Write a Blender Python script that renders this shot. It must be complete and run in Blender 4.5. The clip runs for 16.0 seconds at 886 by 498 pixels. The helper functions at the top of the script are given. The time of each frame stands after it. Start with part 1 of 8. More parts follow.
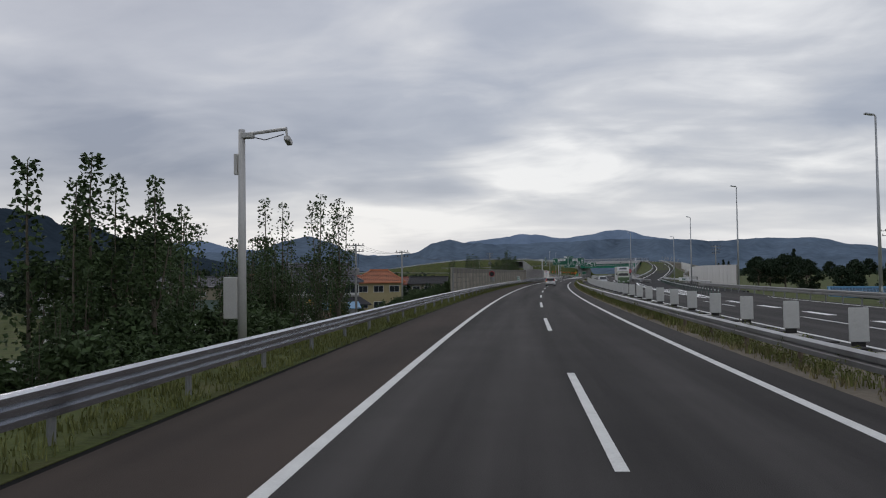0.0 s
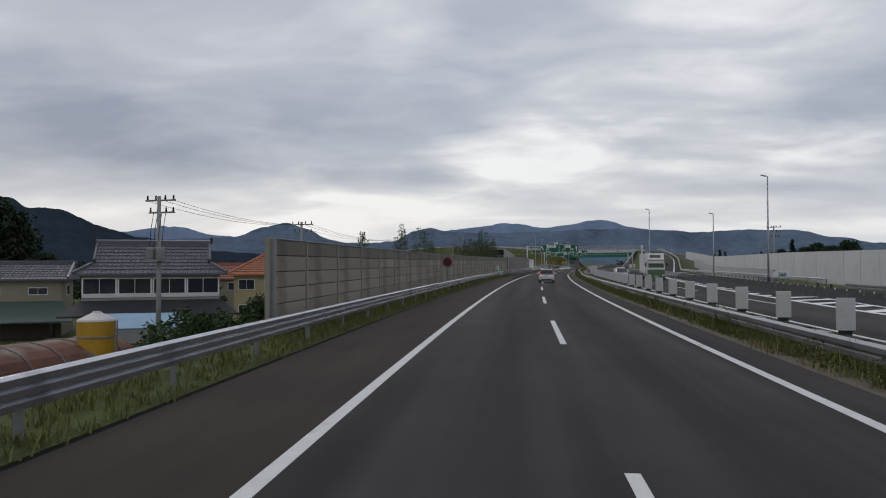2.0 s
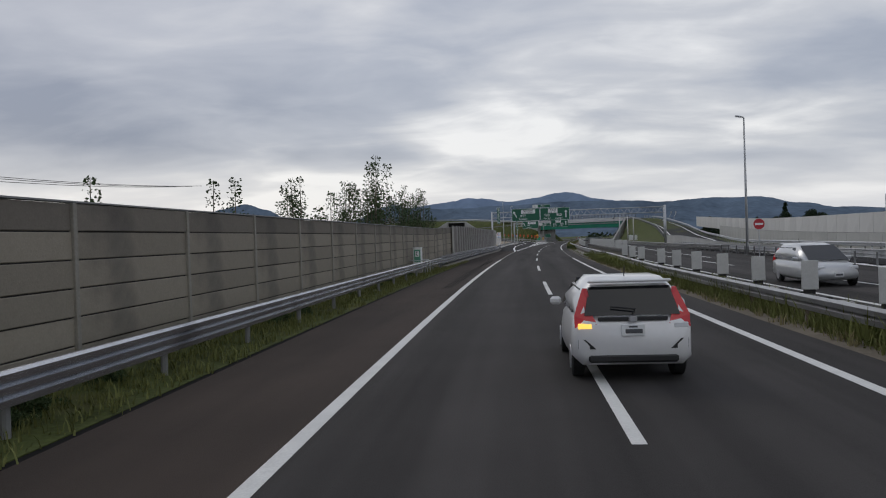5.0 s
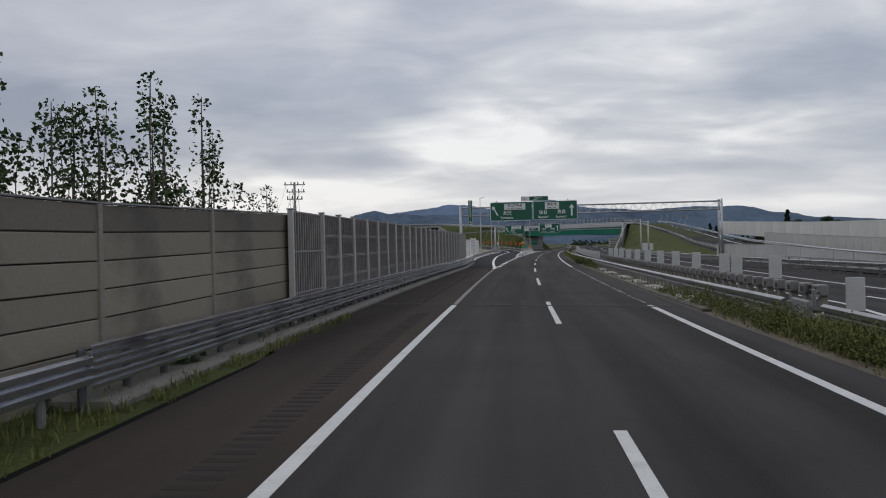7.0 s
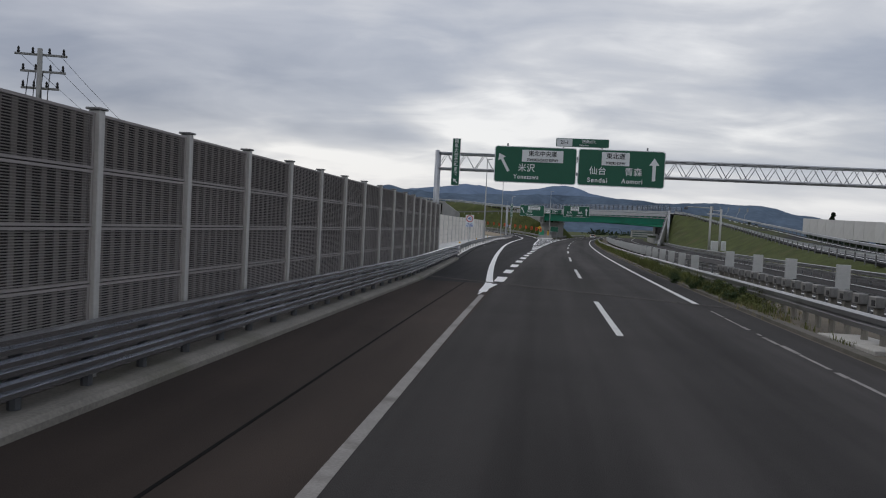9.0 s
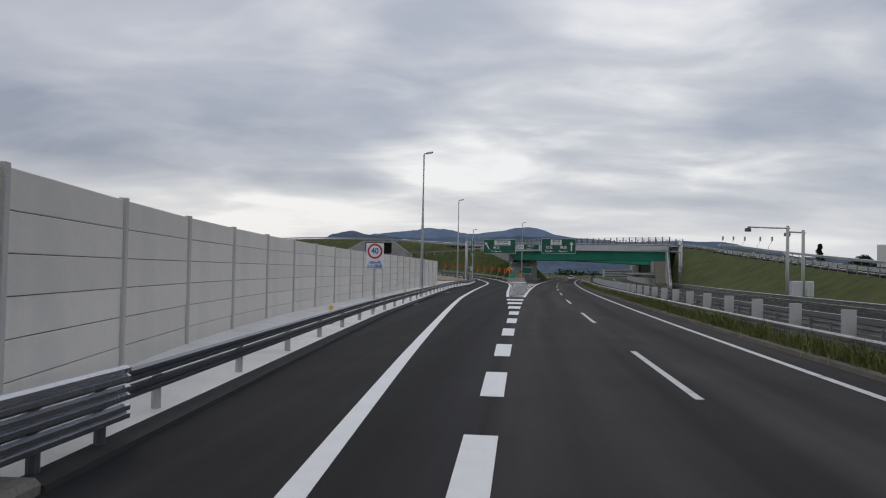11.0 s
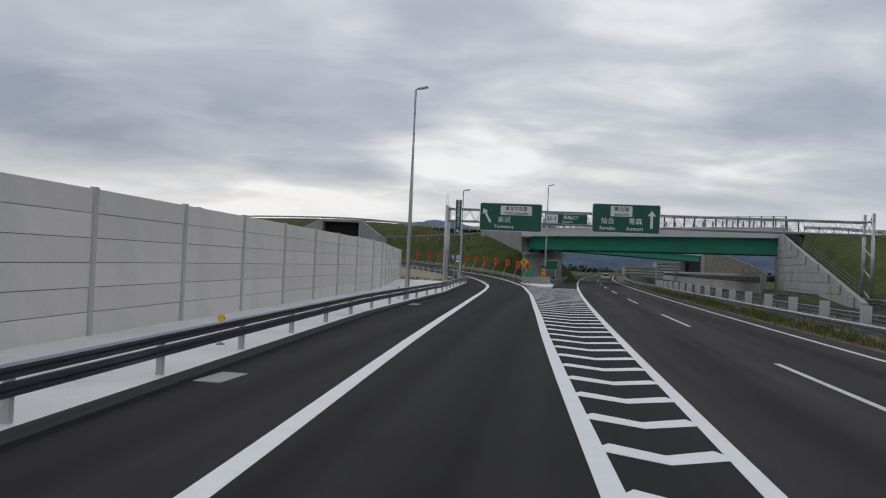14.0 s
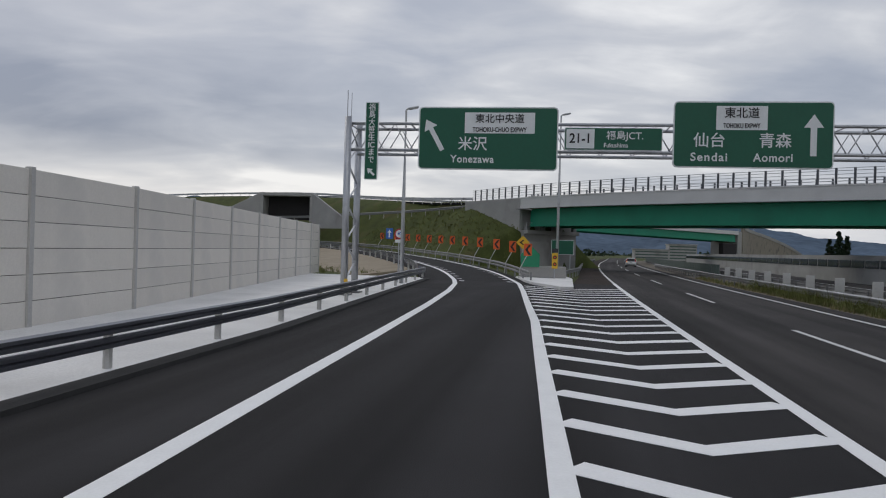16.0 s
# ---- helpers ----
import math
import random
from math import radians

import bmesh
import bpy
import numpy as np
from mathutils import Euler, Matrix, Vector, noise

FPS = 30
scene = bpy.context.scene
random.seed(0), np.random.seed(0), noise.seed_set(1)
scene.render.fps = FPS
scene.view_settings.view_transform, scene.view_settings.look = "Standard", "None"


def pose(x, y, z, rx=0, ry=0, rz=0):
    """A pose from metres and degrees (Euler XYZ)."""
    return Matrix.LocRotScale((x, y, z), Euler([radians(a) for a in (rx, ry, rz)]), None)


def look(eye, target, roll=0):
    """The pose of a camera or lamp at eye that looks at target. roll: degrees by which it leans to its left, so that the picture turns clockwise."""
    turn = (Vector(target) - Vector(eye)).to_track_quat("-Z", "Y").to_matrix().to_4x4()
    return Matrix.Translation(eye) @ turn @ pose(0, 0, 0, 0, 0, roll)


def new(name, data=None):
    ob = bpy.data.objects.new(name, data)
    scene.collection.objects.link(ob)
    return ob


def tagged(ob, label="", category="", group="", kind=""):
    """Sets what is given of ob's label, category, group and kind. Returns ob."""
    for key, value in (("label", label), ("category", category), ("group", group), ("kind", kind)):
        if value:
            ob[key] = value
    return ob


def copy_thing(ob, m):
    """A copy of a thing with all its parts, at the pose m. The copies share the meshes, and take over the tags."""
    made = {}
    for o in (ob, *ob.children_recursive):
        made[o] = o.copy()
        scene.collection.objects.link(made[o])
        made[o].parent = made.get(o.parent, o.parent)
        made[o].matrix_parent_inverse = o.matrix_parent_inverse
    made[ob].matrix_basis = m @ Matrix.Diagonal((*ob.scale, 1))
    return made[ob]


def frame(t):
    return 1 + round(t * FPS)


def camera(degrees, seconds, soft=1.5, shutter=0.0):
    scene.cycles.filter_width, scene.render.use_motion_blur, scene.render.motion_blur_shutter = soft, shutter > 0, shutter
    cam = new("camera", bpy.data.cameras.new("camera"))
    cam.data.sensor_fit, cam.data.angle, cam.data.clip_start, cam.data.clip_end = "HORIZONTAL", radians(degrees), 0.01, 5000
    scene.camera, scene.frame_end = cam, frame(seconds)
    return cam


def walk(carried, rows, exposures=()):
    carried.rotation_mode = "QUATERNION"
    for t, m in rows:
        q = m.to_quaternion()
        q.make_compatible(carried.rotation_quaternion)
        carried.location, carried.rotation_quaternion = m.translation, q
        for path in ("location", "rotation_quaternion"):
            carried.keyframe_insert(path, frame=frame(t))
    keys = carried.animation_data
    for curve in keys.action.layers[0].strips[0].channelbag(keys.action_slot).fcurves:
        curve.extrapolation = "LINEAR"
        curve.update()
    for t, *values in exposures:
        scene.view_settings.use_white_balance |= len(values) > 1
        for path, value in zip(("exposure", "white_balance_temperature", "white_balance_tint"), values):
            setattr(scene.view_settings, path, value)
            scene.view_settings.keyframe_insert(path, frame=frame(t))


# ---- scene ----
cam = camera(61.7, 16.0, 1.1)
PATH = [
    (0, (2.056, -5.336, 2.126), (1.814, -3.352, 2.197), -0.7),
    (0.5, (1.774, 6.832, 2.14), (1.565, 8.819, 2.24), -0.4),
    (1, (1.58, 18.978, 2.104), (1.36, 20.963, 2.211), -0.5),
    (1.5, (1.423, 31.115, 2.087), (1.225, 33.104, 2.157), -1.3),
    (2, (1.391, 43.254, 2.101), (1.199, 45.244, 2.141), -0.1),
    (2.5, (1.451, 55.377, 2.128), (1.312, 57.372, 2.15), 0.0),
    (3, (1.51, 67.503, 2.126), (1.218, 69.481, 2.167), -0.5),
    (3.5, (1.672, 79.557, 2.13), (1.564, 81.554, 2.111), -4.7),
    (4, (1.95, 91.506, 2.124), (1.812, 93.5, 2.075), -3.2),
    (6.5, (4.49, 150.426, 2.221), (4.437, 152.425, 2.247), -0.4),
    (7, (5.127, 161.956, 2.253), (5.074, 163.955, 2.246), -1.4),
    (7.5, (5.724, 173.21, 2.269), (5.674, 175.209, 2.263), -0.1),
    (8, (6.346, 184.229, 2.267), (6.321, 186.229, 2.249), 1.2),
    (8.5, (7.011, 195.14, 2.267), (6.896, 197.137, 2.249), 3.5),
    (9, (7.675, 206.071, 2.301), (7.589, 208.068, 2.236), 2.8),
    (11.5, (11.074, 260.472, 2.179), (11.08, 262.47, 2.251), 1.1),
    (12, (11.747, 271.196, 2.173), (11.729, 273.196, 2.184), 1.2),
    (12.5, (12.447, 281.705, 2.123), (12.36, 283.704, 2.111), -2.2),
    (13, (13.166, 292.028, 2.133), (13.118, 294.027, 2.153), -0.4),
    (13.5, (14.014, 302.066, 2.169), (14.012, 304.066, 2.177), 2.7),
    (14, (14.916, 311.853, 2.193), (14.902, 313.853, 2.231), 2.5),
    (14.5, (15.887, 321.383, 2.169), (15.878, 323.383, 2.182), 1.9),
    (15, (16.925, 330.658, 2.131), (16.884, 332.658, 2.152), 2.3),
    (15.5, (17.975, 339.778, 2.112), (17.954, 341.778, 2.105), 0.5),
    (16, (19.028, 348.791, 2.11), (19.01, 350.791, 2.109), 1.7),
]
walk(cam, [(t, look(eye, target, roll)) for t, eye, target, roll in PATH])

# ---------------------------------------------------------------- sky and light
SUN_AZ, SUN_EL = radians(-35), radians(42)
world = bpy.data.worlds.new("overcast_sky")
scene.world = world
world.use_nodes = True
wn, wl = world.node_tree.nodes, world.node_tree.links
wn.clear()


def wnode(kind, **props):
    n = wn.new(kind)
    for k, v in props.items():
        n.inputs[k].default_value = v
    return n


sky = wn.new("ShaderNodeTexSky")
sky.sky_type, sky.sun_disc = "NISHITA", False
sky.sun_elevation, sky.sun_rotation = SUN_EL, SUN_AZ
sky.air_density, sky.dust_density = 1.2, 2.5
coord = wn.new("ShaderNodeTexCoord")
sep = wn.new("ShaderNodeSeparateXYZ")
wl.new(coord.outputs["Generated"], sep.inputs[0])


def wmath(op, a, b=None):
    n = wn.new("ShaderNodeMath")
    n.operation = op
    for k, v in enumerate((a, b)):
        if v is None:
            continue
        if hasattr(v, "is_linked"):
            wl.new(v, n.inputs[k])
        else:
            n.inputs[k].default_value = v
    return n.outputs[0]


# cloud deck: the view direction met with a flat layer overhead, so that the clouds draw out towards the horizon
def deck(lift, slide):
    """Where the view meets a layer of cloud; lift keeps the far end of the layer from crowding."""
    up = wmath("ADD", wmath("MAXIMUM", sep.outputs[2], 0.0), lift)
    spot = wn.new("ShaderNodeCombineXYZ")
    wl.new(wmath("ADD", wmath("DIVIDE", sep.outputs[0], up), slide), spot.inputs[0])
    wl.new(wmath("DIVIDE", sep.outputs[1], up), spot.inputs[1])
    return spot.outputs[0]


def stretch(source, x, y, turn):
    n = wn.new("ShaderNodeMapping")
    n.inputs["Scale"].default_value = (x, y, 1)
    n.inputs["Rotation"].default_value = (0, 0, radians(turn))
    wl.new(source, n.inputs[0])
    return n.outputs[0]


def span(value, a0, a1, b0, b1):
    n = wn.new("ShaderNodeMapRange")
    n.interpolation_type = "SMOOTHSTEP"
    n.inputs["From Min"].default_value, n.inputs["From Max"].default_value = a0, a1
    n.inputs["To Min"].default_value, n.inputs["To Max"].default_value = b0, b1
    wl.new(value, n.inputs["Value"])
    return n.outputs[0]


plane = deck(0.19, 0.0)
large = wnode("ShaderNodeTexNoise", Scale=0.62, Detail=4.0, Roughness=0.45, Distortion=0.5)
wl.new(stretch(plane, 0.9, 1.1, 12), large.inputs["Vector"])
middle = wnode("ShaderNodeTexNoise", Scale=1.9, Detail=6.0, Roughness=0.5, Distortion=0.6)
wl.new(stretch(plane, 0.8, 1.2, 18), middle.inputs["Vector"])
small = wnode("ShaderNodeTexNoise", Scale=5.0, Detail=5.0, Roughness=0.55, Distortion=0.4)
wl.new(stretch(plane, 0.75, 1.2, 8), small.inputs["Vector"])
mixed = wmath("ADD", wmath("ADD", wmath("MULTIPLY", large.outputs[0], 0.68), wmath("MULTIPLY", middle.outputs[0], 0.25)), wmath("MULTIPLY", small.outputs[0], 0.07))
# the deck is thicker to the west and overhead, thinner in a long gap low in the north-east
slate = wmath("MULTIPLY", span(sep.outputs[0], -0.55, -0.18, 1.0, 0.0), span(sep.outputs[2], 0.02, 0.16, 0.0, 1.0))
gap_low = wmath("ADD", wmath("MULTIPLY", sep.outputs[0], 0.10), 0.095)
gap = span(wmath("ABSOLUTE", wmath("SUBTRACT", sep.outputs[2], gap_low)), 0.0, 0.06, 1.0, 0.0)
cover = wmath("ADD", wmath("SUBTRACT", mixed, wmath("MULTIPLY", slate, 0.05)), wmath("MULTIPLY", gap, 0.062))
ramp = wn.new("ShaderNodeValToRGB")
wl.new(cover, ramp.inputs[0])
els = ramp.color_ramp.elements
els[0].position, els[0].color = 0.34, (0.185, 0.225, 0.32, 1)
els[1].position, els[1].color = 0.595, (0.85, 0.85, 0.86, 1)
mid = els.new(0.475)
mid.color = (0.40, 0.43, 0.505, 1)
mid2 = els.new(0.535)
mid2.color = (0.565, 0.58, 0.625, 1)
# hazy brightness at the horizon
low = wn.new("ShaderNodeMapRange")
low.inputs["From Min"].default_value, low.inputs["From Max"].default_value = 0.02, 0.13
low.inputs["To Min"].default_value, low.inputs["To Max"].default_value = 0.68, 0.0
low.clamp = True
wl.new(sep.outputs[2], low.inputs["Value"])
glow = wn.new("ShaderNodeMix")
glow.data_type = "RGBA"
wl.new(low.outputs[0], glow.inputs["Factor"])
wl.new(ramp.outputs[0], glow.inputs["A"])
glow.inputs["B"].default_value = (0.84, 0.845, 0.865, 1)
cloud_bg = wn.new("ShaderNodeBackground")
cloud_bg.inputs["Strength"].default_value = 0.92
wl.new(glow.outputs["Result"], cloud_bg.inputs["Color"])
sky_bg = wn.new("ShaderNodeBackground")
sky_bg.inputs["Strength"].default_value = 0.012
wl.new(sky.outputs[0], sky_bg.inputs["Color"])
both = wn.new("ShaderNodeAddShader")
wl.new(cloud_bg.outputs[0], both.inputs[0])
wl.new(sky_bg.outputs[0], both.inputs[1])
wout = wn.new("ShaderNodeOutputWorld")
wl.new(both.outputs[0], wout.inputs["Surface"])

sun_data = bpy.data.lights.new("sun", "SUN")
sun_data.energy, sun_data.angle, sun_data.color = 0.5, radians(25), (1.0, 0.96, 0.9)
sun = new("sun", sun_data)
sun.matrix_world = look((0, 0, 50), (0 - 50 * math.sin(SUN_AZ), 0 - 50 * math.cos(SUN_AZ), 50 - 50 * math.tan(SUN_EL)))
scene.view_settings.exposure = 0.0


# ---------------------------------------------------------------- materials
def mat(name, col, rough=0.7, metal=0.0, var=0.25, scale=3.0, fine=40.0, bump=0.15, tint=None, spot=0.0, island=0.0, obj=0.0, spec=0.5, coat=0.0, emit=None, trans=0.0):
    """A procedural surface: two scales of variation, relief, optional stains of another tint."""
    m = bpy.data.materials.new(name)
    m.use_nodes = True
    n, l = m.node_tree.nodes, m.node_tree.links
    b = n["Principled BSDF"]
    b.inputs["Roughness"].default_value, b.inputs["Metallic"].default_value = rough, metal
    b.inputs["Specular IOR Level"].default_value = spec
    b.inputs["Coat Weight"].default_value = coat
    if trans:
        b.inputs["Transmission Weight"].default_value = trans
    tc = n.new("ShaderNodeTexCoord")
    big = n.new("ShaderNodeTexNoise")
    big.inputs["Scale"].default_value, big.inputs["Detail"].default_value = scale, 5.0
    tiny = n.new("ShaderNodeTexNoise")
    tiny.inputs["Scale"].default_value, tiny.inputs["Detail"].default_value = fine, 3.0
    for t in (big, tiny):
        l.new(tc.outputs["Object"], t.inputs["Vector"])
    add = n.new("ShaderNodeMath")
    add.operation = "MULTIPLY_ADD"
    l.new(tiny.outputs[0], add.inputs[0])
    add.inputs[1].default_value = 0.5
    half = n.new("ShaderNodeMath")
    half.operation = "MULTIPLY"
    l.new(big.outputs[0], half.inputs[0])
    half.inputs[1].default_value = 0.5
    l.new(half.outputs[0], add.inputs[2])
    value = add.outputs[0]
    if island or obj:
        src = n.new("ShaderNodeNewGeometry").outputs["Random Per Island"] if island else n.new("ShaderNodeObjectInfo").outputs["Random"]
        off = n.new("ShaderNodeMath")
        off.operation = "MULTIPLY_ADD"
        l.new(src, off.inputs[0])
        off.inputs[1].default_value = island or obj
        l.new(value, off.inputs[2])
        value = off.outputs[0]
    r = n.new("ShaderNodeMapRange")
    r.inputs["From Min"].default_value, r.inputs["From Max"].default_value = 0.3, 0.7 + (island or obj)
    r.inputs["To Min"].default_value, r.inputs["To Max"].default_value = 1 - var, 1 + var
    l.new(value, r.inputs["Value"])
    mul = n.new("ShaderNodeMix")
    mul.data_type, mul.blend_type = "RGBA", "MULTIPLY"
    mul.inputs["Factor"].default_value = 1.0
    mul.inputs["A"].default_value = (*col, 1)
    l.new(r.outputs[0], mul.inputs["B"])
    out = mul.outputs["Result"]
    if tint:
        st = n.new("ShaderNodeTexNoise")
        st.inputs["Scale"].default_value, st.inputs["Detail"].default_value = scale * 0.6, 7.0
        l.new(tc.outputs["Object"], st.inputs["Vector"])
        sr = n.new("ShaderNodeMapRange")
        sr.inputs["From Min"].default_value, sr.inputs["From Max"].default_value = 0.62 - spot, 0.78 - spot * 0.6
        l.new(st.outputs[0], sr.inputs["Value"])
        mx = n.new("ShaderNodeMix")
        mx.data_type = "RGBA"
        l.new(sr.outputs[0], mx.inputs["Factor"])
        l.new(out, mx.inputs["A"])
        mx.inputs["B"].default_value = (*tint, 1)
        out = mx.outputs["Result"]
    l.new(out, b.inputs["Base Color"])
    if bump:
        bp = n.new("ShaderNodeBump")
        bp.inputs["Strength"].default_value, bp.inputs["Distance"].default_value = bump, 0.02
        l.new(tiny.outputs[0], bp.inputs["Height"])
        l.new(bp.outputs[0], b.inputs["Normal"])
    if emit:
        b.inputs["Emission Color"].default_value, b.inputs["Emission Strength"].default_value = (*emit[:3], 1), emit[3]
    return m


ASPHALT = mat("asphalt_worn", (0.030, 0.0285, 0.029), 0.92, var=0.28, scale=0.35, fine=60, bump=0.35, tint=(0.022, 0.021, 0.0215), spot=0.1, spec=0.25)
def lane_mat(name, col, across, along, lo, hi, detail=6.0):
    """Asphalt with wear drawn out along the lanes; its UV is metres across and along the road."""
    m = mat(name, col, 0.92, var=0.28, scale=0.35, fine=60, bump=0.35, spec=0.25)
    n, l = m.node_tree.nodes, m.node_tree.links
    tc, stretch = n.new("ShaderNodeTexCoord"), n.new("ShaderNodeMapping")
    stretch.inputs["Scale"].default_value = (across, along, 1.0)
    l.new(tc.outputs["UV"], stretch.inputs[0])
    wear = n.new("ShaderNodeTexNoise")
    wear.inputs["Scale"].default_value, wear.inputs["Detail"].default_value = 1.0, detail
    l.new(stretch.outputs[0], wear.inputs["Vector"])
    r = n.new("ShaderNodeMapRange")
    r.inputs["From Min"].default_value, r.inputs["From Max"].default_value = 0.34, 0.68
    r.inputs["To Min"].default_value, r.inputs["To Max"].default_value = lo, hi
    l.new(wear.outputs[0], r.inputs["Value"])
    worn = n.new("ShaderNodeMix")
    worn.data_type, worn.blend_type = "RGBA", "MULTIPLY"
    worn.inputs["Factor"].default_value = 1.0
    b = n["Principled BSDF"]
    l.new(b.inputs["Base Color"].links[0].from_socket, worn.inputs["A"])
    l.new(r.outputs[0], worn.inputs["B"])
    l.new(worn.outputs["Result"], b.inputs["Base Color"])
    return m


LANE = lane_mat("asphalt_lane", (0.036, 0.0332, 0.032), 0.8, 0.022, 0.62, 1.7)
LANE_NEW = lane_mat("asphalt_exit_lane", (0.0175, 0.0168, 0.0178), 1.1, 0.012, 0.72, 1.75, 3.0)
LANE_BROWN = lane_mat("asphalt_brown_lane", (0.037, 0.0275, 0.0225), 0.6, 0.05, 0.72, 1.45)
ASPHALT_BROWN = mat("asphalt_shoulder", (0.038, 0.028, 0.023), 0.95, var=0.28, scale=0.4, fine=60, bump=0.4, tint=(0.027, 0.0205, 0.0175), spot=0.1, spec=0.2)
ASPHALT_NEW = mat("asphalt_new", (0.0175, 0.017, 0.018), 0.9, var=0.25, scale=0.3, fine=60, bump=0.35, tint=(0.024, 0.0235, 0.025), spot=0.03, spec=0.25)
PAINT = mat("road_paint", (0.66, 0.66, 0.64), 0.75, var=0.14, scale=2.0, fine=30, bump=0.1, tint=(0.42, 0.41, 0.4), spot=0.02)
PAINT_WORN = mat("road_paint_worn", (0.27, 0.255, 0.24), 0.85, var=0.25, scale=2.5, fine=30, bump=0.15, tint=(0.12, 0.11, 0.10), spot=0.09)
PAINT_NEW = mat("road_paint_new", (0.88, 0.88, 0.87), 0.7, var=0.06, scale=2.0, fine=30, bump=0.1)
SEAL = mat("joint_seal", (0.008, 0.008, 0.008), 0.95, bump=0.1, spec=0.1)
RAIL_MEDIAN = mat("rail_weathered", (0.34, 0.34, 0.345), 0.34, 0.85, var=0.2, scale=1.2, fine=20, bump=0.05, tint=(0.22, 0.215, 0.205), spot=0.06)
GRASS = mat("grass", (0.066, 0.080, 0.022), 0.95, var=0.5, scale=0.5, fine=9.0, bump=0.8, tint=(0.10, 0.085, 0.038), spot=0.06, spec=0.2)
GRASS_BLADE = mat("grass_blades", (0.15, 0.16, 0.055), 0.9, var=0.4, scale=0.6, fine=5, bump=0, island=0.5, spec=0.2)
WEED_DRY = mat("dry_weeds", (0.26, 0.225, 0.115), 0.9, var=0.4, scale=0.6, fine=5, bump=0, island=0.5, spec=0.2)
WEED_TALL = mat("weeds_tall", (0.175, 0.19, 0.062), 0.9, var=0.4, scale=0.6, fine=5, bump=0, island=0.5, spec=0.2)
LEAF = mat("leaves", (0.052, 0.082, 0.030), 0.75, var=0.45, scale=0.8, fine=5, bump=0, island=0.5, spec=0.3)
LEAF_DARK = mat("leaves_dark", (0.026, 0.042, 0.022), 0.8, var=0.45, scale=0.8, fine=5, bump=0, island=0.5, spec=0.2)
BARK = mat("bark", (0.12, 0.10, 0.075), 0.9, var=0.3, scale=4, fine=25, bump=0.5)
CONC = mat("concrete_panel_old", (0.285, 0.252, 0.20), 0.9, var=0.24, scale=0.9, fine=25, bump=0.2, tint=(0.13, 0.118, 0.10), spot=0.09, obj=0.45)
CONC_TOP = mat("concrete_panel_dark", (0.185, 0.164, 0.135), 0.9, var=0.24, scale=0.9, fine=25, bump=0.2, tint=(0.09, 0.082, 0.072), spot=0.09, obj=0.3)
CONC_NEW = mat("concrete_panel_new", (0.71, 0.672, 0.615), 0.8, var=0.13, scale=0.7, fine=25, bump=0.15, tint=(0.60, 0.575, 0.535), spot=0.07, obj=0.3)
CONC_PALE = mat("concrete_apron", (0.78, 0.77, 0.75), 0.85, var=0.15, scale=0.5, fine=30, bump=0.2, tint=(0.6, 0.59, 0.57), spot=0.06)
CONC_GREY = mat("concrete_grey", (0.36, 0.355, 0.34), 0.85, var=0.2, scale=0.4, fine=20, bump=0.2, tint=(0.26, 0.25, 0.235), spot=0.06)
CONC_FAR = mat("concrete_panel_far", (0.60, 0.59, 0.57), 0.8, var=0.14, scale=0.5, fine=25, bump=0.15, tint=(0.48, 0.47, 0.455), spot=0.07, obj=0.3)
CONC_PANEL = mat("concrete_panel_grey", (0.46, 0.455, 0.44), 0.85, var=0.16, scale=0.5, fine=20, bump=0.2, tint=(0.33, 0.325, 0.31), spot=0.06, obj=0.2)
STEEL = mat("galvanised_steel", (0.50, 0.51, 0.53), 0.42, 0.7, var=0.14, scale=1.5, fine=20, bump=0.05, tint=(0.30, 0.30, 0.31), spot=0.04)
RAIL_STEEL = mat("rail_galvanised", (0.60, 0.61, 0.64), 0.24, 0.95, var=0.14, scale=1.5, fine=20, bump=0.03, tint=(0.30, 0.30, 0.32), spot=0.04)
STEEL_DULL = mat("steel_dull", (0.24, 0.24, 0.24), 0.6, 0.35, var=0.15, scale=2, fine=20, bump=0.05, tint=(0.17, 0.16, 0.145), spot=0.05)
STEEL_BRACKET = mat("steel_bracket", (0.25, 0.243, 0.23), 0.6, 0.3, var=0.2, scale=2, fine=20, bump=0.08, tint=(0.2, 0.19, 0.17), spot=0.06)
STEEL_PALE = mat("steel_pale_post", (0.50, 0.49, 0.47), 0.55, 0.25, var=0.1, scale=2, fine=20, bump=0.05)
POST_OLD = mat("post_weathered", (0.28, 0.262, 0.225), 0.75, 0.1, var=0.2, scale=2, fine=20, bump=0.05)
POST_NEW = mat("post_galvanised", (0.50, 0.49, 0.47), 0.6, 0.2, var=0.12, scale=2, fine=20, bump=0.05)
RAIL_DARK = mat("rail_dark_side", (0.11, 0.115, 0.125), 0.5, 0.4, var=0.15, scale=2, fine=20, bump=0.05)
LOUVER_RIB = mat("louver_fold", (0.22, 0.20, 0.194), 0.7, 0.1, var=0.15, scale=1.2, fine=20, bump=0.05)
LOUVER = mat("louver_metal", (0.31, 0.285, 0.275), 0.65, 0.15, var=0.12, scale=1.2, fine=20, bump=0.05, obj=0.25)
NEAR_BLACK = mat("near_black_matt", (0.03, 0.027, 0.028), 0.9, bump=0.1)
LAMP_POLE = mat("lamp_pole_grey", (0.50, 0.51, 0.52), 0.42, 0.5, var=0.1, scale=2, fine=20, bump=0.03)
SIGN_GREEN = mat("sign_green", (0.004, 0.10, 0.054), 0.45, var=0.1, scale=0.8, fine=10, bump=0.02)
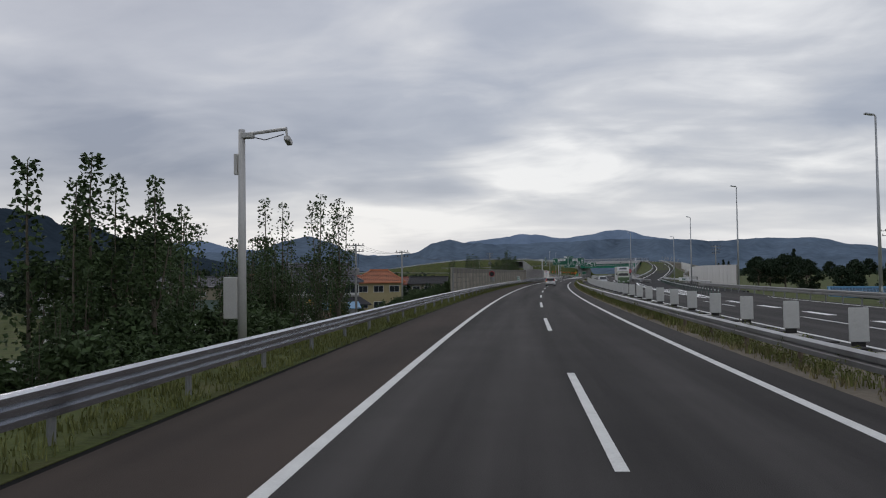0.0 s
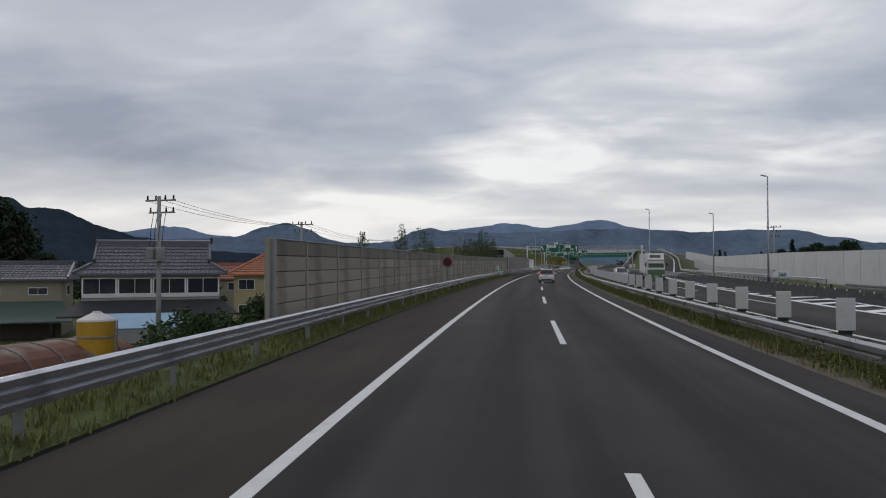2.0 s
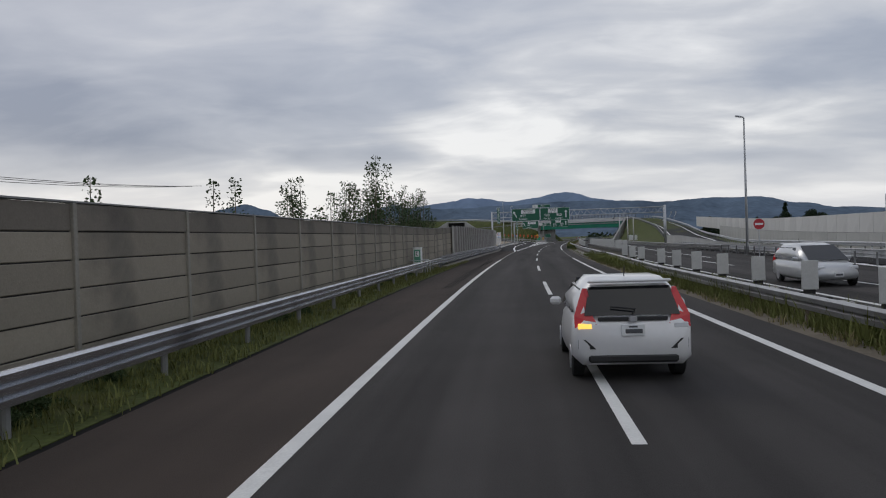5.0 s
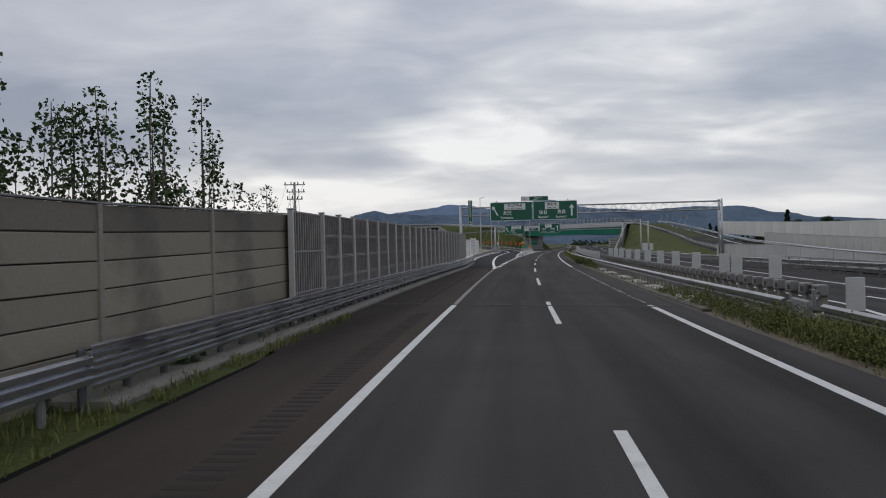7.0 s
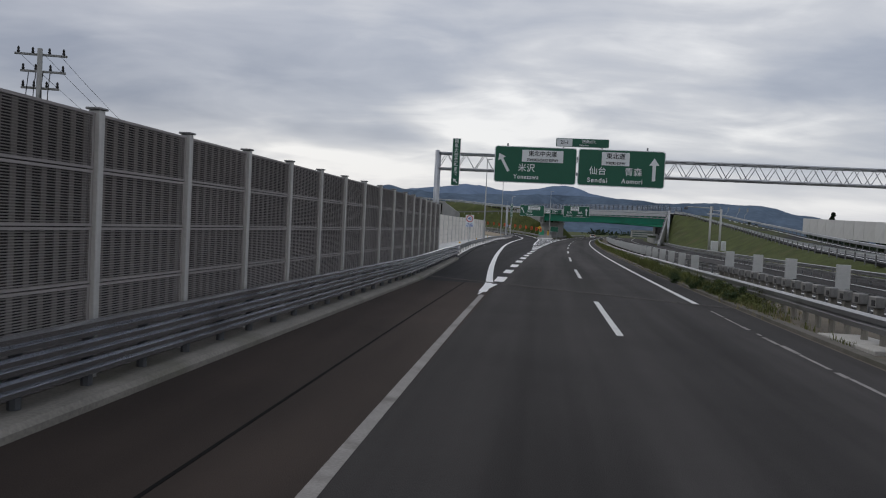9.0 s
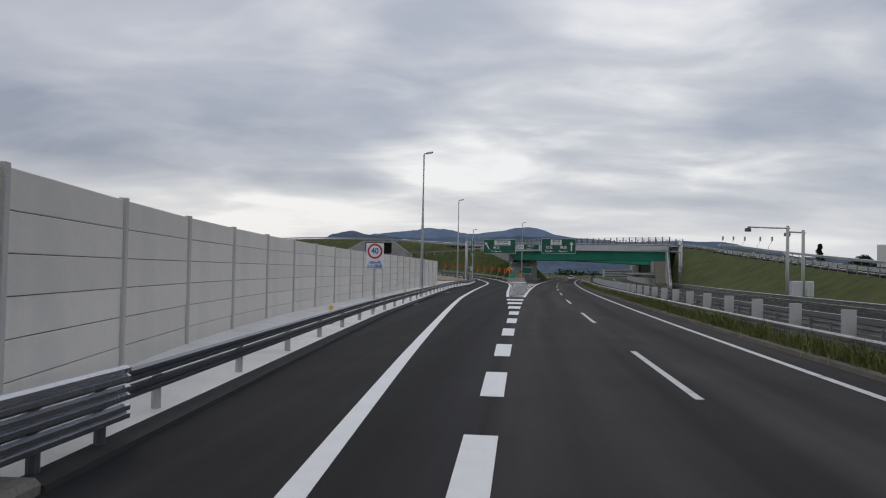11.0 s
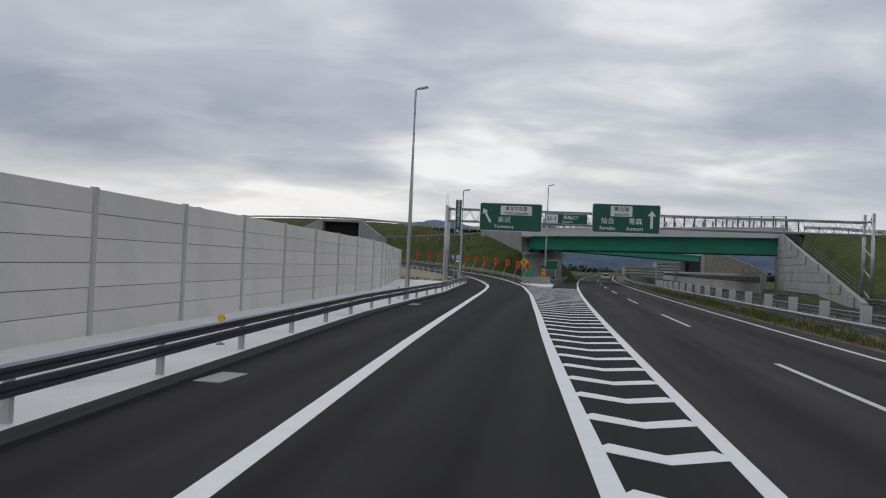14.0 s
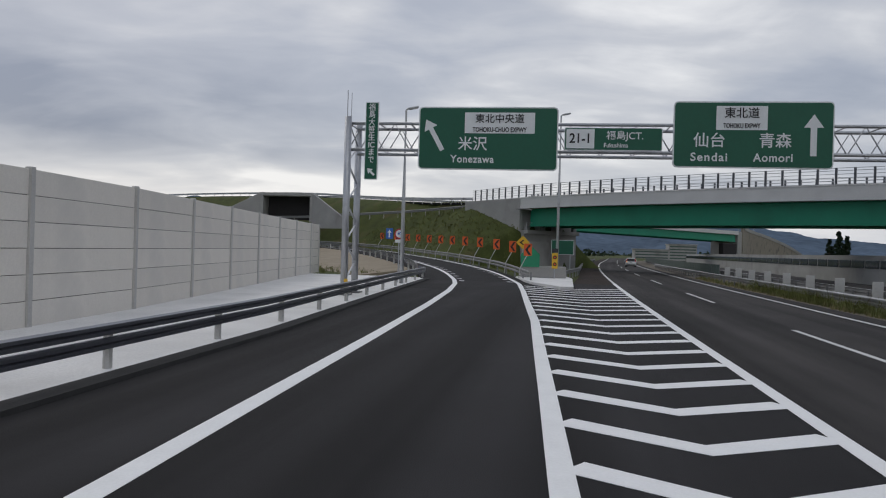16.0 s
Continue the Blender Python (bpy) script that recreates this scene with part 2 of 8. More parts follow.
SIGN_WHITE = mat("sign_white", (0.78, 0.80, 0.80), 0.5, var=0.05, scale=1, fine=10, bump=0.02)
SIGN_BACK = mat("sign_back_grey", (0.33, 0.34, 0.35), 0.5, 0.4, var=0.1, bump=0.03)
SIGN_RED = mat("sign_red", (0.45, 0.02, 0.03), 0.45, var=0.1, scale=2, bump=0.02)
SIGN_BLUE = mat("sign_blue", (0.03, 0.12, 0.42), 0.45, var=0.1, scale=2, bump=0.02)
SIGN_BLACK = mat("sign_black", (0.015, 0.015, 0.017), 0.55, var=0.1, bump=0.02)
SIGN_ORANGE = mat("sign_orange", (0.75, 0.12, 0.02), 0.5, var=0.1, bump=0.02)
YELLOW = mat("marker_yellow", (0.75, 0.45, 0.03), 0.5, var=0.1, bump=0.02)
BOARD = mat("glare_board", (0.52, 0.52, 0.50), 0.7, var=0.12, scale=2, fine=20, bump=0.05, tint=(0.40, 0.39, 0.37), spot=0.04)
RAIL_BLUE = mat("rail_blue_grey", (0.20, 0.205, 0.23), 0.3, 0.75, var=0.14, scale=2, fine=20, bump=0.05)
KERB_GREY = mat("kerb_grey", (0.21, 0.195, 0.17), 0.9, var=0.3, scale=0.8, fine=20, bump=0.3, tint=(0.12, 0.115, 0.08), spot=0.08)
NOSING = mat("joint_nosing", (0.075, 0.068, 0.06), 0.85, var=0.35, scale=1.2, fine=30, bump=0.3)
KERB_DIRTY = mat("kerb_dirty", (0.13, 0.118, 0.10), 0.95, var=0.35, scale=1.0, fine=20, bump=0.4, tint=(0.07, 0.07, 0.045), spot=0.1)
PATCH = mat("pale_patch", (0.48, 0.46, 0.42), 0.95, var=0.25, scale=1.5, fine=20, bump=0.4, tint=(0.22, 0.21, 0.17), spot=0.08)
SLAB = mat("dark_slab", (0.03, 0.029, 0.028), 0.9, var=0.3, scale=2, fine=30, bump=0.3)
SLAB_PALE = mat("pale_slab", (0.33, 0.32, 0.30), 0.9, var=0.25, scale=2, fine=30, bump=0.3)
GIRDER = mat("girder_green", (0.008, 0.25, 0.145), 0.5, var=0.14, scale=0.4, fine=10, bump=0.03, tint=(0.008, 0.19, 0.11), spot=0.05)
FASCIA = mat("deck_fascia", (0.62, 0.62, 0.61), 0.8, var=0.12, scale=0.5, fine=20, bump=0.1)
# forest ridges with the blue of the hazy air mixed into their colour, paler with distance
FAR_RIDGE_HAZE = mat("far_forest_in_haze", (0.155, 0.21, 0.295), 1.0, var=0.16, scale=0.004, fine=0.03, bump=0, spec=0.0, tint=(0.175, 0.235, 0.34), spot=0.06)
MID_RIDGE_HAZE = mat("mid_forest_in_haze", (0.108, 0.145, 0.195), 1.0, var=0.34, scale=0.004, fine=0.03, bump=0, spec=0.0)
NEAR_RIDGE_HAZE = mat("near_forest_in_haze", (0.027, 0.039, 0.053), 1.0, var=0.3, scale=0.006, fine=0.05, bump=0, spec=0.0)
TILE_GREY = mat("roof_tile_grey", (0.10, 0.10, 0.122), 0.5, var=0.2, scale=1.0, fine=12, bump=0.3, obj=0.2)
ROOF_LINE = mat("roof_course_shadow", (0.06, 0.06, 0.065), 0.8, var=0.2, bump=0.1)
TILE_ORANGE = mat("roof_tile_orange", (0.42, 0.15, 0.07), 0.7, var=0.2, scale=1.0, fine=12, bump=0.3)
TILE_DARK = mat("roof_tile_dark", (0.035, 0.034, 0.038), 0.75, var=0.25, scale=1.0, fine=12, bump=0.3)
ROOF_RED = mat("roof_metal_red", (0.30, 0.10, 0.07), 0.6, var=0.2, scale=1.0, fine=12, bump=0.2)
ROOF_GREEN = mat("roof_metal_green", (0.075, 0.115, 0.095), 0.6, var=0.2, scale=1.0, fine=12, bump=0.2)
ROOF_BLUE = mat("roof_metal_blue", (0.12, 0.27, 0.42), 0.6, var=0.15, scale=1.0, fine=12, bump=0.1)
RUST = mat("rusty_sheet", (0.15, 0.066, 0.045), 0.9, var=0.3, scale=1.0, fine=12, bump=0.3, tint=(0.26, 0.22, 0.17), spot=0.18)
PLASTIC_SHEET = mat("greenhouse_sheet", (0.62, 0.62, 0.60), 0.5, var=0.1, scale=1.0, fine=8, bump=0.2, tint=(0.42, 0.42, 0.4), spot=0.05)
WALL_CREAM = mat("plaster_cream", (0.29, 0.255, 0.19), 0.85, var=0.12, scale=1.0, fine=15, bump=0.1)
WALL_WHITE = mat("plaster_white", (0.34, 0.34, 0.335), 0.85, var=0.12, scale=1.0, fine=15, bump=0.1)
WALL_YELLOW = mat("plaster_yellow", (0.45, 0.38, 0.22), 0.85, var=0.1, scale=1.0, fine=15, bump=0.1)
TIMBER_PORCH_SHADE = mat("timber_and_porch_shade", (0.09, 0.07, 0.055), 0.8, var=0.25, scale=2, fine=20, bump=0.2)
WINDOW = mat("window_glass_dark", (0.03, 0.035, 0.045), 0.08, var=0.3, scale=0.8, fine=5, bump=0.0)
SILO = mat("silo_yellow", (0.50, 0.28, 0.02), 0.55, var=0.15, scale=1.5, fine=12, bump=0.05, tint=(0.48, 0.28, 0.05), spot=0.05)
CONC_POLE = mat("utility_pole_concrete", (0.30, 0.30, 0.29), 0.85, var=0.15, scale=2, fine=20, bump=0.1)
CABLE = mat("cable_black", (0.015, 0.015, 0.017), 0.7, bump=0)
CAR_WHITE = mat("car_paint_white", (0.78, 0.78, 0.78), 0.28, var=0.03, scale=2, fine=10, bump=0, coat=0.6)
CAR_SILVER = mat("car_paint_silver", (0.55, 0.56, 0.57), 0.3, 0.3, var=0.03, scale=2, fine=10, bump=0, coat=0.6)
CAR_GLASS = mat("car_glass", (0.012, 0.013, 0.015), 0.06, var=0.1, bump=0)
TYRE = mat("tyre_rubber", (0.018, 0.018, 0.018), 0.85, var=0.2, bump=0.2)
TRIM = mat("black_trim", (0.02, 0.02, 0.021), 0.5, var=0.1, bump=0.05)
TAIL_RED = mat("tail_lamp_red", (0.55, 0.015, 0.02), 0.2, var=0.05, bump=0, coat=0.5)
AMBER = mat("indicator_lit", (0.9, 0.5, 0.1), 0.3, bump=0, emit=(1.0, 0.55, 0.1, 1.2))
LENS = mat("lamp_lens", (0.75, 0.76, 0.78), 0.15, var=0.05, bump=0)
ALLOY = mat("alloy_rim", (0.5, 0.5, 0.52), 0.35, 0.7, var=0.08, bump=0)
TRUCK_GREEN = mat("truck_green", (0.09, 0.15, 0.07), 0.4, var=0.1, bump=0, coat=0.3)
SOIL_PALE = mat("bare_soil_pale", (0.30, 0.25, 0.18), 0.95, var=0.25, scale=0.5, fine=10, bump=0.5)
SOIL = mat("bare_soil", (0.14, 0.118, 0.088), 0.95, var=0.4, scale=0.5, fine=10, bump=0.5)


# ---------------------------------------------------------------- building helpers
class Shape:
    """Vertices and faces gathered into one mesh."""

    def __init__(self):
        self.v, self.f = [], []

    def add(self, verts, faces):
        k = len(self.v)
        self.v += [tuple(p) for p in verts]
        self.f += [tuple(i + k for i in f) for f in faces]
        return self

    def box(self, c, s, rz=0.0, b=0.0, rx=0.0, ry=0.0):
        hx, hy, hz = s[0] / 2, s[1] / 2, s[2] / 2
        turn = Euler((rx, ry, rz)).to_matrix()
        if b <= 0:
            vs = [(x, y, z) for x in (-hx, hx) for y in (-hy, hy) for z in (-hz, hz)]
            fs = [(0, 1, 3, 2), (4, 6, 7, 5), (0, 4, 5, 1), (2, 3, 7, 6), (0, 2, 6, 4), (1, 5, 7, 3)]
        else:
            vs, ids = [], {}
            for sx in (-1, 1):
                for sy in (-1, 1):
                    for sz in (-1, 1):
                        for a, p in enumerate(((hx, hy - b, hz - b), (hx - b, hy, hz - b), (hx - b, hy - b, hz))):
                            ids[sx, sy, sz, a] = len(vs)
                            vs.append((sx * p[0], sy * p[1], sz * p[2]))
            fs = []
            for q in (-1, 1):
                fs.append((ids[q, -1, -1, 0], ids[q, 1, -1, 0], ids[q, 1, 1, 0], ids[q, -1, 1, 0]))
                fs.append((ids[-1, q, -1, 1], ids[1, q, -1, 1], ids[1, q, 1, 1], ids[-1, q, 1, 1]))
                fs.append((ids[-1, -1, q, 2], ids[1, -1, q, 2], ids[1, 1, q, 2], ids[-1, 1, q, 2]))
                for w in (-1, 1):
                    fs.append((ids[q, w, -1, 0], ids[q, w, 1, 0], ids[q, w, 1, 1], ids[q, w, -1, 1]))
                    fs.append((ids[q, -1, w, 0], ids[q, 1, w, 0], ids[q, 1, w, 2], ids[q, -1, w, 2]))
                    fs.append((ids[-1, q, w, 1], ids[1, q, w, 1], ids[1, q, w, 2], ids[-1, q, w, 2]))
                    for u in (-1, 1):
                        fs.append((ids[q, w, u, 0], ids[q, w, u, 1], ids[q, w, u, 2]))
        return self.add([Vector(c) + turn @ Vector(p) for p in vs], fs)

    def tube(self, pts, r, n=8, cap=True):
        pts = [Vector(p) for p in pts]
        rs = r if isinstance(r, (list, tuple)) else [r] * len(pts)
        vs = []
        for k, p in enumerate(pts):
            d = (pts[min(k + 1, len(pts) - 1)] - pts[max(k - 1, 0)]).normalized()
            a = d.cross(Vector((0, 0, 1)))
            a = a.normalized() if a.length > 1e-3 else Vector((1, 0, 0))
            b2 = d.cross(a)
            vs += [p + rs[k] * (math.cos(q) * a + math.sin(q) * b2) for q in (2 * math.pi * i / n for i in range(n))]
        fs = [(k * n + i, k * n + (i + 1) % n, (k + 1) * n + (i + 1) % n, (k + 1) * n + i) for k in range(len(pts) - 1) for i in range(n)]
        if cap:
            fs += [tuple(range(n - 1, -1, -1)), tuple((len(pts) - 1) * n + i for i in range(n))]
        return self.add(vs, fs)

    def sweep(self, path, profile, closed=True, cap=True):
        """A profile of (to the right, up) carried along a path."""
        vs, n = [], len(profile)
        for k, p in enumerate(path):
            a, b2 = path[max(k - 1, 0)], path[min(k + 1, len(path) - 1)]
            d = Vector((b2[0] - a[0], b2[1] - a[1], 0)).normalized()
            vs += [(p[0] + d.y * s, p[1] - d.x * s, p[2] + u) for s, u in profile]
        m = n if closed else n - 1
        fs = [(k * n + i, k * n + (i + 1) % n, (k + 1) * n + (i + 1) % n, (k + 1) * n + i) for k in range(len(path) - 1) for i in range(m)]
        if closed and cap:
            fs += [tuple(range(n)), tuple((len(path) - 1) * n + i for i in range(n - 1, -1, -1))]
        return self.add(vs, fs)

    def prism(self, outline, y0, y1):
        """An outline in x and z pushed through from y0 to y1."""
        n = len(outline)
        vs = [(x, y0, z) for x, z in outline] + [(x, y1, z) for x, z in outline]
        fs = [tuple(range(n)), tuple(range(2 * n - 1, n - 1, -1))] + [(i, i + n, (i + 1) % n + n, (i + 1) % n) for i in range(n)]
        return self.add(vs, fs)

    def lathe(self, prof, n=20, c=(0, 0, 0)):
        vs = [(c[0] + r * math.cos(a), c[1] + r * math.sin(a), c[2] + z) for r, z in prof for a in (2 * math.pi * i / n for i in range(n))]
        fs = [(k * n + i, k * n + (i + 1) % n, (k + 1) * n + (i + 1) % n, (k + 1) * n + i) for k in range(len(prof) - 1) for i in range(n)]
        fs += [tuple(range(n - 1, -1, -1)), tuple((len(prof) - 1) * n + i for i in range(n))]
        return self.add(vs, fs)

    def mesh(self, name, material, smooth=False, fix=True):
        me = bpy.data.meshes.new(name)
        me.from_pydata(self.v, [], self.f)
        if fix:
            bm = bmesh.new()
            bm.from_mesh(me)
            bmesh.ops.recalc_face_normals(bm, faces=bm.faces)
            bm.to_mesh(me)
            bm.free()
        for p in me.polygons:
            p.use_smooth = smooth
        me.materials.append(material)
        return me


def part(name, shape, material, parent=None, label="", smooth=False, fix=True):
    data = shape if isinstance(shape, bpy.types.Mesh) else shape.mesh(name, material, smooth, fix)
    ob = new(name, data)
    if parent:
        ob.parent = parent
    if label:
        tagged(ob, label)
    return ob


def thing(name, label, category, at=(0, 0, 0), rz=0.0, group=""):
    ob = new(name)
    ob.empty_display_size = 0.2
    ob.matrix_world = pose(*at, 0, 0, rz)
    return tagged(ob, label, category, group)


def setting(name, shape, material, label="", category="", smooth=False, fix=True):
    return tagged(part(name, shape, material, None, "", smooth, fix), label, category, "", "structure")


def text_mesh(body, size, material, depth=0.012, spread=1.0):
    c = bpy.data.curves.new("lettering", "FONT")
    c.body, c.size, c.extrude, c.align_x, c.align_y, c.space_character = body, size, depth, "CENTER", "CENTER", spread
    c.offset = size * (0.018 if body.isascii() else 0.009)
    ob = new("lettering", c)
    bpy.context.view_layer.update()
    me = bpy.data.meshes.new_from_object(ob.evaluated_get(bpy.context.evaluated_depsgraph_get()))
    bpy.data.objects.remove(ob)
    bpy.data.curves.remove(c)
    me.materials.clear()
    me.materials.append(material)
    return me


def letters(body, size, material, parent, x, y, z, name="lettering", spread=1.0, squeeze=1.0):
    """Lettering that faces the oncoming road (towards -y)."""
    ob = new(name, text_mesh(body, size, material, 0.012, spread))
    ob.parent = parent
    ob.matrix_local = pose(x, y, z, 90, 0, 0) @ Matrix.Diagonal((squeeze, 1, 1, 1))
    return ob


# ---------------------------------------------------------------- the plan: the lane line of the carriageway and offsets from it
def lane_x(y):
    y2 = min(max(y, -40.0), 520.0)
    q = y2 / 100
    x = (((0.01416 * q - 0.17741) * q + 3.02878) * q - 2.43297) * q + 3.03061
    return x + (y - y2) * lane_slope(y2)


def lane_slope(y):
    q = min(max(y, -40.0), 520.0) / 100
    return (((4 * 0.01416 * q - 3 * 0.17741) * q + 2 * 3.02878) * q - 2.43297) / 100


def at(lat, y, z=0.0):
    m = lane_slope(y)
    k = math.hypot(1, m)
    return (lane_x(y) + lat / k, y - lat * m / k, z)


def heading(y):
    """Degrees by which the road turns from +y, left positive."""
    return -math.degrees(math.atan(lane_slope(y)))


def level(value, y):
    """A lateral place given as a number or as (station, lateral) pairs."""
    if not isinstance(value, (list, tuple)):
        return value
    return float(np.interp(y, [p[0] for p in value], [p[1] for p in value]))


def run(lat, y0, y1, step=4.0, z=0.0):
    n = max(1, int(round((y1 - y0) / step)))
    return [at(level(lat, y), y, level(z, y)) for y in (y0 + (y1 - y0) * k / n for k in range(n + 1))]


def ribbon(left, right, y0, y1, z=0.0, thick=0.2, step=4.0):
    a, b = run(left, y0, y1, step, z), run(right, y0, y1, step, z)
    s, n = Shape(), len(a)
    s.v = [*a, *b, *[(p[0], p[1], p[2] - thick) for p in a], *[(p[0], p[1], p[2] - thick) for p in b]]
    for k in range(n - 1):
        s.f += [(k, n + k, n + k + 1, k + 1), (k, k + 1, 2 * n + k + 1, 2 * n + k), (n + k, 3 * n + k, 3 * n + k + 1, n + k + 1)]
    s.f += [(0, 2 * n, 3 * n, n), (n - 1, 2 * n - 1, 4 * n - 1, 3 * n - 1)]
    return s


def smooth_path(pts, step=4.0):
    """A Catmull-Rom curve through control points."""
    pts = [Vector(p) for p in pts]
    ext = [2 * pts[0] - pts[1], *pts, 2 * pts[-1] - pts[-2]]
    out = []
    for k in range(1, len(ext) - 2):
        a, b, c, d = ext[k - 1 : k + 3]
        m = max(2, int((c - b).length / step))
        for i in range(m):
            t = i / m
            out.append(0.5 * (2 * b + (c - a) * t + (2 * a - 5 * b + 4 * c - d) * t**2 + (3 * b - a - 3 * c + d) * t**3))
    return [tuple(p) for p in out] + [tuple(pts[-1])]


def beside(path, s, dz=0.0):
    """A path moved s to its right."""
    out = []
    for k, p in enumerate(path):
        a, b = path[max(k - 1, 0)], path[min(k + 1, len(path) - 1)]
        d = Vector((b[0] - a[0], b[1] - a[1], 0)).normalized()
        out.append((p[0] + d.y * s, p[1] - d.x * s, p[2] + dz))
    return out


def spaced(path, gap):
    """Places and directions at even steps along a path."""
    out, left = [], 0.0
    for a, b in zip(path, path[1:]):
        va, vb = Vector(a), Vector(b)
        length = (vb - va).length
        while left <= length:
            out.append((va.lerp(vb, left / length), math.degrees(math.atan2(-(vb.x - va.x), vb.y - va.y))))
            left += gap
        left -= length
    return out


# the slip road on the far side of the opposite carriageway, the bridge, and the way that goes on from it
SLIP = smooth_path([(20.0, 30, 0), (21.3, 80, 0), (24.9, 120, 0.02), (29.0, 160, 0.04), (33.2, 205, 0.05), (38, 233, 0.1), (44.3, 263, 0.75), (50.5, 293, 1.5), (56.8, 323, 2.7), (62.3, 353, 4.3), (65.8, 384, 6.3), (65.9, 403, 7.9), (63.1, 418.5, 8.6)])
BRIDGE = smooth_path([(60.2, 412.0, 0), (54.9, 415.8, 0), (45.2, 424.3, 0), (38.0, 431.4, 0), (32.8, 437.5, 0), (28.2, 444.0, 0), (22.0, 455.0, 0)], 1.5)
AWAY = smooth_path([(26.1, 457.8, 8.8), (17, 473, 9.6), (6, 490, 10.8), (-10, 506, 12.1), (-38, 526, 12.6), (-60, 534, 11.6), (-95, 544, 8), (-140, 552, 3.5), (-220, 560, 0.5)])
BERM = smooth_path([(21.5, 456, 7.7), (11, 466, 7.1), (1, 472.5, 6.7), (-14, 478, 6.1), (-60, 494, 6.5)])
EXIT = smooth_path([(21.0, 388, 0), (21.25, 393, 0), (21.5, 398.5, 0.0), (20.3, 408.8, 0.42), (17.35, 421.5, 0.83), (13.2, 437.4, 1.15), (6.8, 455, 1.6), (-3.4, 466.5, 2.0), (-22, 475, 2.5), (-60, 482, 3.2), (-110, 484, 4.0)], 3.0)


def raised(xs, ys, path, half, z, rounded_end=None):
    """Earth banked up under a road; beyond an end of the bank it falls away steeply."""
    pa = np.array(path)
    for k in range(len(pa) - 1):
        a, b = pa[k], pa[k + 1]
        d = b[:2] - a[:2]
        t = ((xs - a[0]) * d[0] + (ys - a[1]) * d[1]) / (d @ d)
        tt = np.clip(t, 0, 1)
        away = np.hypot(xs - a[0] - tt * d[0], ys - a[1] - tt * d[1])
        top = a[2] + tt * (b[2] - a[2]) - 0.16 - np.maximum(away - half, 0) / 1.75
        over = np.where((k == 0) & (t < 0) | (k == len(pa) - 2) & (t > 1), 1.0, 0.0)
        top = np.where(over > 0, a[2] - 0.16 - away * 1.1 - np.abs(np.where(t < 0, t, t - 1)) * np.hypot(*d) * 0.6, top)
        z = np.maximum(z, top)
    return z


def ground_height(xs, ys):
    lx = np.vectorize(lane_x)(ys)
    lat = (xs - lx) * np.cos(np.arctan(np.vectorize(lane_slope)(ys)))
    fall = np.clip((ys - 250) / 25, 0, 1)
    left = -0.15 - np.clip((-lat - 9.2) / 1.75, 0, 4.4) * (1 - fall)
    right = -0.15 - np.clip((lat - 25.5) / 2.5, 0, 2.6)
    z = np.where(lat < 0, left, right)
    wide = np.hypot(xs, ys - 200)
    z = z + 0.35 * np.sin(xs * 0.031) * np.sin(ys * 0.027) * np.clip((np.abs(lat) - 40) / 60, 0, 1)
    # the bank of the slip road stops at walls beside the carriageway and at the bridge; the other bank slopes off at the bridge
    wall_x = 47.3 + (ys - 370) * 0.2825
    slip = raised(xs, ys, SLIP, 5.2, z)
    slip_x = np.interp(ys, [p[1] for p in SLIP[:-6]], [p[0] for p in SLIP[:-6]])
    open_side = (ys > 366) & (xs < wall_x + 2.3) | ((xs - 60) * -0.78 + (ys - 414.6) * 0.62 > -0.6)
    slip = np.where(open_side & (ys > 366) | (ys < 270) & (xs < slip_x - 5.2), z, slip)
    along, behind = (xs - 28.2) * -0.57 + (ys - 444) * 0.82, (xs - 28.2) * 0.82 + (ys - 444) * 0.57
    far = np.maximum(raised(xs, ys, [(32.3, 446.9, 8.8)] + AWAY, 6.0, z), raised(xs, ys, BERM, 1.6, z))
    front = np.where(along > 0.3, 4.7 + 0.3 * along - np.maximum(-behind, 0) * 0.5, -0.4)
    far = np.minimum(far, np.maximum(z, np.where((behind < 1.6) & (along < 12.3), front, np.where(along > 0.6, 99, -0.4))))
    far = np.minimum(far, np.maximum(z, 9.0 - (xs - 30 - (ys - 445) * 0.1)))
    ramp_d, ramp_z = np.full(xs.shape, 1e9), np.zeros(xs.shape)
    for px, py, pz in EXIT[3:]:
        dd = np.hypot(xs - px, ys - py)
        ramp_z = np.where(dd < ramp_d, pz, ramp_z)
        ramp_d = np.minimum(ramp_d, dd)
    far = np.minimum(far, np.maximum(z, ramp_z - 0.3 + np.maximum(ramp_d - 5.2, 0) * 0.85))
    # the mouth of the culvert is cut into the bank
    cx, cy = (xs + 8.8) * 0.996 - (ys - 476) * 0.087, (ys - 476) * 0.996 + (xs + 8.8) * 0.087
    cut = (cy < 1.3) & (cy > -14) & (np.abs(cx) < 11)
    far = np.where(cut, np.minimum(far, 6.2 + np.maximum(np.abs(cx) - 4.4, 0) * 0.7 + np.minimum(cy + 5, 0) * 0.5), far)
    return np.maximum(np.maximum(slip, far), raised(xs, ys, EXIT[2:], 4.6, z))


def spread_axis(lo, hi, step, end):
    mid = list(np.arange(lo, hi + 0.01, step))
    out, d = [], step
    p = hi
    while p < end:
        d *= 1.35
        p += d
        out.append(p)
    low_side, d, p = [], step, lo
    while p > -end:
        d *= 1.35
        p -= d
        low_side.append(p)
    return np.array(low_side[::-1] + mid + out)


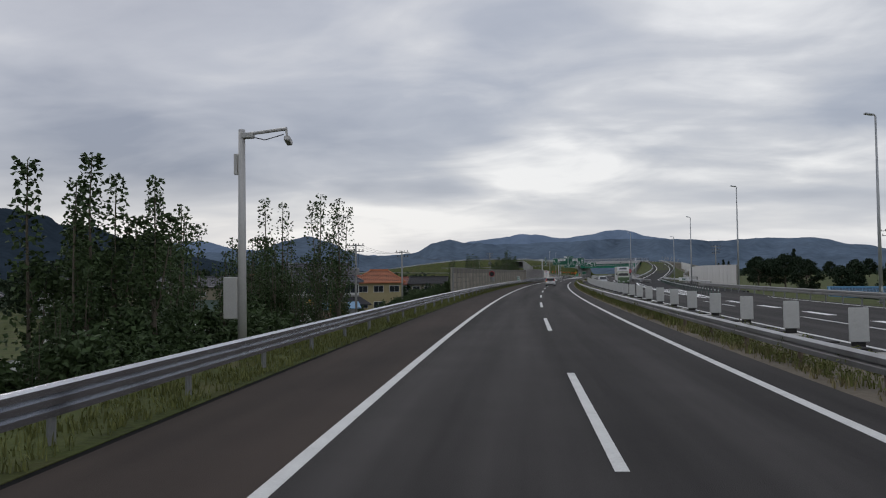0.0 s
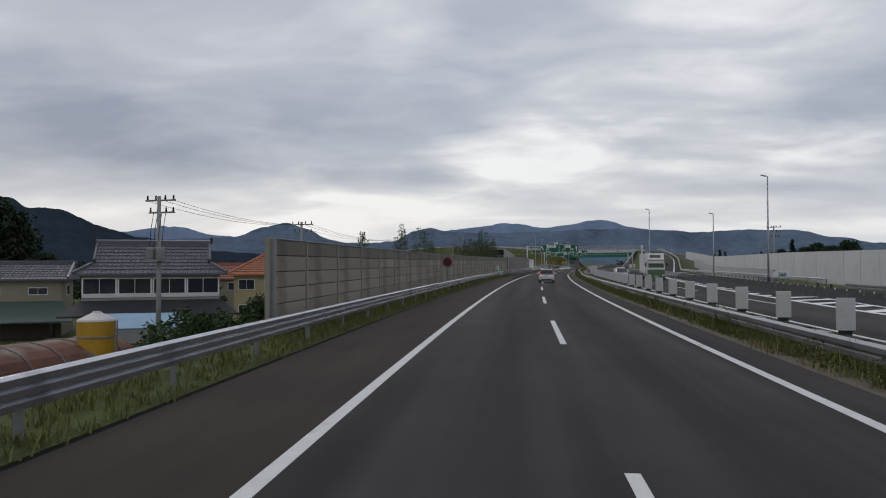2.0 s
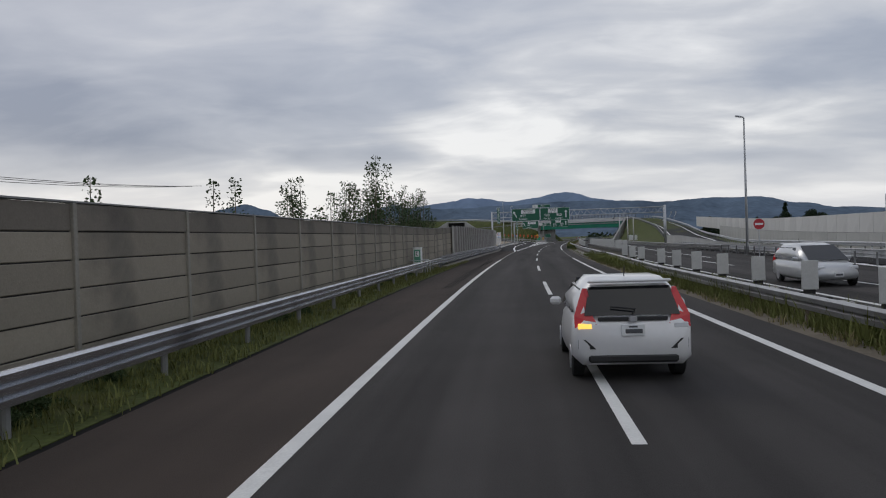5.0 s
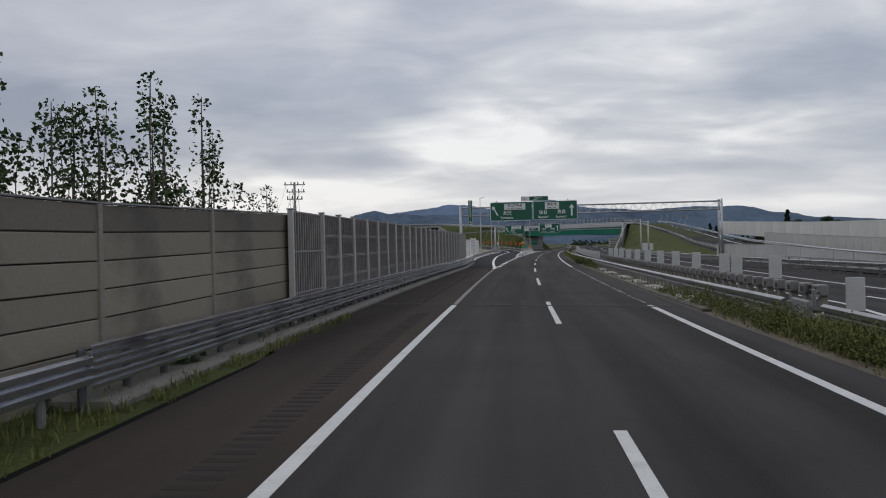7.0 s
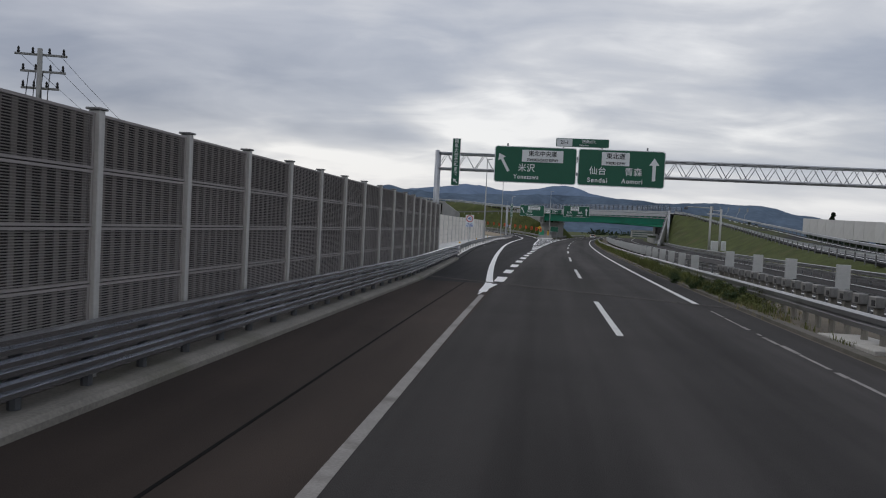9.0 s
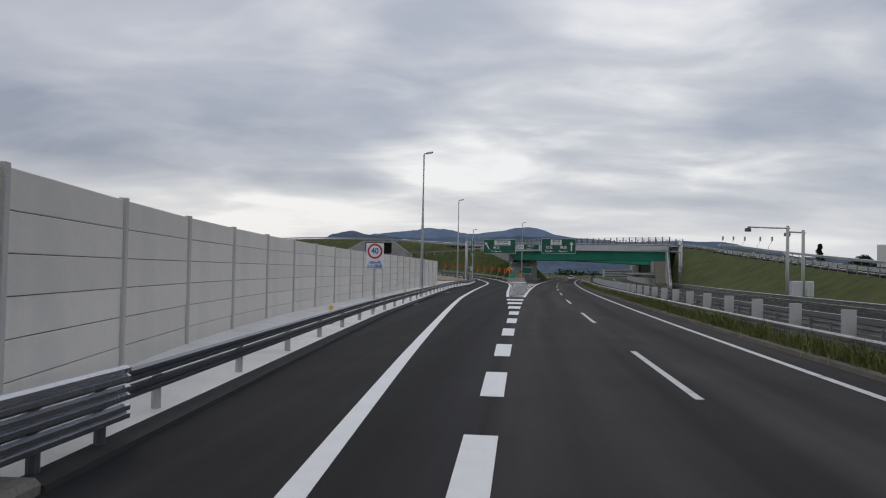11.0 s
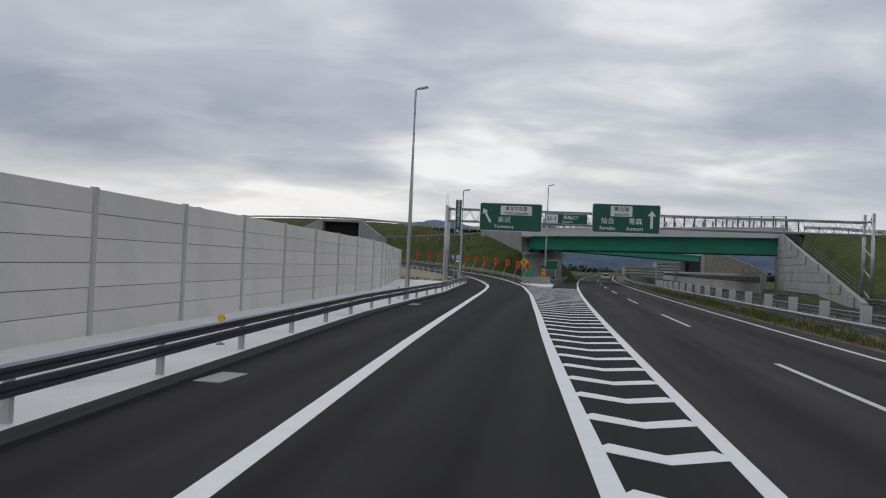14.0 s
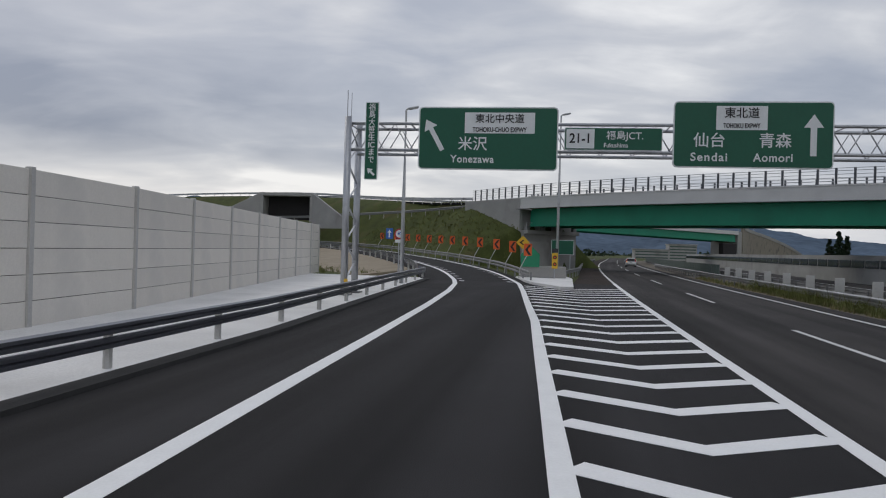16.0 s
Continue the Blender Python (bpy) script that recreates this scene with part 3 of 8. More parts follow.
gx, gy = spread_axis(-80, 130, 2.0, 4900), spread_axis(-40, 560, 2.0, 4900)
gx = np.sort(np.concatenate([gx[(gx < -16) | (gx > 38)], np.arange(-16, 38.1, 0.9)]))
gy = np.sort(np.concatenate([gy[(gy < 432) | (gy > 486)], np.arange(432, 486.1, 0.9)]))
GX, GY = np.meshgrid(gx, gy)
GZ = ground_height(GX, GY)
gs = Shape()
gs.v = [tuple(map(float, p)) for p in zip(GX.ravel(), GY.ravel(), GZ.ravel())]
w = len(gx)
gs.f = [(r * w + c, r * w + c + 1, (r + 1) * w + c + 1, (r + 1) * w + c) for r in range(len(gy) - 1) for c in range(w - 1)]
setting("ground", gs, GRASS, "grassy banks and fields along the expressway", "ground", smooth=True, fix=False)


# ---------------------------------------------------------------- mountains
def ridge(name, material, label, crest, dist, seed, rough=0.1):
    """A forested range; crest: its summits and saddles as (azimuth, elevation) in degrees."""
    s, rows = Shape(), 10
    xs, es = [p[0] for p in crest], [p[1] for p in crest]
    az = np.arange(xs[0], xs[-1] + 0.01, 0.2)
    for a in az:
        k = max(1, int(np.searchsorted(xs, a, side="right")))
        k = min(k, len(xs) - 1)
        t = (a - xs[k - 1]) / (xs[k] - xs[k - 1])
        t = t * t * (3 - 2 * t) * 0.65 + t * 0.35
        el = es[k - 1] + (es[k] - es[k - 1]) * t
        el += rough * noise.noise((a * 0.8, seed, 0)) + 0.5 * rough * noise.noise((a * 2.6, seed, 4))
        top = math.tan(math.radians(max(el, 0.1))) * dist
        for r in range(rows):
            u = r / (rows - 1)
            d = dist - 1100 * (1 - u) + (90 * noise.noise((a * 0.9, u * 3, seed)) if r < rows - 1 else 0)
            z = -6 + (top + 6) * u**1.2 * (1 + (0.3 * noise.noise((a * 0.6, u * 2.5, seed + 7)) if 0 < r < rows - 1 else 0))
            q = math.radians(a)
            s.v.append((d * math.sin(q), d * math.cos(q), z))
    n = len(az)
    s.f = [(k * rows + r, (k + 1) * rows + r, (k + 1) * rows + r + 1, k * rows + r + 1) for k in range(n - 1) for r in range(rows - 1)]
    return setting(name, s, material, label, "mountains", smooth=True, fix=False)


ridge("backdrop_mountains_far", FAR_RIDGE_HAZE, "blue hazy forested mountain range on the horizon", [(-75, 2.4), (-45, 2.6), (-30, 2.2), (-25.2, 2.75), (-22, 2.1), (-14, 1.5), (-9.9, 1.65), (-6.6, 2.4), (-3.4, 2.75), (-0.8, 3.12), (2.6, 2.75), (4.5, 3.0), (5.5, 3.25), (6.7, 3.3), (7.4, 3.12), (8.4, 2.75), (11, 2.4), (14, 2.2), (18, 1.95), (22, 1.5), (26, 1.0), (40, 0.6), (75, 0.6)], 4850, 1.0)
ridge("backdrop_mountains_mid", MID_RIDGE_HAZE, "wooded mountain range with blue haze in its colour", [(-75, 2.0), (-30, 1.7), (-24, 1.9), (-21, 2.05), (-18.8, 2.8), (-17.3, 3.12), (-15.8, 2.7), (-14, 1.85), (-12, 1.55), (-9.2, 1.75), (-7.6, 2.55), (-6.4, 2.78), (-5.2, 2.5), (-2, 2.35), (3, 2.5), (7, 2.6), (10.5, 2.5), (13.3, 2.28), (16, 2.42), (19.6, 2.35), (22, 1.85), (24.5, 1.4), (30, 1.0), (75, 1.0)], 4200, 5.0, 0.07)
ridge("backdrop_mountains_near", NEAR_RIDGE_HAZE, "dark wooded slope of a nearby hill, tinted haze blue", [(-75, 4.2), (-48, 4.6), (-38, 4.9), (-35.5, 4.5), (-34, 3.85), (-32.2, 3.8), (-30.2, 2.8), (-27, 1.9), (-22, 1.0), (-15, 0.5), (-8, 0.1)], 2600, 9.0, 0.12)

# ---------------------------------------------------------------- carriageways and their markings
EXIT_EDGE = [(236, -6.7), (255, -7.6), (272, -8.8), (285, -9.7), (305, -10.7), (328, -12.1), (341, -12.9), (365, -13.4), (379, -14.5), (400, -16.2)]
def station(x, y):
    """Station and lateral place of a point."""
    q = y
    for _ in range(6):
        m = lane_slope(q)
        q += ((x - lane_x(q)) * m + (y - q)) / (1 + m * m)
    return q, ((x - lane_x(q)) - (y - q) * lane_slope(q)) / math.hypot(1, lane_slope(q))


EXIT_LINE = [(231.5, -3.88), (236, -3.95), (241, -4.33), (250, -4.95), (268, -6.08), (281, -6.85), (298, -7.9), (310, -8.6), (320, -9.05), (331, -9.6), (349, -10.4), *[station(*p) for p in ((17.35, 367), (18.3, 377), (19.05, 386.5), (19.42, 394), (19.4, 399))]]
GORE_L = [(314, -4.95), (326, -5.5), (334, -5.85), (345, -6.3), (359, -7.0), (370, -7.6), *[station(*p) for p in ((22.95, 388), (23.5, 396), (23.55, 400))]]

def lane_uv(ob):
    """UV in metres: across and along the road."""
    uv = ob.data.uv_layers.new(name="lane")
    place = {}
    for lp in ob.data.loops:
        if lp.vertex_index not in place:
            c = ob.data.vertices[lp.vertex_index].co
            st, lt = station(c.x, c.y)
            place[lp.vertex_index] = (lt, st)
        uv.data[lp.index].uv = place[lp.vertex_index]


lane_uv(setting("road", ribbon(-3.62, 4.55, -60, 700), LANE, "worn grey asphalt of a two-lane expressway carriageway", "road"))
lane_uv(setting("road_shoulder", ribbon([(-60, -6.35), (176, -6.35), (180, -7.0), (236, -6.9)], -3.62, -60, 236), LANE_BROWN, "brownish worn asphalt hard shoulder", "shoulder"))
lane_uv(setting("road_exit_lane", ribbon(EXIT_EDGE, -3.62, 236, 398, step=3), LANE_NEW, "fresh black asphalt of the exit lane", "road"))
lane_uv(setting("road_opposite", ribbon(7.9, 19.6, -60, 600), LANE, "grey asphalt of the opposite carriageway", "road"))
setting("road_verge_far", ribbon([(396, -6.4), (412, -5.9), (640, -5.6)], -3.62, 394, 640, z=-0.004), ASPHALT_BROWN, "asphalt shoulder beyond the exit nose", "shoulder")
exit_road = Shape().sweep([(p[0], p[1], p[2] + 0.002) for p in EXIT], [(-4.3, 0), (2.75, 0), (2.75, -0.25), (-4.3, -0.25)])
setting("road_exit_ramp", exit_road, ASPHALT_NEW, "black asphalt exit ramp that bends uphill", "road")
setting("road_merge", ribbon([(60, 19.55), (130, 19.55), (178, 19.55)], [(60, 19.7), (84, 22.0), (120, 25.4), (160, 27.4), (178, 27.6)], 60, 178, z=-0.01), ASPHALT, "asphalt between the slip road and the carriageway", "road")
slip_road = Shape().sweep([(p[0], p[1], p[2] + 0.003) for p in SLIP[12:]], [(-4.2, 0), (4.2, 0), (4.2, -0.25), (-4.2, -0.25)])
setting("road_slip", slip_road, ASPHALT_NEW, "dark asphalt slip road that climbs to the bridge", "road")
away_road = Shape().sweep(AWAY, [(-4.4, 0), (4.4, 0), (4.4, -0.25), (-4.4, -0.25)])
setting("road_above", away_road, ASPHALT_NEW, "asphalt road on top of the embankment", "road")
setting("road_median", ribbon(4.55, 7.9, -60, 600, z=-0.02), SOIL, "bare soil strip between the carriageways", "median")
setting("road_verge", ribbon([(-60, -9.4), (186, -9.4)], -6.5, -60, 178, z=0.0, thick=0.4), GRASS, "narrow grass verge below the guardrail", "verge")
setting("road_gutter", ribbon(-6.5, -6.35, -60, 196, z=-0.012), SEAL, "dark drainage gap along the shoulder", "gutter")


def line(name, lat, y0, y1, width=0.2, material=PAINT, z=0.006, step=4.0, label="white painted road line"):
    a = [(p, v - width / 2) for p, v in lat] if isinstance(lat, list) else lat - width / 2
    b = [(p, v + width / 2) for p, v in lat] if isinstance(lat, list) else lat + width / 2
    return setting(name, ribbon(a, b, y0, y1, z=z, thick=0.004, step=step), material, label, "road line")


line("road_line_left", [(-60, -3.62), (150, -3.62), (190, -3.56)], -60, 190)
line("road_line_left_worn", [(190, -3.56), (231, -3.8)], 190, 230.8, 0.17, PAINT_WORN, label="greyed and worn edge line on the viaduct")
line("road_line_left_far", -3.5, 400, 640)
line("road_line_right", 3.48, -60, 188.6)
line("road_line_right_far", 3.48, 231.9, 640)
worn_line = tagged(new("road_line_worn"), "worn and patchy white edge line on the viaduct", "road line", "", "structure")
rl = random.Random(17)
y = 189.6
while y < 230.5:
    d = rl.uniform(0.25, 1.9)
    part("stroke", ribbon(3.40 + rl.uniform(0, 0.07), 3.50 + rl.uniform(0, 0.06), y, y + d, z=0.006, thick=0.004), PAINT_WORN, worn_line)
    y += d + rl.choice((0.06, 0.12, 0.3, 0.7))
line("road_line_exit", EXIT_LINE, 232, EXIT_LINE[-1][0], 0.3, PAINT_NEW, step=2.5)
line("road_line_opposite_median", [(-60, 8.55), (180, 8.55), (188, 9.8), (252, 9.8), (262, 8.55), (600, 8.55)], -60, 600, 0.18)
line("road_line_opposite_edge", 18.9, -60, 60, 0.18)
line("road_line_opposite_edge_far", [(178, 14.1), (205, 14.4), (245, 15.8), (275, 16.4), (310, 15.4), (600, 15.3)], 178, 600, 0.18)

dashes = tagged(new("road_line_lane"), "broken white lane line, eight metre strokes", "road line", "", "structure")
for k in range(-3, 31):
    y = 2.8 + 20 * (k - 1) + 0.05
    part("stroke", ribbon(-0.08, 0.08, y, y + 8, z=0.006, thick=0.004), PAINT, dashes)
opp = tagged(new("road_line_opposite_lane"), "broken white lane line of the opposite carriageway", "road line", "", "structure")
for k in range(-2, 26):
    part("stroke", ribbon(11.75, 11.93, 62.5 + 20 * (k - 3), 71 + 20 * (k - 3), z=0.006, thick=0.004), PAINT, opp)
oppw = tagged(new("road_line_opposite_merge"), "thick broken white line of a merging lane", "road line", "", "structure")
for k in range(-7, 7):
    part("stroke", ribbon(13.4, 13.85, 8 * k, 8 * k + 3.6, z=0.006, thick=0.004), PAINT_NEW, oppw)
# chevron hatching where the slip road joins the opposite carriageway
HATCH_L = [(58, 13.55), (80, 13.65), (112, 14.6), (152, 17.3), (176, 19.6)]
HATCH_R = [(58, 14.0), (84, 16.2), (112, 18.6), (152, 22.0), (176, 23.6)]
hatch = tagged(new("road_line_opposite_hatch"), "white hatching between slip road and carriageway", "road line", "", "structure")
part("outline", ribbon([(p, v - 0.17) for p, v in HATCH_L], [(p, v + 0.17) for p, v in HATCH_L], 58, 176, z=0.006, thick=0.004), PAINT_NEW, hatch)
part("outline", ribbon([(p, v - 0.12) for p, v in HATCH_R], [(p, v + 0.12) for p, v in HATCH_R], 58, 176, z=0.006, thick=0.004), PAINT_NEW, hatch)
for k in range(33):
    y = 64 + 3.3 * k
    a, b = at(level(HATCH_L, y) + 0.1, y, 0.007), at(level(HATCH_R, y + 1.8) - 0.1, y + 1.8, 0.007)
    part("stroke", Shape().sweep([a, b], [(-0.4, 0), (0.4, 0), (0.4, -0.004), (-0.4, -0.004)]), PAINT_NEW, hatch)

wide = tagged(new("road_line_exit_dashes"), "thick broken white line beside the exit lane", "road line", "", "structure")
for k in range(12):
    y = 243.6 + 6.25 * k - 6.25
    wd = 0.42 + 0.9 * max(0.0, (y - 285) / 22) ** 1.1
    right = level([(230, -3.45), (330, -3.45)], y)
    part("stroke", ribbon([(y, right - wd), (y + 4, right - wd - 0.05)], right, y, y + 3.15, z=0.007, thick=0.005, step=2), PAINT_NEW, wide)
part("stroke", ribbon([(231, -3.97), (236, -3.9)], [(231, -3.92), (235.9, -3.6)], 231, 235.9, z=0.007, thick=0.005, step=1), PAINT_NEW, wide)

gore = tagged(new("road_line_gore"), "white chevron hatching in front of the exit nose", "road line", "", "structure")
part("outline", ribbon([(p, v - 0.12) for p, v in GORE_L], [(p, v + 0.15) for p, v in GORE_L], 314, GORE_L[-1][0], z=0.007, thick=0.005, step=2), PAINT_NEW, gore)
part("outline", ribbon(-3.64, -3.4, 314, 400, z=0.007, thick=0.005), PAINT_NEW, gore)
part("outline", ribbon(-4.9, -3.6, 314, 314.45, z=0.008, thick=0.006), PAINT_NEW, gore)
y = 316.2
while y < 391:
    l0, r0 = level(GORE_L, y) + 0.1, -3.62
    m0 = (l0 + r0) / 2
    tip = 0.30 * (r0 - l0)
    path = [at(l0, y + tip, 0.0075), at(m0, y, 0.0075), at(r0, y + tip, 0.0075)]
    part("stroke", Shape().sweep(path, [(-0.22, 0), (0.22, 0), (0.22, -0.005), (-0.22, -0.005)]), PAINT_NEW, gore)
    y += 1.9
# marks along the ramp beyond the nose
ramp_marks = tagged(new("road_line_ramp"), "white edge lines and short speed-reducing strokes on the ramp", "road line", "", "structure")
part("edge", Shape().sweep(beside(EXIT[4:], -2.05, 0.008), [(-0.14, 0), (0.14, 0), (0.14, -0.005), (-0.14, -0.005)]), PAINT_NEW, ramp_marks)
part("edge", Shape().sweep(beside(EXIT[3:], 2.05, 0.008), [(-0.14, 0), (0.14, 0), (0.14, -0.005), (-0.14, -0.005)]), PAINT_NEW, ramp_marks)
for side in (-1.62, 1.62):
    for p, h in spaced(beside(EXIT[4:34], side, 0.01), 2.0)[:30]:
        ob = part("stroke", Shape().box((0, 0, 0), (0.32, 0.55, 0.008)), PAINT_NEW, ramp_marks)
        ob.matrix_local = pose(*p, 0, 0, h)
slip_lines = tagged(new("road_line_slip"), "white edge lines of the slip road", "road line", "", "structure")
for side in (-2.9, 2.9):
    part("edge", Shape().sweep(beside(SLIP[34:], side, 0.01), [(-0.13, 0), (0.13, 0), (0.13, -0.005), (-0.13, -0.005)]), PAINT_NEW, slip_lines)
# expansion joints across the carriageway
joints = tagged(new("road_joints"), "dark expansion joints across the carriageway", "joint", "", "structure")
for y0, y1 in ((191.2, 187.6), (238.2, 231.3)):
    for name, d0, d1, material in (("joint", 0.0, 0.12, SEAL), ("nosing", -0.14, -0.02, NOSING), ("nosing", 0.14, 0.26, NOSING)):
        a, b = at(-6.9, y0 + (d0 + d1) / 2, 0.011), at(4.5, y1 + (d0 + d1) / 2, 0.011)
        half = (d1 - d0) / 2
        part(name, Shape().sweep([a, b], [(-half, 0), (half, 0), (half, -0.004), (-half, -0.004)]), material, joints)
grooves = Shape()
for k in range(130):
    a, b = at(-4.62, 148 + 0.3 * k, 0.003), at(-4.12, 148 + 0.3 * k, 0.003)
    grooves.sweep([a, b], [(-0.07, 0), (0.07, 0), (0.07, -0.004), (-0.07, -0.004)])
part("rumble_strip", grooves, mat("rumble_groove", (0.03, 0.027, 0.025), 0.95, var=0.3, scale=3, fine=40, bump=0.2, spec=0.2), joints)
for x, y in ((8.62, 297.5), (11.0, 325.0), (13.3, 350.3), (6.9, 276.0)):
    cover = part("drain_cover", Shape().box((0, 0, 0), (0.5, 1.1, 0.016), b=0.004), CONC_GREY, joints)
    cover.matrix_local = pose(x, y, 0.004, 0, 0, heading(y) - 2)
part("seam", ribbon([(196, -5.0), (236, -5.0)], [(196, -4.95), (236, -4.95)], 190, 236, z=0.004, thick=0.004), SEAL, joints)


# ---------------------------------------------------------------- guardrails
def beam_profile(h0, h1, waves, depth=0.08, out=1):
    """A corrugated steel beam with thickness; out: the side its ridges point to."""
    w = (h1 - h0) / waves
    face = []
    for k in range(waves):
        z = h0 + k * w
        face += [(out * depth * 0.12, z + w * 0.04), (out * depth * 0.92, z + w * 0.14), (out * depth, z + w * 0.72), (out * depth * 0.25, z + w * 0.95)]
    face = [(0.0, h0)] + face + [(0.0, h1)]
    return face + [(x - out * 0.012, z) for x, z in reversed(face)]


def post_mesh(name, h, r=0.06, material=STEEL_DULL):
    return Shape().tube([(0, 0, -0.3), (0, 0, h - 0.02), (0, 0, h)], [r, r, r * 0.8], 8).mesh(name, material, False)


def guardrail(label, path, profile, gap, h, material, post_material=STEEL_DULL, post_side=0.0, r=0.06, beams=1):
    g = tagged(new("guardrail"), label, "guardrail")
    for pr in ([profile] if beams == 1 else profile):
        part("beam", Shape().sweep(path, pr), material, g)
    me = post_mesh("post", h, r, post_material)
    for p, a in spaced(beside(path, post_side), gap):
        ob = part("post", me, None, g)
        ob.matrix_local = pose(*p, 0, 0, a)
    return g


left_lat = [(-60, -7.05), (100, -6.95), (170, -7.35)]
guardrail("three-ridged galvanised guardrail beam above the grass verge", run(left_lat, -40, 172), beam_profile(0.38, 0.82, 3, 0.085), 4.0, 0.72, RAIL_STEEL, post_side=-0.09)
kerb = Shape().sweep(run([(176, -7.0), (200, -6.95), (236, -6.75), (256, -7.75)], 172, 256), [(-1.9, 0.14), (-0.02, 0.14), (0.04, 0.08), (0.04, -0.2), (-1.9, -0.2)])
setting("kerb_viaduct", kerb, KERB_GREY, "raised concrete kerb under the bridge guardrail", "kerb")
vi = run([(172, -7.35), (200, -7.25), (236, -7.05), (256, -8.0)], 172, 258)
guardrail("bridge guardrail of three horizontal steel rails on a kerb", vi, [beam_profile(0.30, 0.50, 2, 0.07), beam_profile(0.53, 0.73, 2, 0.07), beam_profile(0.76, 0.96, 2, 0.07)], 1.25, 0.9, RAIL_STEEL, RAIL_DARK, -0.1, 0.07, 3)
ex_rail = run([(p, v - 0.55) for p, v in EXIT_EDGE], 256, 398, 3)
ex_path = ex_rail + beside(EXIT[5:], -4.5)[0:34]
guardrail("low dark-faced steel guardrail on round posts beside the exit lane", ex_path, [beam_profile(0.38, 0.57, 2, 0.06), beam_profile(0.60, 0.79, 2, 0.06)], 4.0, 0.7, RAIL_BLUE, STEEL_PALE, -0.1, 0.075, 2)
right_lat = [(-60, 5.05), (150, 5.2), (180, 6.0), (181, 5.65), (230, 5.7), (300, 5.4), (600, 5.3)]
RUSTY = mat("post_rusty", (0.16, 0.12, 0.09), 0.8, var=0.3, bump=0.2)
guardrail("galvanised steel guardrail along the weedy median", run(right_lat, -40, 180), beam_profile(0.33, 0.68, 2, 0.09, -1), 4.0, 0.6, RAIL_MEDIAN, RUSTY, 0.08)
guardrail("galvanised steel guardrail on close pale posts along the viaduct median", run(right_lat, 181.5, 262), beam_profile(0.33, 0.74, 2, 0.1, -1), 1.0, 0.66, RAIL_MEDIAN, POST_OLD, 0.1, 0.085)
guardrail("galvanised steel guardrail along the grassy median", run(right_lat, 262, 470), beam_profile(0.33, 0.68, 2, 0.09, -1), 2.0, 0.6, RAIL_MEDIAN, STEEL_DULL, 0.08)
overlap = Shape().box((0, 0, 0.52), (0.12, 1.3, 0.46), b=0.03)
setting("guardrail_joint", overlap, STEEL_DULL, "flat steel end plate where two guardrails meet", "plate").matrix_world = pose(*at(5.78, 180.8, 0), 0, 0, heading(180) - 4)
guardrail("steel guardrail on the far side of the median", run([(186, 8.15), (190, 9.0), (250, 9.0), (258, 8.15), (470, 8.15)], 186, 470), beam_profile(0.35, 0.7, 2, 0.09, 1), 2.0, 0.62, STEEL_DULL, STEEL_DULL, -0.08)
guardrail("steel guardrail at the outer edge of the opposite carriageway", run(20.2, -40, 96), beam_profile(0.38, 0.78, 2, 0.09, -1), 3.0, 0.7, STEEL_DULL, STEEL_DULL, 0.08)
guardrail("steel guardrail at the outer edge of the opposite carriageway", run([(150, 19.9), (180, 19.2), (204, 18.3), (225, 17.3), (285, 16.9), (320, 17.4), (370, 19.9), (420, 19.9)], 150, 405), [beam_profile(0.22, 0.46, 2, 0.08, -1), beam_profile(0.52, 0.78, 2, 0.08, -1)], 2.0, 0.7, RAIL_MEDIAN, STEEL_DULL, 0.08, 0.06, 2)
guardrail("steel guardrail beside the slip road", beside(SLIP[28:-2], -4.6), beam_profile(0.38, 0.78, 2, 0.09, 1), 3.0, 0.7, STEEL, STEEL_DULL, -0.08)
guardrail("steel guardrail beside the slip road", beside(SLIP[20:-2], 4.6), beam_profile(0.38, 0.78, 2, 0.09, -1), 3.0, 0.7, STEEL, STEEL_DULL, 0.08)
guardrail("steel guardrail on the outer curve of the exit ramp", beside(EXIT[4:], 2.95), [beam_profile(0.35, 0.52, 1, 0.07, -1), beam_profile(0.58, 0.76, 1, 0.07, -1)], 3.0, 0.7, STEEL_DULL, STEEL_DULL, 0.1, 0.06, 2)
guardrail("dull steel guardrail that starts at the exit nose", run([(403, -7.2), (420, -5.9), (520, -5.6)], 405, 540), beam_profile(0.35, 0.7, 2, 0.09, 1), 3.0, 0.65, STEEL_DULL, STEEL_DULL, -0.08)
guardrail("steel guardrail on the embankment road", beside(AWAY, 4.6), beam_profile(0.38, 0.78, 2, 0.09, -1), 3.0, 0.7, STEEL, STEEL_PALE, 0.08)
guardrail("steel guardrail on the embankment road", beside(AWAY, -4.6), beam_profile(0.38, 0.78, 2, 0.09, 1), 3.0, 0.7, STEEL, STEEL_PALE, -0.08)
guardrail("steel guardrail along a berm half-way up the slope", BERM, beam_profile(0.38, 0.78, 2, 0.09, -1), 3.0, 0.7, STEEL_DULL, STEEL_PALE, 0.08)

setting("ground_bare", Shape().sweep(beside(EXIT[7:26], -4.4, -0.03), [(-7.0, -0.9), (0, 0), (0, -0.5), (-7.0, -1.4)]), SOIL_PALE, "bare pale-brown soil inside the ramp bend", "soil")
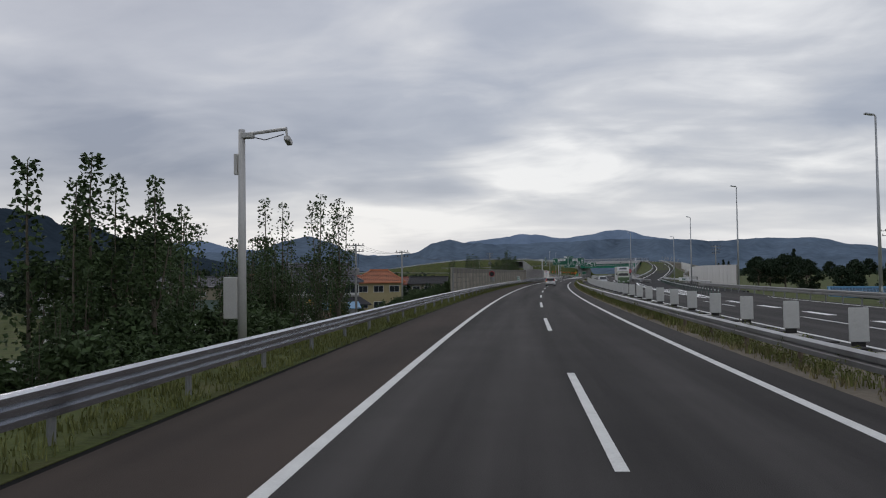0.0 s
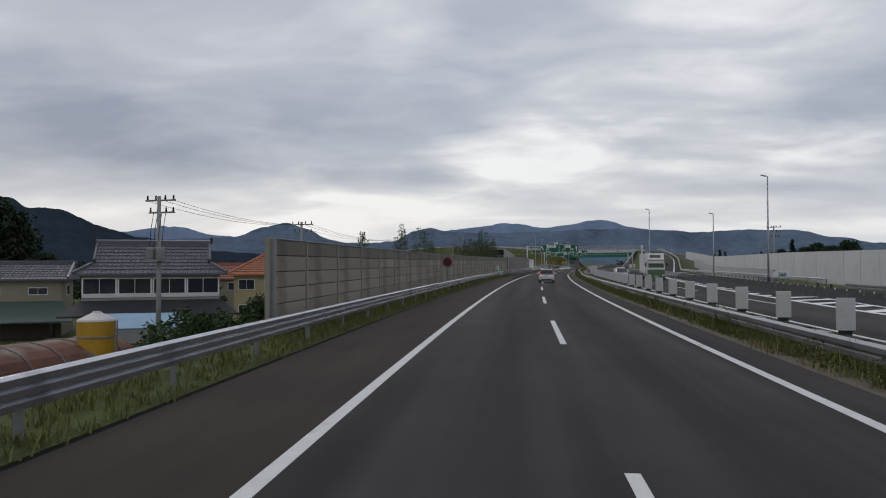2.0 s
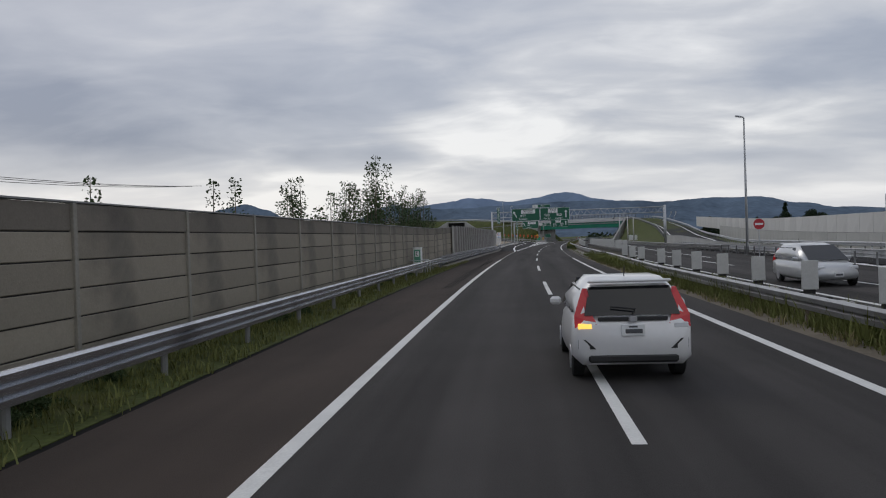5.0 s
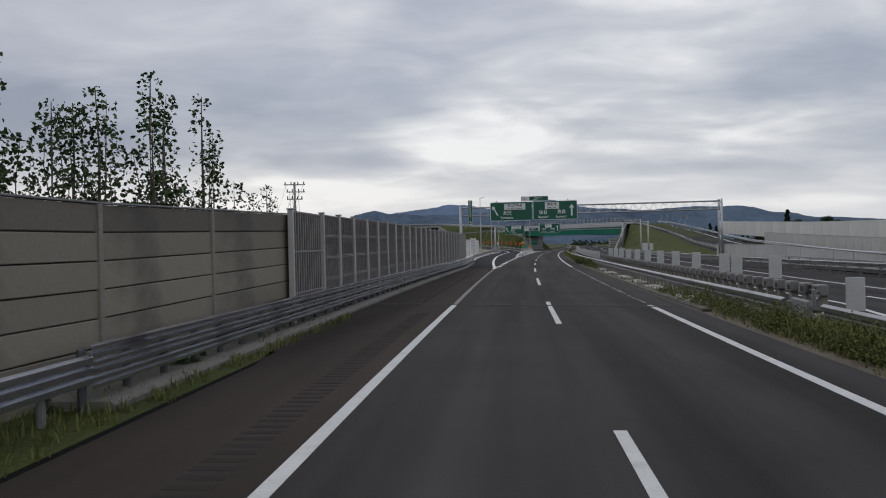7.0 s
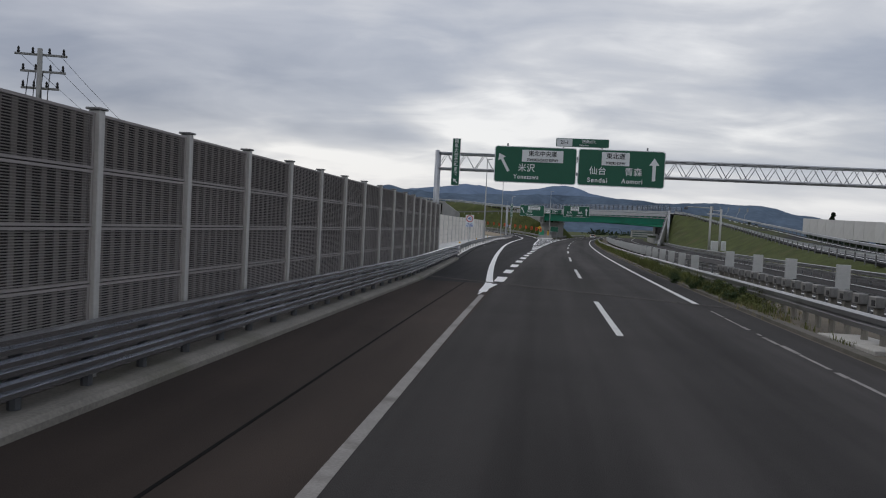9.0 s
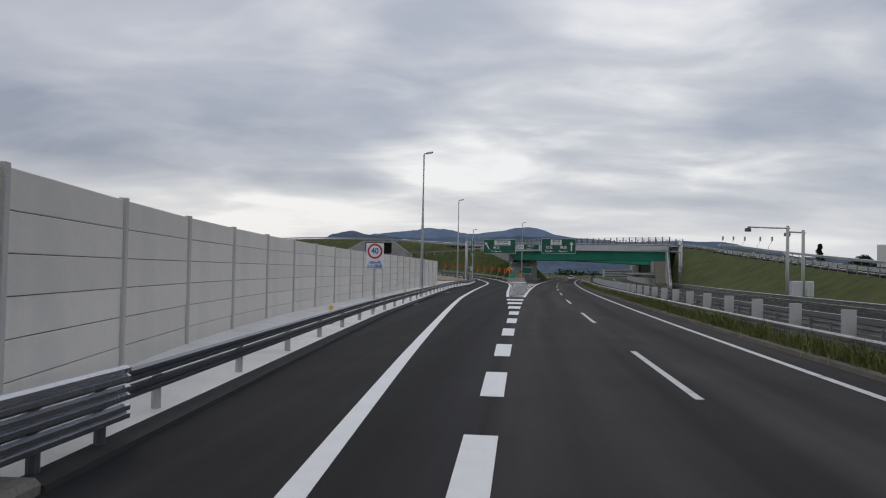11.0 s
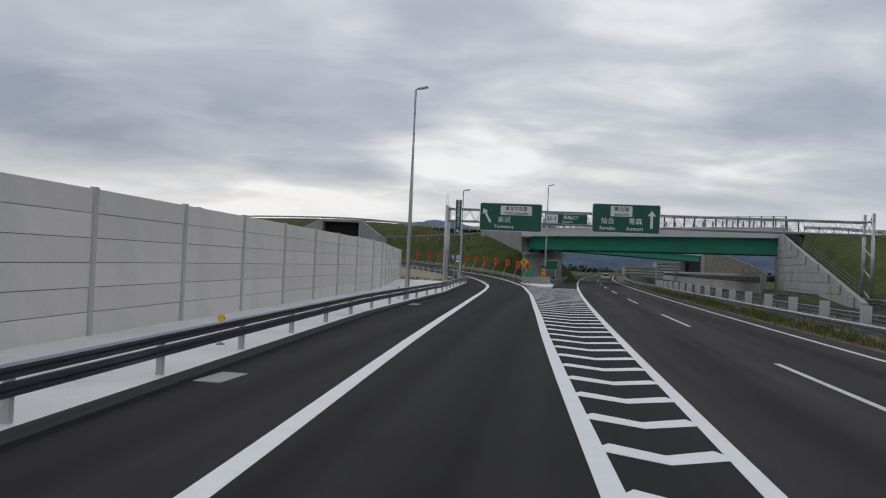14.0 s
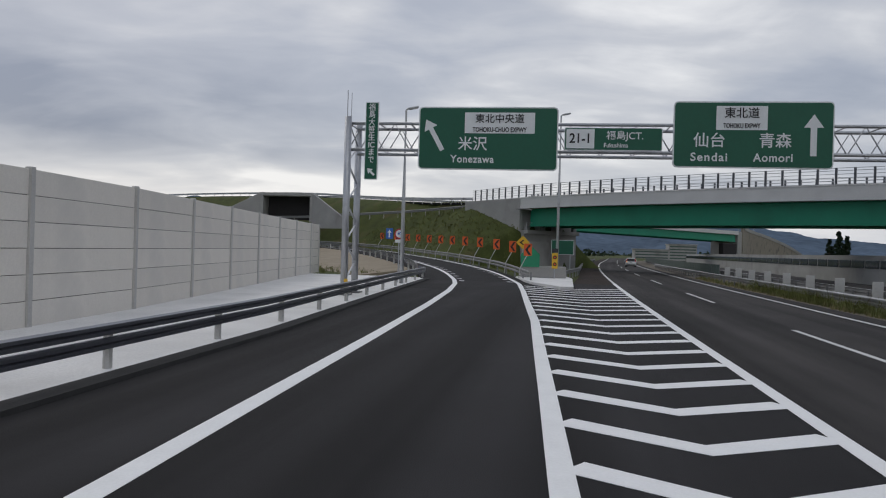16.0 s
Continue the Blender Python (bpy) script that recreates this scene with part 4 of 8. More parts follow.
# pale apron behind the exit guardrail
new_path = smooth_path([(5.3, 249.7, 0), (4.6, 257.6, 0), (3.3, 272, 0), (3.3, 288.5, 0), (4.6, 308.5, 0), (6.15, 329, 0.12), (8.1, 350.5, 0.13), (9.5, 366, 0.13), (9.65, 371, 0.13), (9.5, 378, 0.13), (9.3, 386, 0.13), (9.05, 396, 0.13), (9.0, 405.7, 0.13)], 2.0)
wall_lat = [(p[1] + (p[0] - lane_x(p[1])) * lane_slope(p[1]), (p[0] - lane_x(p[1])) * math.cos(math.atan(lane_slope(p[1]))) - 0.25) for p in new_path[1::3]]
setting("pavement_apron", ribbon(wall_lat, [(p, v - 0.02) for p, v in EXIT_EDGE], 256, 398, z=0.05, thick=0.3, step=3), CONC_PALE, "pale new concrete apron between exit lane and noise barrier", "pavement")
setting("kerb_exit", Shape().sweep(run(EXIT_EDGE, 256, 398, 3), [(-0.4, 0.07), (0.0, 0.07), (0.02, -0.1), (-0.4, -0.1)]), SLAB, "dark kerb edge of the exit lane", "kerb")
setting("kerb_median", Shape().sweep(run([(-60, 4.7), (470, 4.7)], 186, 330), [(-0.02, 0.07), (0.28, 0.07), (0.28, -0.2), (-0.06, -0.2)]), KERB_DIRTY, "low dirty concrete kerb along the median", "kerb")
for k, y in enumerate((191, 198.5, 204, 210, 217, 224)):
    setting("median_slab", Shape().box((0, 0, 0), (1.1, 3.4 - 0.3 * (k % 3), 0.12), b=0.02), PATCH, "broken pale concrete patch in the median", "slab").matrix_world = pose(*at(5.6 + 0.1 * (k % 2), y, 0.02), 0, 0, heading(y) + 4 * (k % 3 - 1))


# ---------------------------------------------------------------- noise barriers
def stops_along(path, start, gap):
    """Posts at even steps from a first one, with one more at each end of the path."""
    total = sum((Vector(b) - Vector(a)).length for a, b in zip(path, path[1:]))
    marks = [0.0] if start > 0.6 else []
    s = start
    while s < total - 1.2:
        marks.append(max(s, 0.0))
        s += gap
    return [along(path, m) for m in marks + [total]]


def along(path, s):
    """The place and heading s metres along a path."""
    for a, b in zip(path, path[1:]):
        va, vb = Vector(a), Vector(b)
        length = (vb - va).length
        if s <= length or b is path[-1]:
            return va.lerp(vb, min(s / length, 1.0)), math.degrees(math.atan2(-(vb.x - va.x), vb.y - va.y))
        s -= length


def barrier(name, label, stops, gap, top, base, rows, panel_material, post_material, thick=0.12, joint=0.02, post=(0.16, 0.2), post_up=0.04, coping=None, upper=None):
    """A stack of panels between each two posts; the stops give the face towards the road."""
    g = tagged(new(name), label, "noise barrier", "", "structure")
    pane = Shape().box((0, 0, 0), (thick, gap - post[1] * 0.7, (top - base) / rows - joint), b=0.012).mesh("panel", panel_material)
    crest = Shape().box((0, 0, 0), (thick, gap - post[1] * 0.7, (top - base) / rows - joint), b=0.012).mesh("panel", upper or panel_material)
    core = Shape().box((0, 0, 0), (thick * 0.4, gap - post[1] * 0.7, top - base - 0.06)).mesh("core", SLAB)
    cope = Shape().box((0, 0, 0), (thick + 0.05, gap - 0.02, 0.035), b=0.006).mesh("coping", coping or post_material)
    pm = Shape().box((0, 0, (top + post_up - base) / 2), (post[0], post[1], top + post_up - base), b=0.01).mesh("post", post_material)
    for k, (p, a) in enumerate(stops):
        ob = part("post", pm, None, g)
        ob.matrix_local = pose(p.x, p.y, p.z + base, 0, 0, a)
        if k + 1 < len(stops):
            q = stops[k + 1][0]
            mid = (p + q) / 2
            turn = math.degrees(math.atan2(-(q.x - p.x), q.y - p.y))
            rise = math.degrees(math.atan2(q.z - p.z, (q - p).length))
            fit = pose(0, 0, 0, rise) @ Matrix.Diagonal((1, (q - p).length / gap, 1, 1))
            if coping:
                ob = part("coping", cope, None, g)
                ob.matrix_local = pose(mid.x, mid.y, mid.z + top + 0.02, 0, 0, turn) @ pose(-0.04, 0, 0) @ fit
            ob = part("core", core, None, g)
            ob.matrix_local = pose(mid.x, mid.y, mid.z + (base + top) / 2, 0, 0, turn) @ pose(-0.041, 0, 0) @ fit
            for r in range(rows):
                ob = part("panel", crest if r == rows - 1 else pane, None, g)
                ob.matrix_local = pose(mid.x, mid.y, mid.z + base + (r + 0.5) * (top - base) / rows, 0, 0, turn) @ pose(-0.05 + 0.006 * ((k * 7 + r * 3) % 4), 0, 0) @ fit
    return g


SIGHT = [(60, -8.25), (110, -8.6), (165, -8.45), (183, -7.75), (190, -8.1)]
barrier("wall_noise_old", "weathered grey concrete noise barrier of stacked planks between steel posts", stops_along(run(SIGHT, 63.7, 183.0, 2, [(64, -0.02), (95, 0.02), (160, 0.23), (173, 0.24), (184, 0.46)]), 3.77, 4.27), 4.27, 2.85, -0.5, 7, CONC, POST_OLD, joint=0.024, post=(0.14, 0.11), post_up=0.0, coping=STEEL_DULL, upper=CONC_TOP)
end_post = Shape().box((0, 0, 0), (0.26, 0.25, 3.5), b=0.01)
setting("wall_noise_end", end_post, STEEL_DULL, "dark steel end post of the concrete noise barrier", "post").matrix_world = pose(*at(-8.25, 63.9, 1.1), 0, 0, 0)


def louver_panel(w, h):
    """The front of a metal sound panel: a thin rim and fine pale slats."""
    s = Shape()
    s.box((0.0, 0, h / 2 - 0.018), (0.05, w, 0.036)).box((0.0, 0, -h / 2 + 0.018), (0.05, w, 0.036))
    s.box((0.0, w / 2 - 0.03, 0), (0.04, 0.06, h)).box((0.0, -w / 2 + 0.03, 0), (0.04, 0.06, h))
    n = 19
    for k in range(n):
        z = -h / 2 + 0.04 + (h - 0.08) * (k + 0.5) / n
        s.box((0.004, 0, z), (0.016, w - 0.1, 0.0105), ry=0.35)
    return s


def louver_ribs(w, h):
    """Broad upright folds of the sheet behind the slats."""
    s = Shape()
    n = 9
    for k in range(n):
        s.box((-0.016, -w / 2 + w * (k + 0.5) / n, 0), (0.012, w / n * 0.38, h - 0.04))
    return s


def ribbed_panel(w, h):
    """The first bay: a rim, upright ribs and two cross bars."""
    s = Shape()
    for z in (h / 2 - 0.03, h * 0.17, -h * 0.17, -h / 2 + 0.03):
        s.box((0.0, 0, z), (0.05, w, 0.05))
    for k in range(13):
        s.box((-0.004, -w / 2 + w * (k + 0.5) / 13, 0), (0.03, w / 13 * 0.3, h - 0.06))
    return s


metal = tagged(new("wall_noise_metal"), "tall grey-brown metal noise barrier of louvred panels between pale posts", "noise barrier", "", "structure")
m_path = run([(182, -7.55), (236, -7.5), (256, -8.5)], 181.28, 255.2, 2, [(181, -0.13), (187, -0.08), (194, -0.02), (200, 0.0)])
m_top, m_base, m_rows, m_gap = 3.5, -0.1, 5, 2.27
m_h = (m_top - m_base) / m_rows - 0.015
pan = louver_panel(m_gap - 0.1, m_h).mesh("panel", LOUVER)
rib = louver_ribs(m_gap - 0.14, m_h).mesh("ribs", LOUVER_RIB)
ribbed = ribbed_panel(m_gap - 0.1, m_top - m_base).mesh("panel", LOUVER)
# near-black sheet that paints the shaded void behind the slats
back = Shape().box((-0.075, 0, (m_top + m_base) / 2), (0.02, m_gap - 0.1, m_top - m_base - 0.05)).mesh("backing", NEAR_BLACK)
mp = Shape().box((0, 0, (m_top - m_base) / 2), (0.16, 0.12, m_top - m_base + 0.06), b=0.01).mesh("post", STEEL_PALE)
mc = Shape().box((0, 0, 0), (0.2, 0.2, 0.03), b=0.008).mesh("cap", STEEL_DULL)
spans = [1.25, *[4.64 + 2.33 * k for k in range(3)], *[11.9 + 2.41 * k for k in range(12)], *[40.8 + 2.29 * k for k in range(15)]]
stops = [along(m_path, d) for d in spans if d < 68.4]
for k, (p, a) in enumerate(stops):
    post = part("post", mp, None, metal)
    post.matrix_local = pose(p.x, p.y, p.z + m_base, 0, 0, a)
    cap = part("cap", mc, None, post)
    cap.matrix_local = pose(0, 0, m_top - m_base + 0.05)
    if k + 1 < len(stops):
        q = stops[k + 1][0]
        mid = (p + q) / 2
        turn = math.degrees(math.atan2(-(q.x - p.x), q.y - p.y))
        fit = Matrix.Diagonal((1, (q - p).length / m_gap, 1, 1))
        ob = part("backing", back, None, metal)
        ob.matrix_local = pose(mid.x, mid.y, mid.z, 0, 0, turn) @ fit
        if k == 0:
            ob = part("panel", ribbed, None, metal)
            ob.matrix_local = pose(mid.x, mid.y, mid.z + (m_top + m_base) / 2, 0, 0, turn) @ fit
            continue
        for r in range(m_rows):
            ob = part("panel", pan, None, metal)
            ob.matrix_local = pose(mid.x, mid.y, mid.z + m_base + (r + 0.5) * (m_top - m_base) / m_rows, 0, 0, turn) @ fit
            part("ribs", rib, None, ob)

new_marks = [0.0, *[4.9 + 5.18 * k for k in range(9)], *[51.4 + 4.87 * k for k in range(6)], *[80.4 + 5.03 * k for k in range(7)], *[116.2 + 5.2 * k for k in range(8)], 156.0]
new_stops = [along(new_path, d) for d in new_marks]
barrier("wall_noise_new", "new light-grey concrete noise barrier of stacked planks between steel posts", new_stops, 4.85, 3.52, -0.1, 6, CONC_NEW, POST_NEW, joint=0.013, post=(0.17, 0.16))
far_wall = smooth_path([(27.9, 93.6, 0), (33, 135, 0.3), (40, 180, 0.4), (49.5, 230, 0.8), (59, 272, 1.5), (66, 315, 2.7), (70.6, 352, 3.9)], 2.0)
barrier("wall_noise_far", "pale grey concrete noise barrier beyond the slip road", stops_along(far_wall, 0.0, 4.3), 4.3, 3.05, 0.0, 1, CONC_FAR, POST_OLD, post=(0.14, 0.07), post_up=0.0)
slip_top = [(180, 0.8), (194, 0.85), (201, 0.95), (210, 1.26), (225, 1.72), (264, 1.72)]
slip_near = [at(20.4, s) for s in range(178, 228, 4)] + [p for p in beside(SLIP, -5.1) if 228 < p[1] < 263]
slip_face = smooth_path([(p[0], p[1], level(slip_top, p[1])) for p in slip_near], 2.0)
barrier("wall_slip", "grey concrete panel wall with a dark rail along the slip road", stops_along(slip_face, 0.0, 3.1), 3.1, 0.0, -2.8, 1, CONC_PANEL, STEEL_DULL, post=(0.13, 0.05), post_up=0.0, coping=STEEL_DULL)
ret_face = [(x, y, z) for x, y, z in beside(far_wall[18:], -1.6) if y < 306]
barrier("wall_retaining", "grey concrete retaining panels below the far noise barrier", stops_along(ret_face, 0.0, 3.6), 3.6, 1.05, -1.6, 1, CONC_PANEL, STEEL_DULL, post=(0.13, 0.05), post_up=0.0, coping=STEEL_DULL)

# ---------------------------------------------------------------- boards in the median
board0 = thing("glare_board", "pale rectangular anti-glare board on a dark base in the median", "board", at(7.75, 0, 0), 0, "anti-glare boards in the median")
part("panel", Shape().box((0, 0, 0.70), (0.49, 0.06, 0.9), b=0.015), BOARD, board0)
part("base", Shape().box((0, 0.06, 0.2), (0.34, 0.1, 0.4), b=0.015), SLAB, board0)
rows = [(15.2 + 4.95 * k, 7.75, 0.0) for k in range(-4, 31)] + [(y, 7.75, 0.02) for y in (172.2, 177.2, 182.4)]
rows += [(y, 8.9, 0.42) for y in (192.0, 197.2, 199.3, 205.2, 211.0, 216.5, 222.3, 228.1, 234.2, 240.0, 245.2, 251.2)]
rows += [(255.6 + 4.98 * k, 7.75, 0.0) for k in range(34)]
for k, (y, lt, up) in enumerate(rows):
    if k == 0:
        board0.matrix_world = pose(*at(lt, y, up), 0, 0, heading(y))
    else:
        copy_thing(board0, pose(*at(lt, y, up), 0, 0, heading(y) + (k * 37 % 7 - 3) * 1.5))
blk0 = None
for k in range(53):
    y = 186.6 + 1.25 * k
    m = pose(*at(8.5, y, 0.0), 0, 0, heading(y))
    if blk0 is None:
        blk0 = thing("rail_bracket", "grey steel bracket post with a dark opening behind the median guardrail", "bracket", (0, 0, 0), 0, "bracket posts in a row along the viaduct median")
        part("post", Shape().box((0.06, 0, 0.17), (0.22, 0.26, 0.44), b=0.01), POST_OLD, blk0)
        part("body", Shape().box((0, 0, 0.56), (0.3, 0.56, 0.36), b=0.03), STEEL_BRACKET, blk0)
        # black block painted in for the shaded hole, nothing is cut out
        part("opening", Shape().box((-0.14, -0.08, 0.54), (0.04, 0.26, 0.19), b=0.01), SIGN_BLACK, blk0)
        blk0.matrix_world = m
    else:
        copy_thing(blk0, m)
screen = thing("median_screen", "dark green mesh screen between posts in the median", "screen", (0, 0, 0))
part("mesh", Shape().sweep(run(7.75, 424, 560, 3), [(-0.02, 0.35), (0.02, 0.35), (0.02, 1.3), (-0.02, 1.3)]), ROOF_GREEN, screen)
for p, h in spaced(run(7.75, 424, 560, 3), 1.5):
    part("post", Shape().box((0, 0, 0.65), (0.08, 0.08, 1.4)), STEEL_DULL, screen).matrix_local = pose(p.x, p.y, p.z, 0, 0, h)
slabs = tagged(new("median_slabs"), "dark and pale slabs laid in a row along the median", "slab", "", "structure")
sm = {True: Shape().box((0, 0, 0), (1.25, 1.5, 0.16), b=0.02).mesh("slab", SLAB), False: Shape().box((0, 0, 0), (1.2, 0.7, 0.13), b=0.02).mesh("slab", SLAB_PALE)}
for k in range(0, 100):
    y = -8 + 1.95 * k
    ob = part("slab", sm[k % 3 != 2], None, slabs)
    ob.matrix_local = pose(*at(7.2, y, 0.06), 0, 0, heading(y) + (k * 53 % 9 - 4))

# ---------------------------------------------------------------- sign gantries
def lattice(parent, x0, x1, z0, z1, y0, y1, bays, r=0.07):
    """A horizontal truss of four chords with zig-zag bracing."""
    for yy in (y0, y1):
        for zz in (z0, z1):
            part("chord", Shape().tube([(x0, yy, zz), (x1, yy, zz)], r, 8), STEEL, parent, smooth=True)
    st = (x1 - x0) / bays
    for k in range(bays):
        a, m, b = x0 + st * k, x0 + st * (k + 0.5), x0 + st * (k + 1)
        part("brace", Shape().tube([(a, y0, z0), (m, y0, z1), (b, y0, z0)], r * 0.45, 6), STEEL, parent)
        part("brace", Shape().tube([(a, y1, z0), (m, y1, z1), (b, y1, z0)], r * 0.45, 6), STEEL, parent)
        part("tie", Shape().tube([(a, y0, z1), (a, y1, z1)], r * 0.45, 6), STEEL, parent)


def tower(parent, x, z1, y0, y1, r=0.14):
    """A two-legged gantry post with diagonal bracing."""
    for yy in (y0, y1):
        part("leg", Shape().tube([(x, yy, -0.2), (x, yy, z1)], r, 10), STEEL, parent, smooth=True)
        part("foot_plate", Shape().box((x, yy, 0.1), (0.6, 0.6, 0.06), b=0.01), STEEL_DULL, parent)
    n = max(4, int(z1 / 0.9))
    pts = [(x, (y0, y1)[k % 2], 0.6 + (z1 - 0.8) * k / n) for k in range(n + 1)]
    part("brace", Shape().tube(pts, 0.045, 6), STEEL, parent)


def rounded(w, h, r, n=5):
    out = []
    for cx, cz, a0 in ((w / 2 - r, h / 2 - r, 0), (-w / 2 + r, h / 2 - r, 90), (-w / 2 + r, -h / 2 + r, 180), (w / 2 - r, -h / 2 + r, 270)):
        out += [(cx + r * math.cos(math.radians(a0 + 90 * k / n)), cz + r * math.sin(math.radians(a0 + 90 * k / n))) for k in range(n + 1)]
    return out


def plate(parent, x, y, z, w, h, material=SIGN_GREEN, rim=0.05, r=0.18, name="panel"):
    """A sign panel facing -y: white rim, coloured field and grey back. Returns its object, centred."""
    ob = part(name, Shape().prism(rounded(w, h, r), 0.0, 0.06), SIGN_WHITE if rim else material, parent)
    ob.location = (x, y, z)
    if rim:
        part("field", Shape().prism(rounded(w - 2 * rim, h - 2 * rim, max(r - rim, 0.02)), -0.012, -0.001), material, ob)
    part("back", Shape().prism(rounded(w - 0.02, h - 0.02, r), 0.061, 0.08), SIGN_BACK, ob)
    return ob


def arrow(parent, x, z, length, lean, wd=0.2):
    """A white arrow that points up, leaning by some degrees."""
    hw = wd / 2
    o = [(-hw, -length / 2), (hw, -length / 2), (hw, length / 2 - wd * 2.2), (wd * 1.55, length / 2 - wd * 2.2), (0, length / 2), (-wd * 1.55, length / 2 - wd * 2.2), (-hw, length / 2 - wd * 2.2)]
    ob = part("arrow", Shape().prism(o, -0.024, -0.014), SIGN_WHITE, parent)
    ob.matrix_local = pose(x, 0, z, 0, lean, 0)
    return ob


def sign_exit(parent, x, y, z, w, h):
    s = plate(parent, x, y, z, w, h)
    arrow(s, -w * 0.385, h * 0.05, h * 0.56, -29, h * 0.075)
    b = part("label_field", Shape().prism(rounded(w * 0.50, h * 0.33, 0.02), -0.024, -0.014), SIGN_WHITE, s)
    b.location = (w * 0.085, 0, h * 0.245)
    letters("東北中央道", h * 0.155, SIGN_BLACK, s, w * 0.085, -0.028, h * 0.305, spread=1.02)
    letters("TOHOKU-CHUO EXPWY", h * 0.105, SIGN_BLACK, s, w * 0.085, -0.028, h * 0.135, squeeze=0.72)
    letters("米沢", h * 0.235, SIGN_WHITE, s, -w * 0.105, -0.022, -h * 0.10)
    letters("Yonezawa", h * 0.165, SIGN_WHITE, s, -w * 0.105, -0.022, -h * 0.335, spread=1.12, squeeze=0.92)
    return s


def sign_ahead(parent, x, y, z, w, h):
    s = plate(parent, x, y, z, w, h)
    arrow(s, w * 0.375, 0.0, h * 0.62, 0, h * 0.09)
    b = part("label_field", Shape().prism(rounded(w * 0.32, h * 0.36, 0.02), -0.024, -0.014), SIGN_WHITE, s)
    b.location = (-w * 0.07, 0, h * 0.25)
    letters("東北道", h * 0.17, SIGN_BLACK, s, -w * 0.07, -0.028, h * 0.315)
    letters("TOHOKU EXPWY", h * 0.10, SIGN_BLACK, s, -w * 0.07, -0.028, h * 0.13, squeeze=0.66)
    letters("仙台", h * 0.235, SIGN_WHITE, s, -w * 0.27, -0.022, -h * 0.10)
    letters("Sendai", h * 0.175, SIGN_WHITE, s, -w * 0.27, -0.022, -h * 0.345, spread=1.2, squeeze=1.0)
    letters("青森", h * 0.235, SIGN_WHITE, s, w * 0.14, -0.022, -h * 0.10)
    letters("Aomori", h * 0.175, SIGN_WHITE, s, w * 0.13, -0.022, -h * 0.345, spread=1.12, squeeze=0.93)
    return s


def sign_junction(parent, x, y, z, w, h):
    s = plate(parent, x, y, z, w, h, r=0.08, rim=0.03)
    b = part("label_field", Shape().prism(rounded(w * 0.29, h * 0.84, 0.03), -0.024, -0.014), SIGN_WHITE, s)
    b.location = (-w * 0.335, 0, 0)
    letters("21-1", h * 0.58, SIGN_BLACK, s, -w * 0.335, -0.028, 0, squeeze=0.9)
    letters("福島JCT.", h * 0.42, SIGN_WHITE, s, w * 0.12, -0.022, h * 0.13)
    letters("Fukushima", h * 0.27, SIGN_WHITE, s, w * 0.03, -0.022, -h * 0.28, squeeze=0.9)
    return s


def sign_upright(parent, x, y, z, w, h):
    s = plate(parent, x, y, z, w, h, r=0.03, rim=0.03)
    for k, ch in enumerate(("福", "島", "大", "笹", "生", "IC", "ま", "で")):
        letters(ch, w * 0.58, SIGN_WHITE, s, 0, -0.022, h * 0.43 - k * h * 0.097, squeeze=0.9)
    arrow(s, 0, -h * 0.40, h * 0.13, -45, w * 0.16)
    return s


# nearer gantry
ga_yaw = math.degrees(math.atan2(252.0 - 253.7, 36.47 - 4.94))
ga = thing("sign_gantry", "galvanised lattice gantry across both carriageways with green direction signs", "sign gantry", (4.94, 253.7, 0), ga_yaw)
GAW = 31.5
tower(ga, 0.0, 7.1, 0.25, 1.3)
tower(ga, GAW, 7.2, 0.15, 1.3)
lattice(ga, 0.0, GAW, 5.95, 6.95, 0.3, 1.25, 26)
sign_exit(ga, 6.28, -0.1, 6.35, 5.15, 2.3)
sign_ahead(ga, 11.62, -0.1, 6.35, 5.35, 2.3)
sign_junction(ga, 9.15, -0.1, 7.85, 3.3, 0.55)
sign_upright(ga, 1.25, -0.1, 6.35, 0.52, 3.0)
for x in (4.5, 8.0, 10.4, 13.2):
    part("hanger", Shape().box((x, 0.12, 6.45), (0.09, 0.12, 2.5)), STEEL_DULL, ga)

# farther gantry at the nose
gb_yaw = math.degrees(math.atan2(374.8 - 379.5, 51.1 - 14.4))
gb = thing("sign_gantry", "galvanised lattice gantry at the exit nose with large green direction signs", "sign gantry", (14.4, 379.5, 0), gb_yaw)
GBW = 36.9
tower(gb, 0.22, 7.5, 0.25, 2.0, 0.15)
tower(gb, GBW - 0.1, 8.0, 0.2, 2.0, 0.15)
lattice(gb, 0.2, GBW, 6.15, 7.25, 0.4, 1.9, 28)
part("rod", Shape().tube([(0.17, 0.25, 7.4), (0.17, 0.25, 8.6)], 0.02, 6), STEEL, gb)
part("rod", Shape().tube([(0.34, 0.25, 7.4), (0.34, 0.25, 8.5)], 0.015, 6), STEEL, gb)
sign_exit(gb, 6.09, -0.3, 6.56, 5.58, 2.52)
sign_ahead(gb, 16.2, -0.3, 6.79, 5.86, 2.55)
sign_junction(gb, 11.0, -0.3, 6.58, 3.75, 0.9)
sign_upright(gb, 1.36, -0.3, 6.42, 0.55, 3.15)
for x in (4.2, 7.6, 9.6, 12.1, 14.2, 17.6):
    part("hanger", Shape().box((x, 0.05, 6.9), (0.09, 0.5, 0.12)), STEEL_DULL, gb)


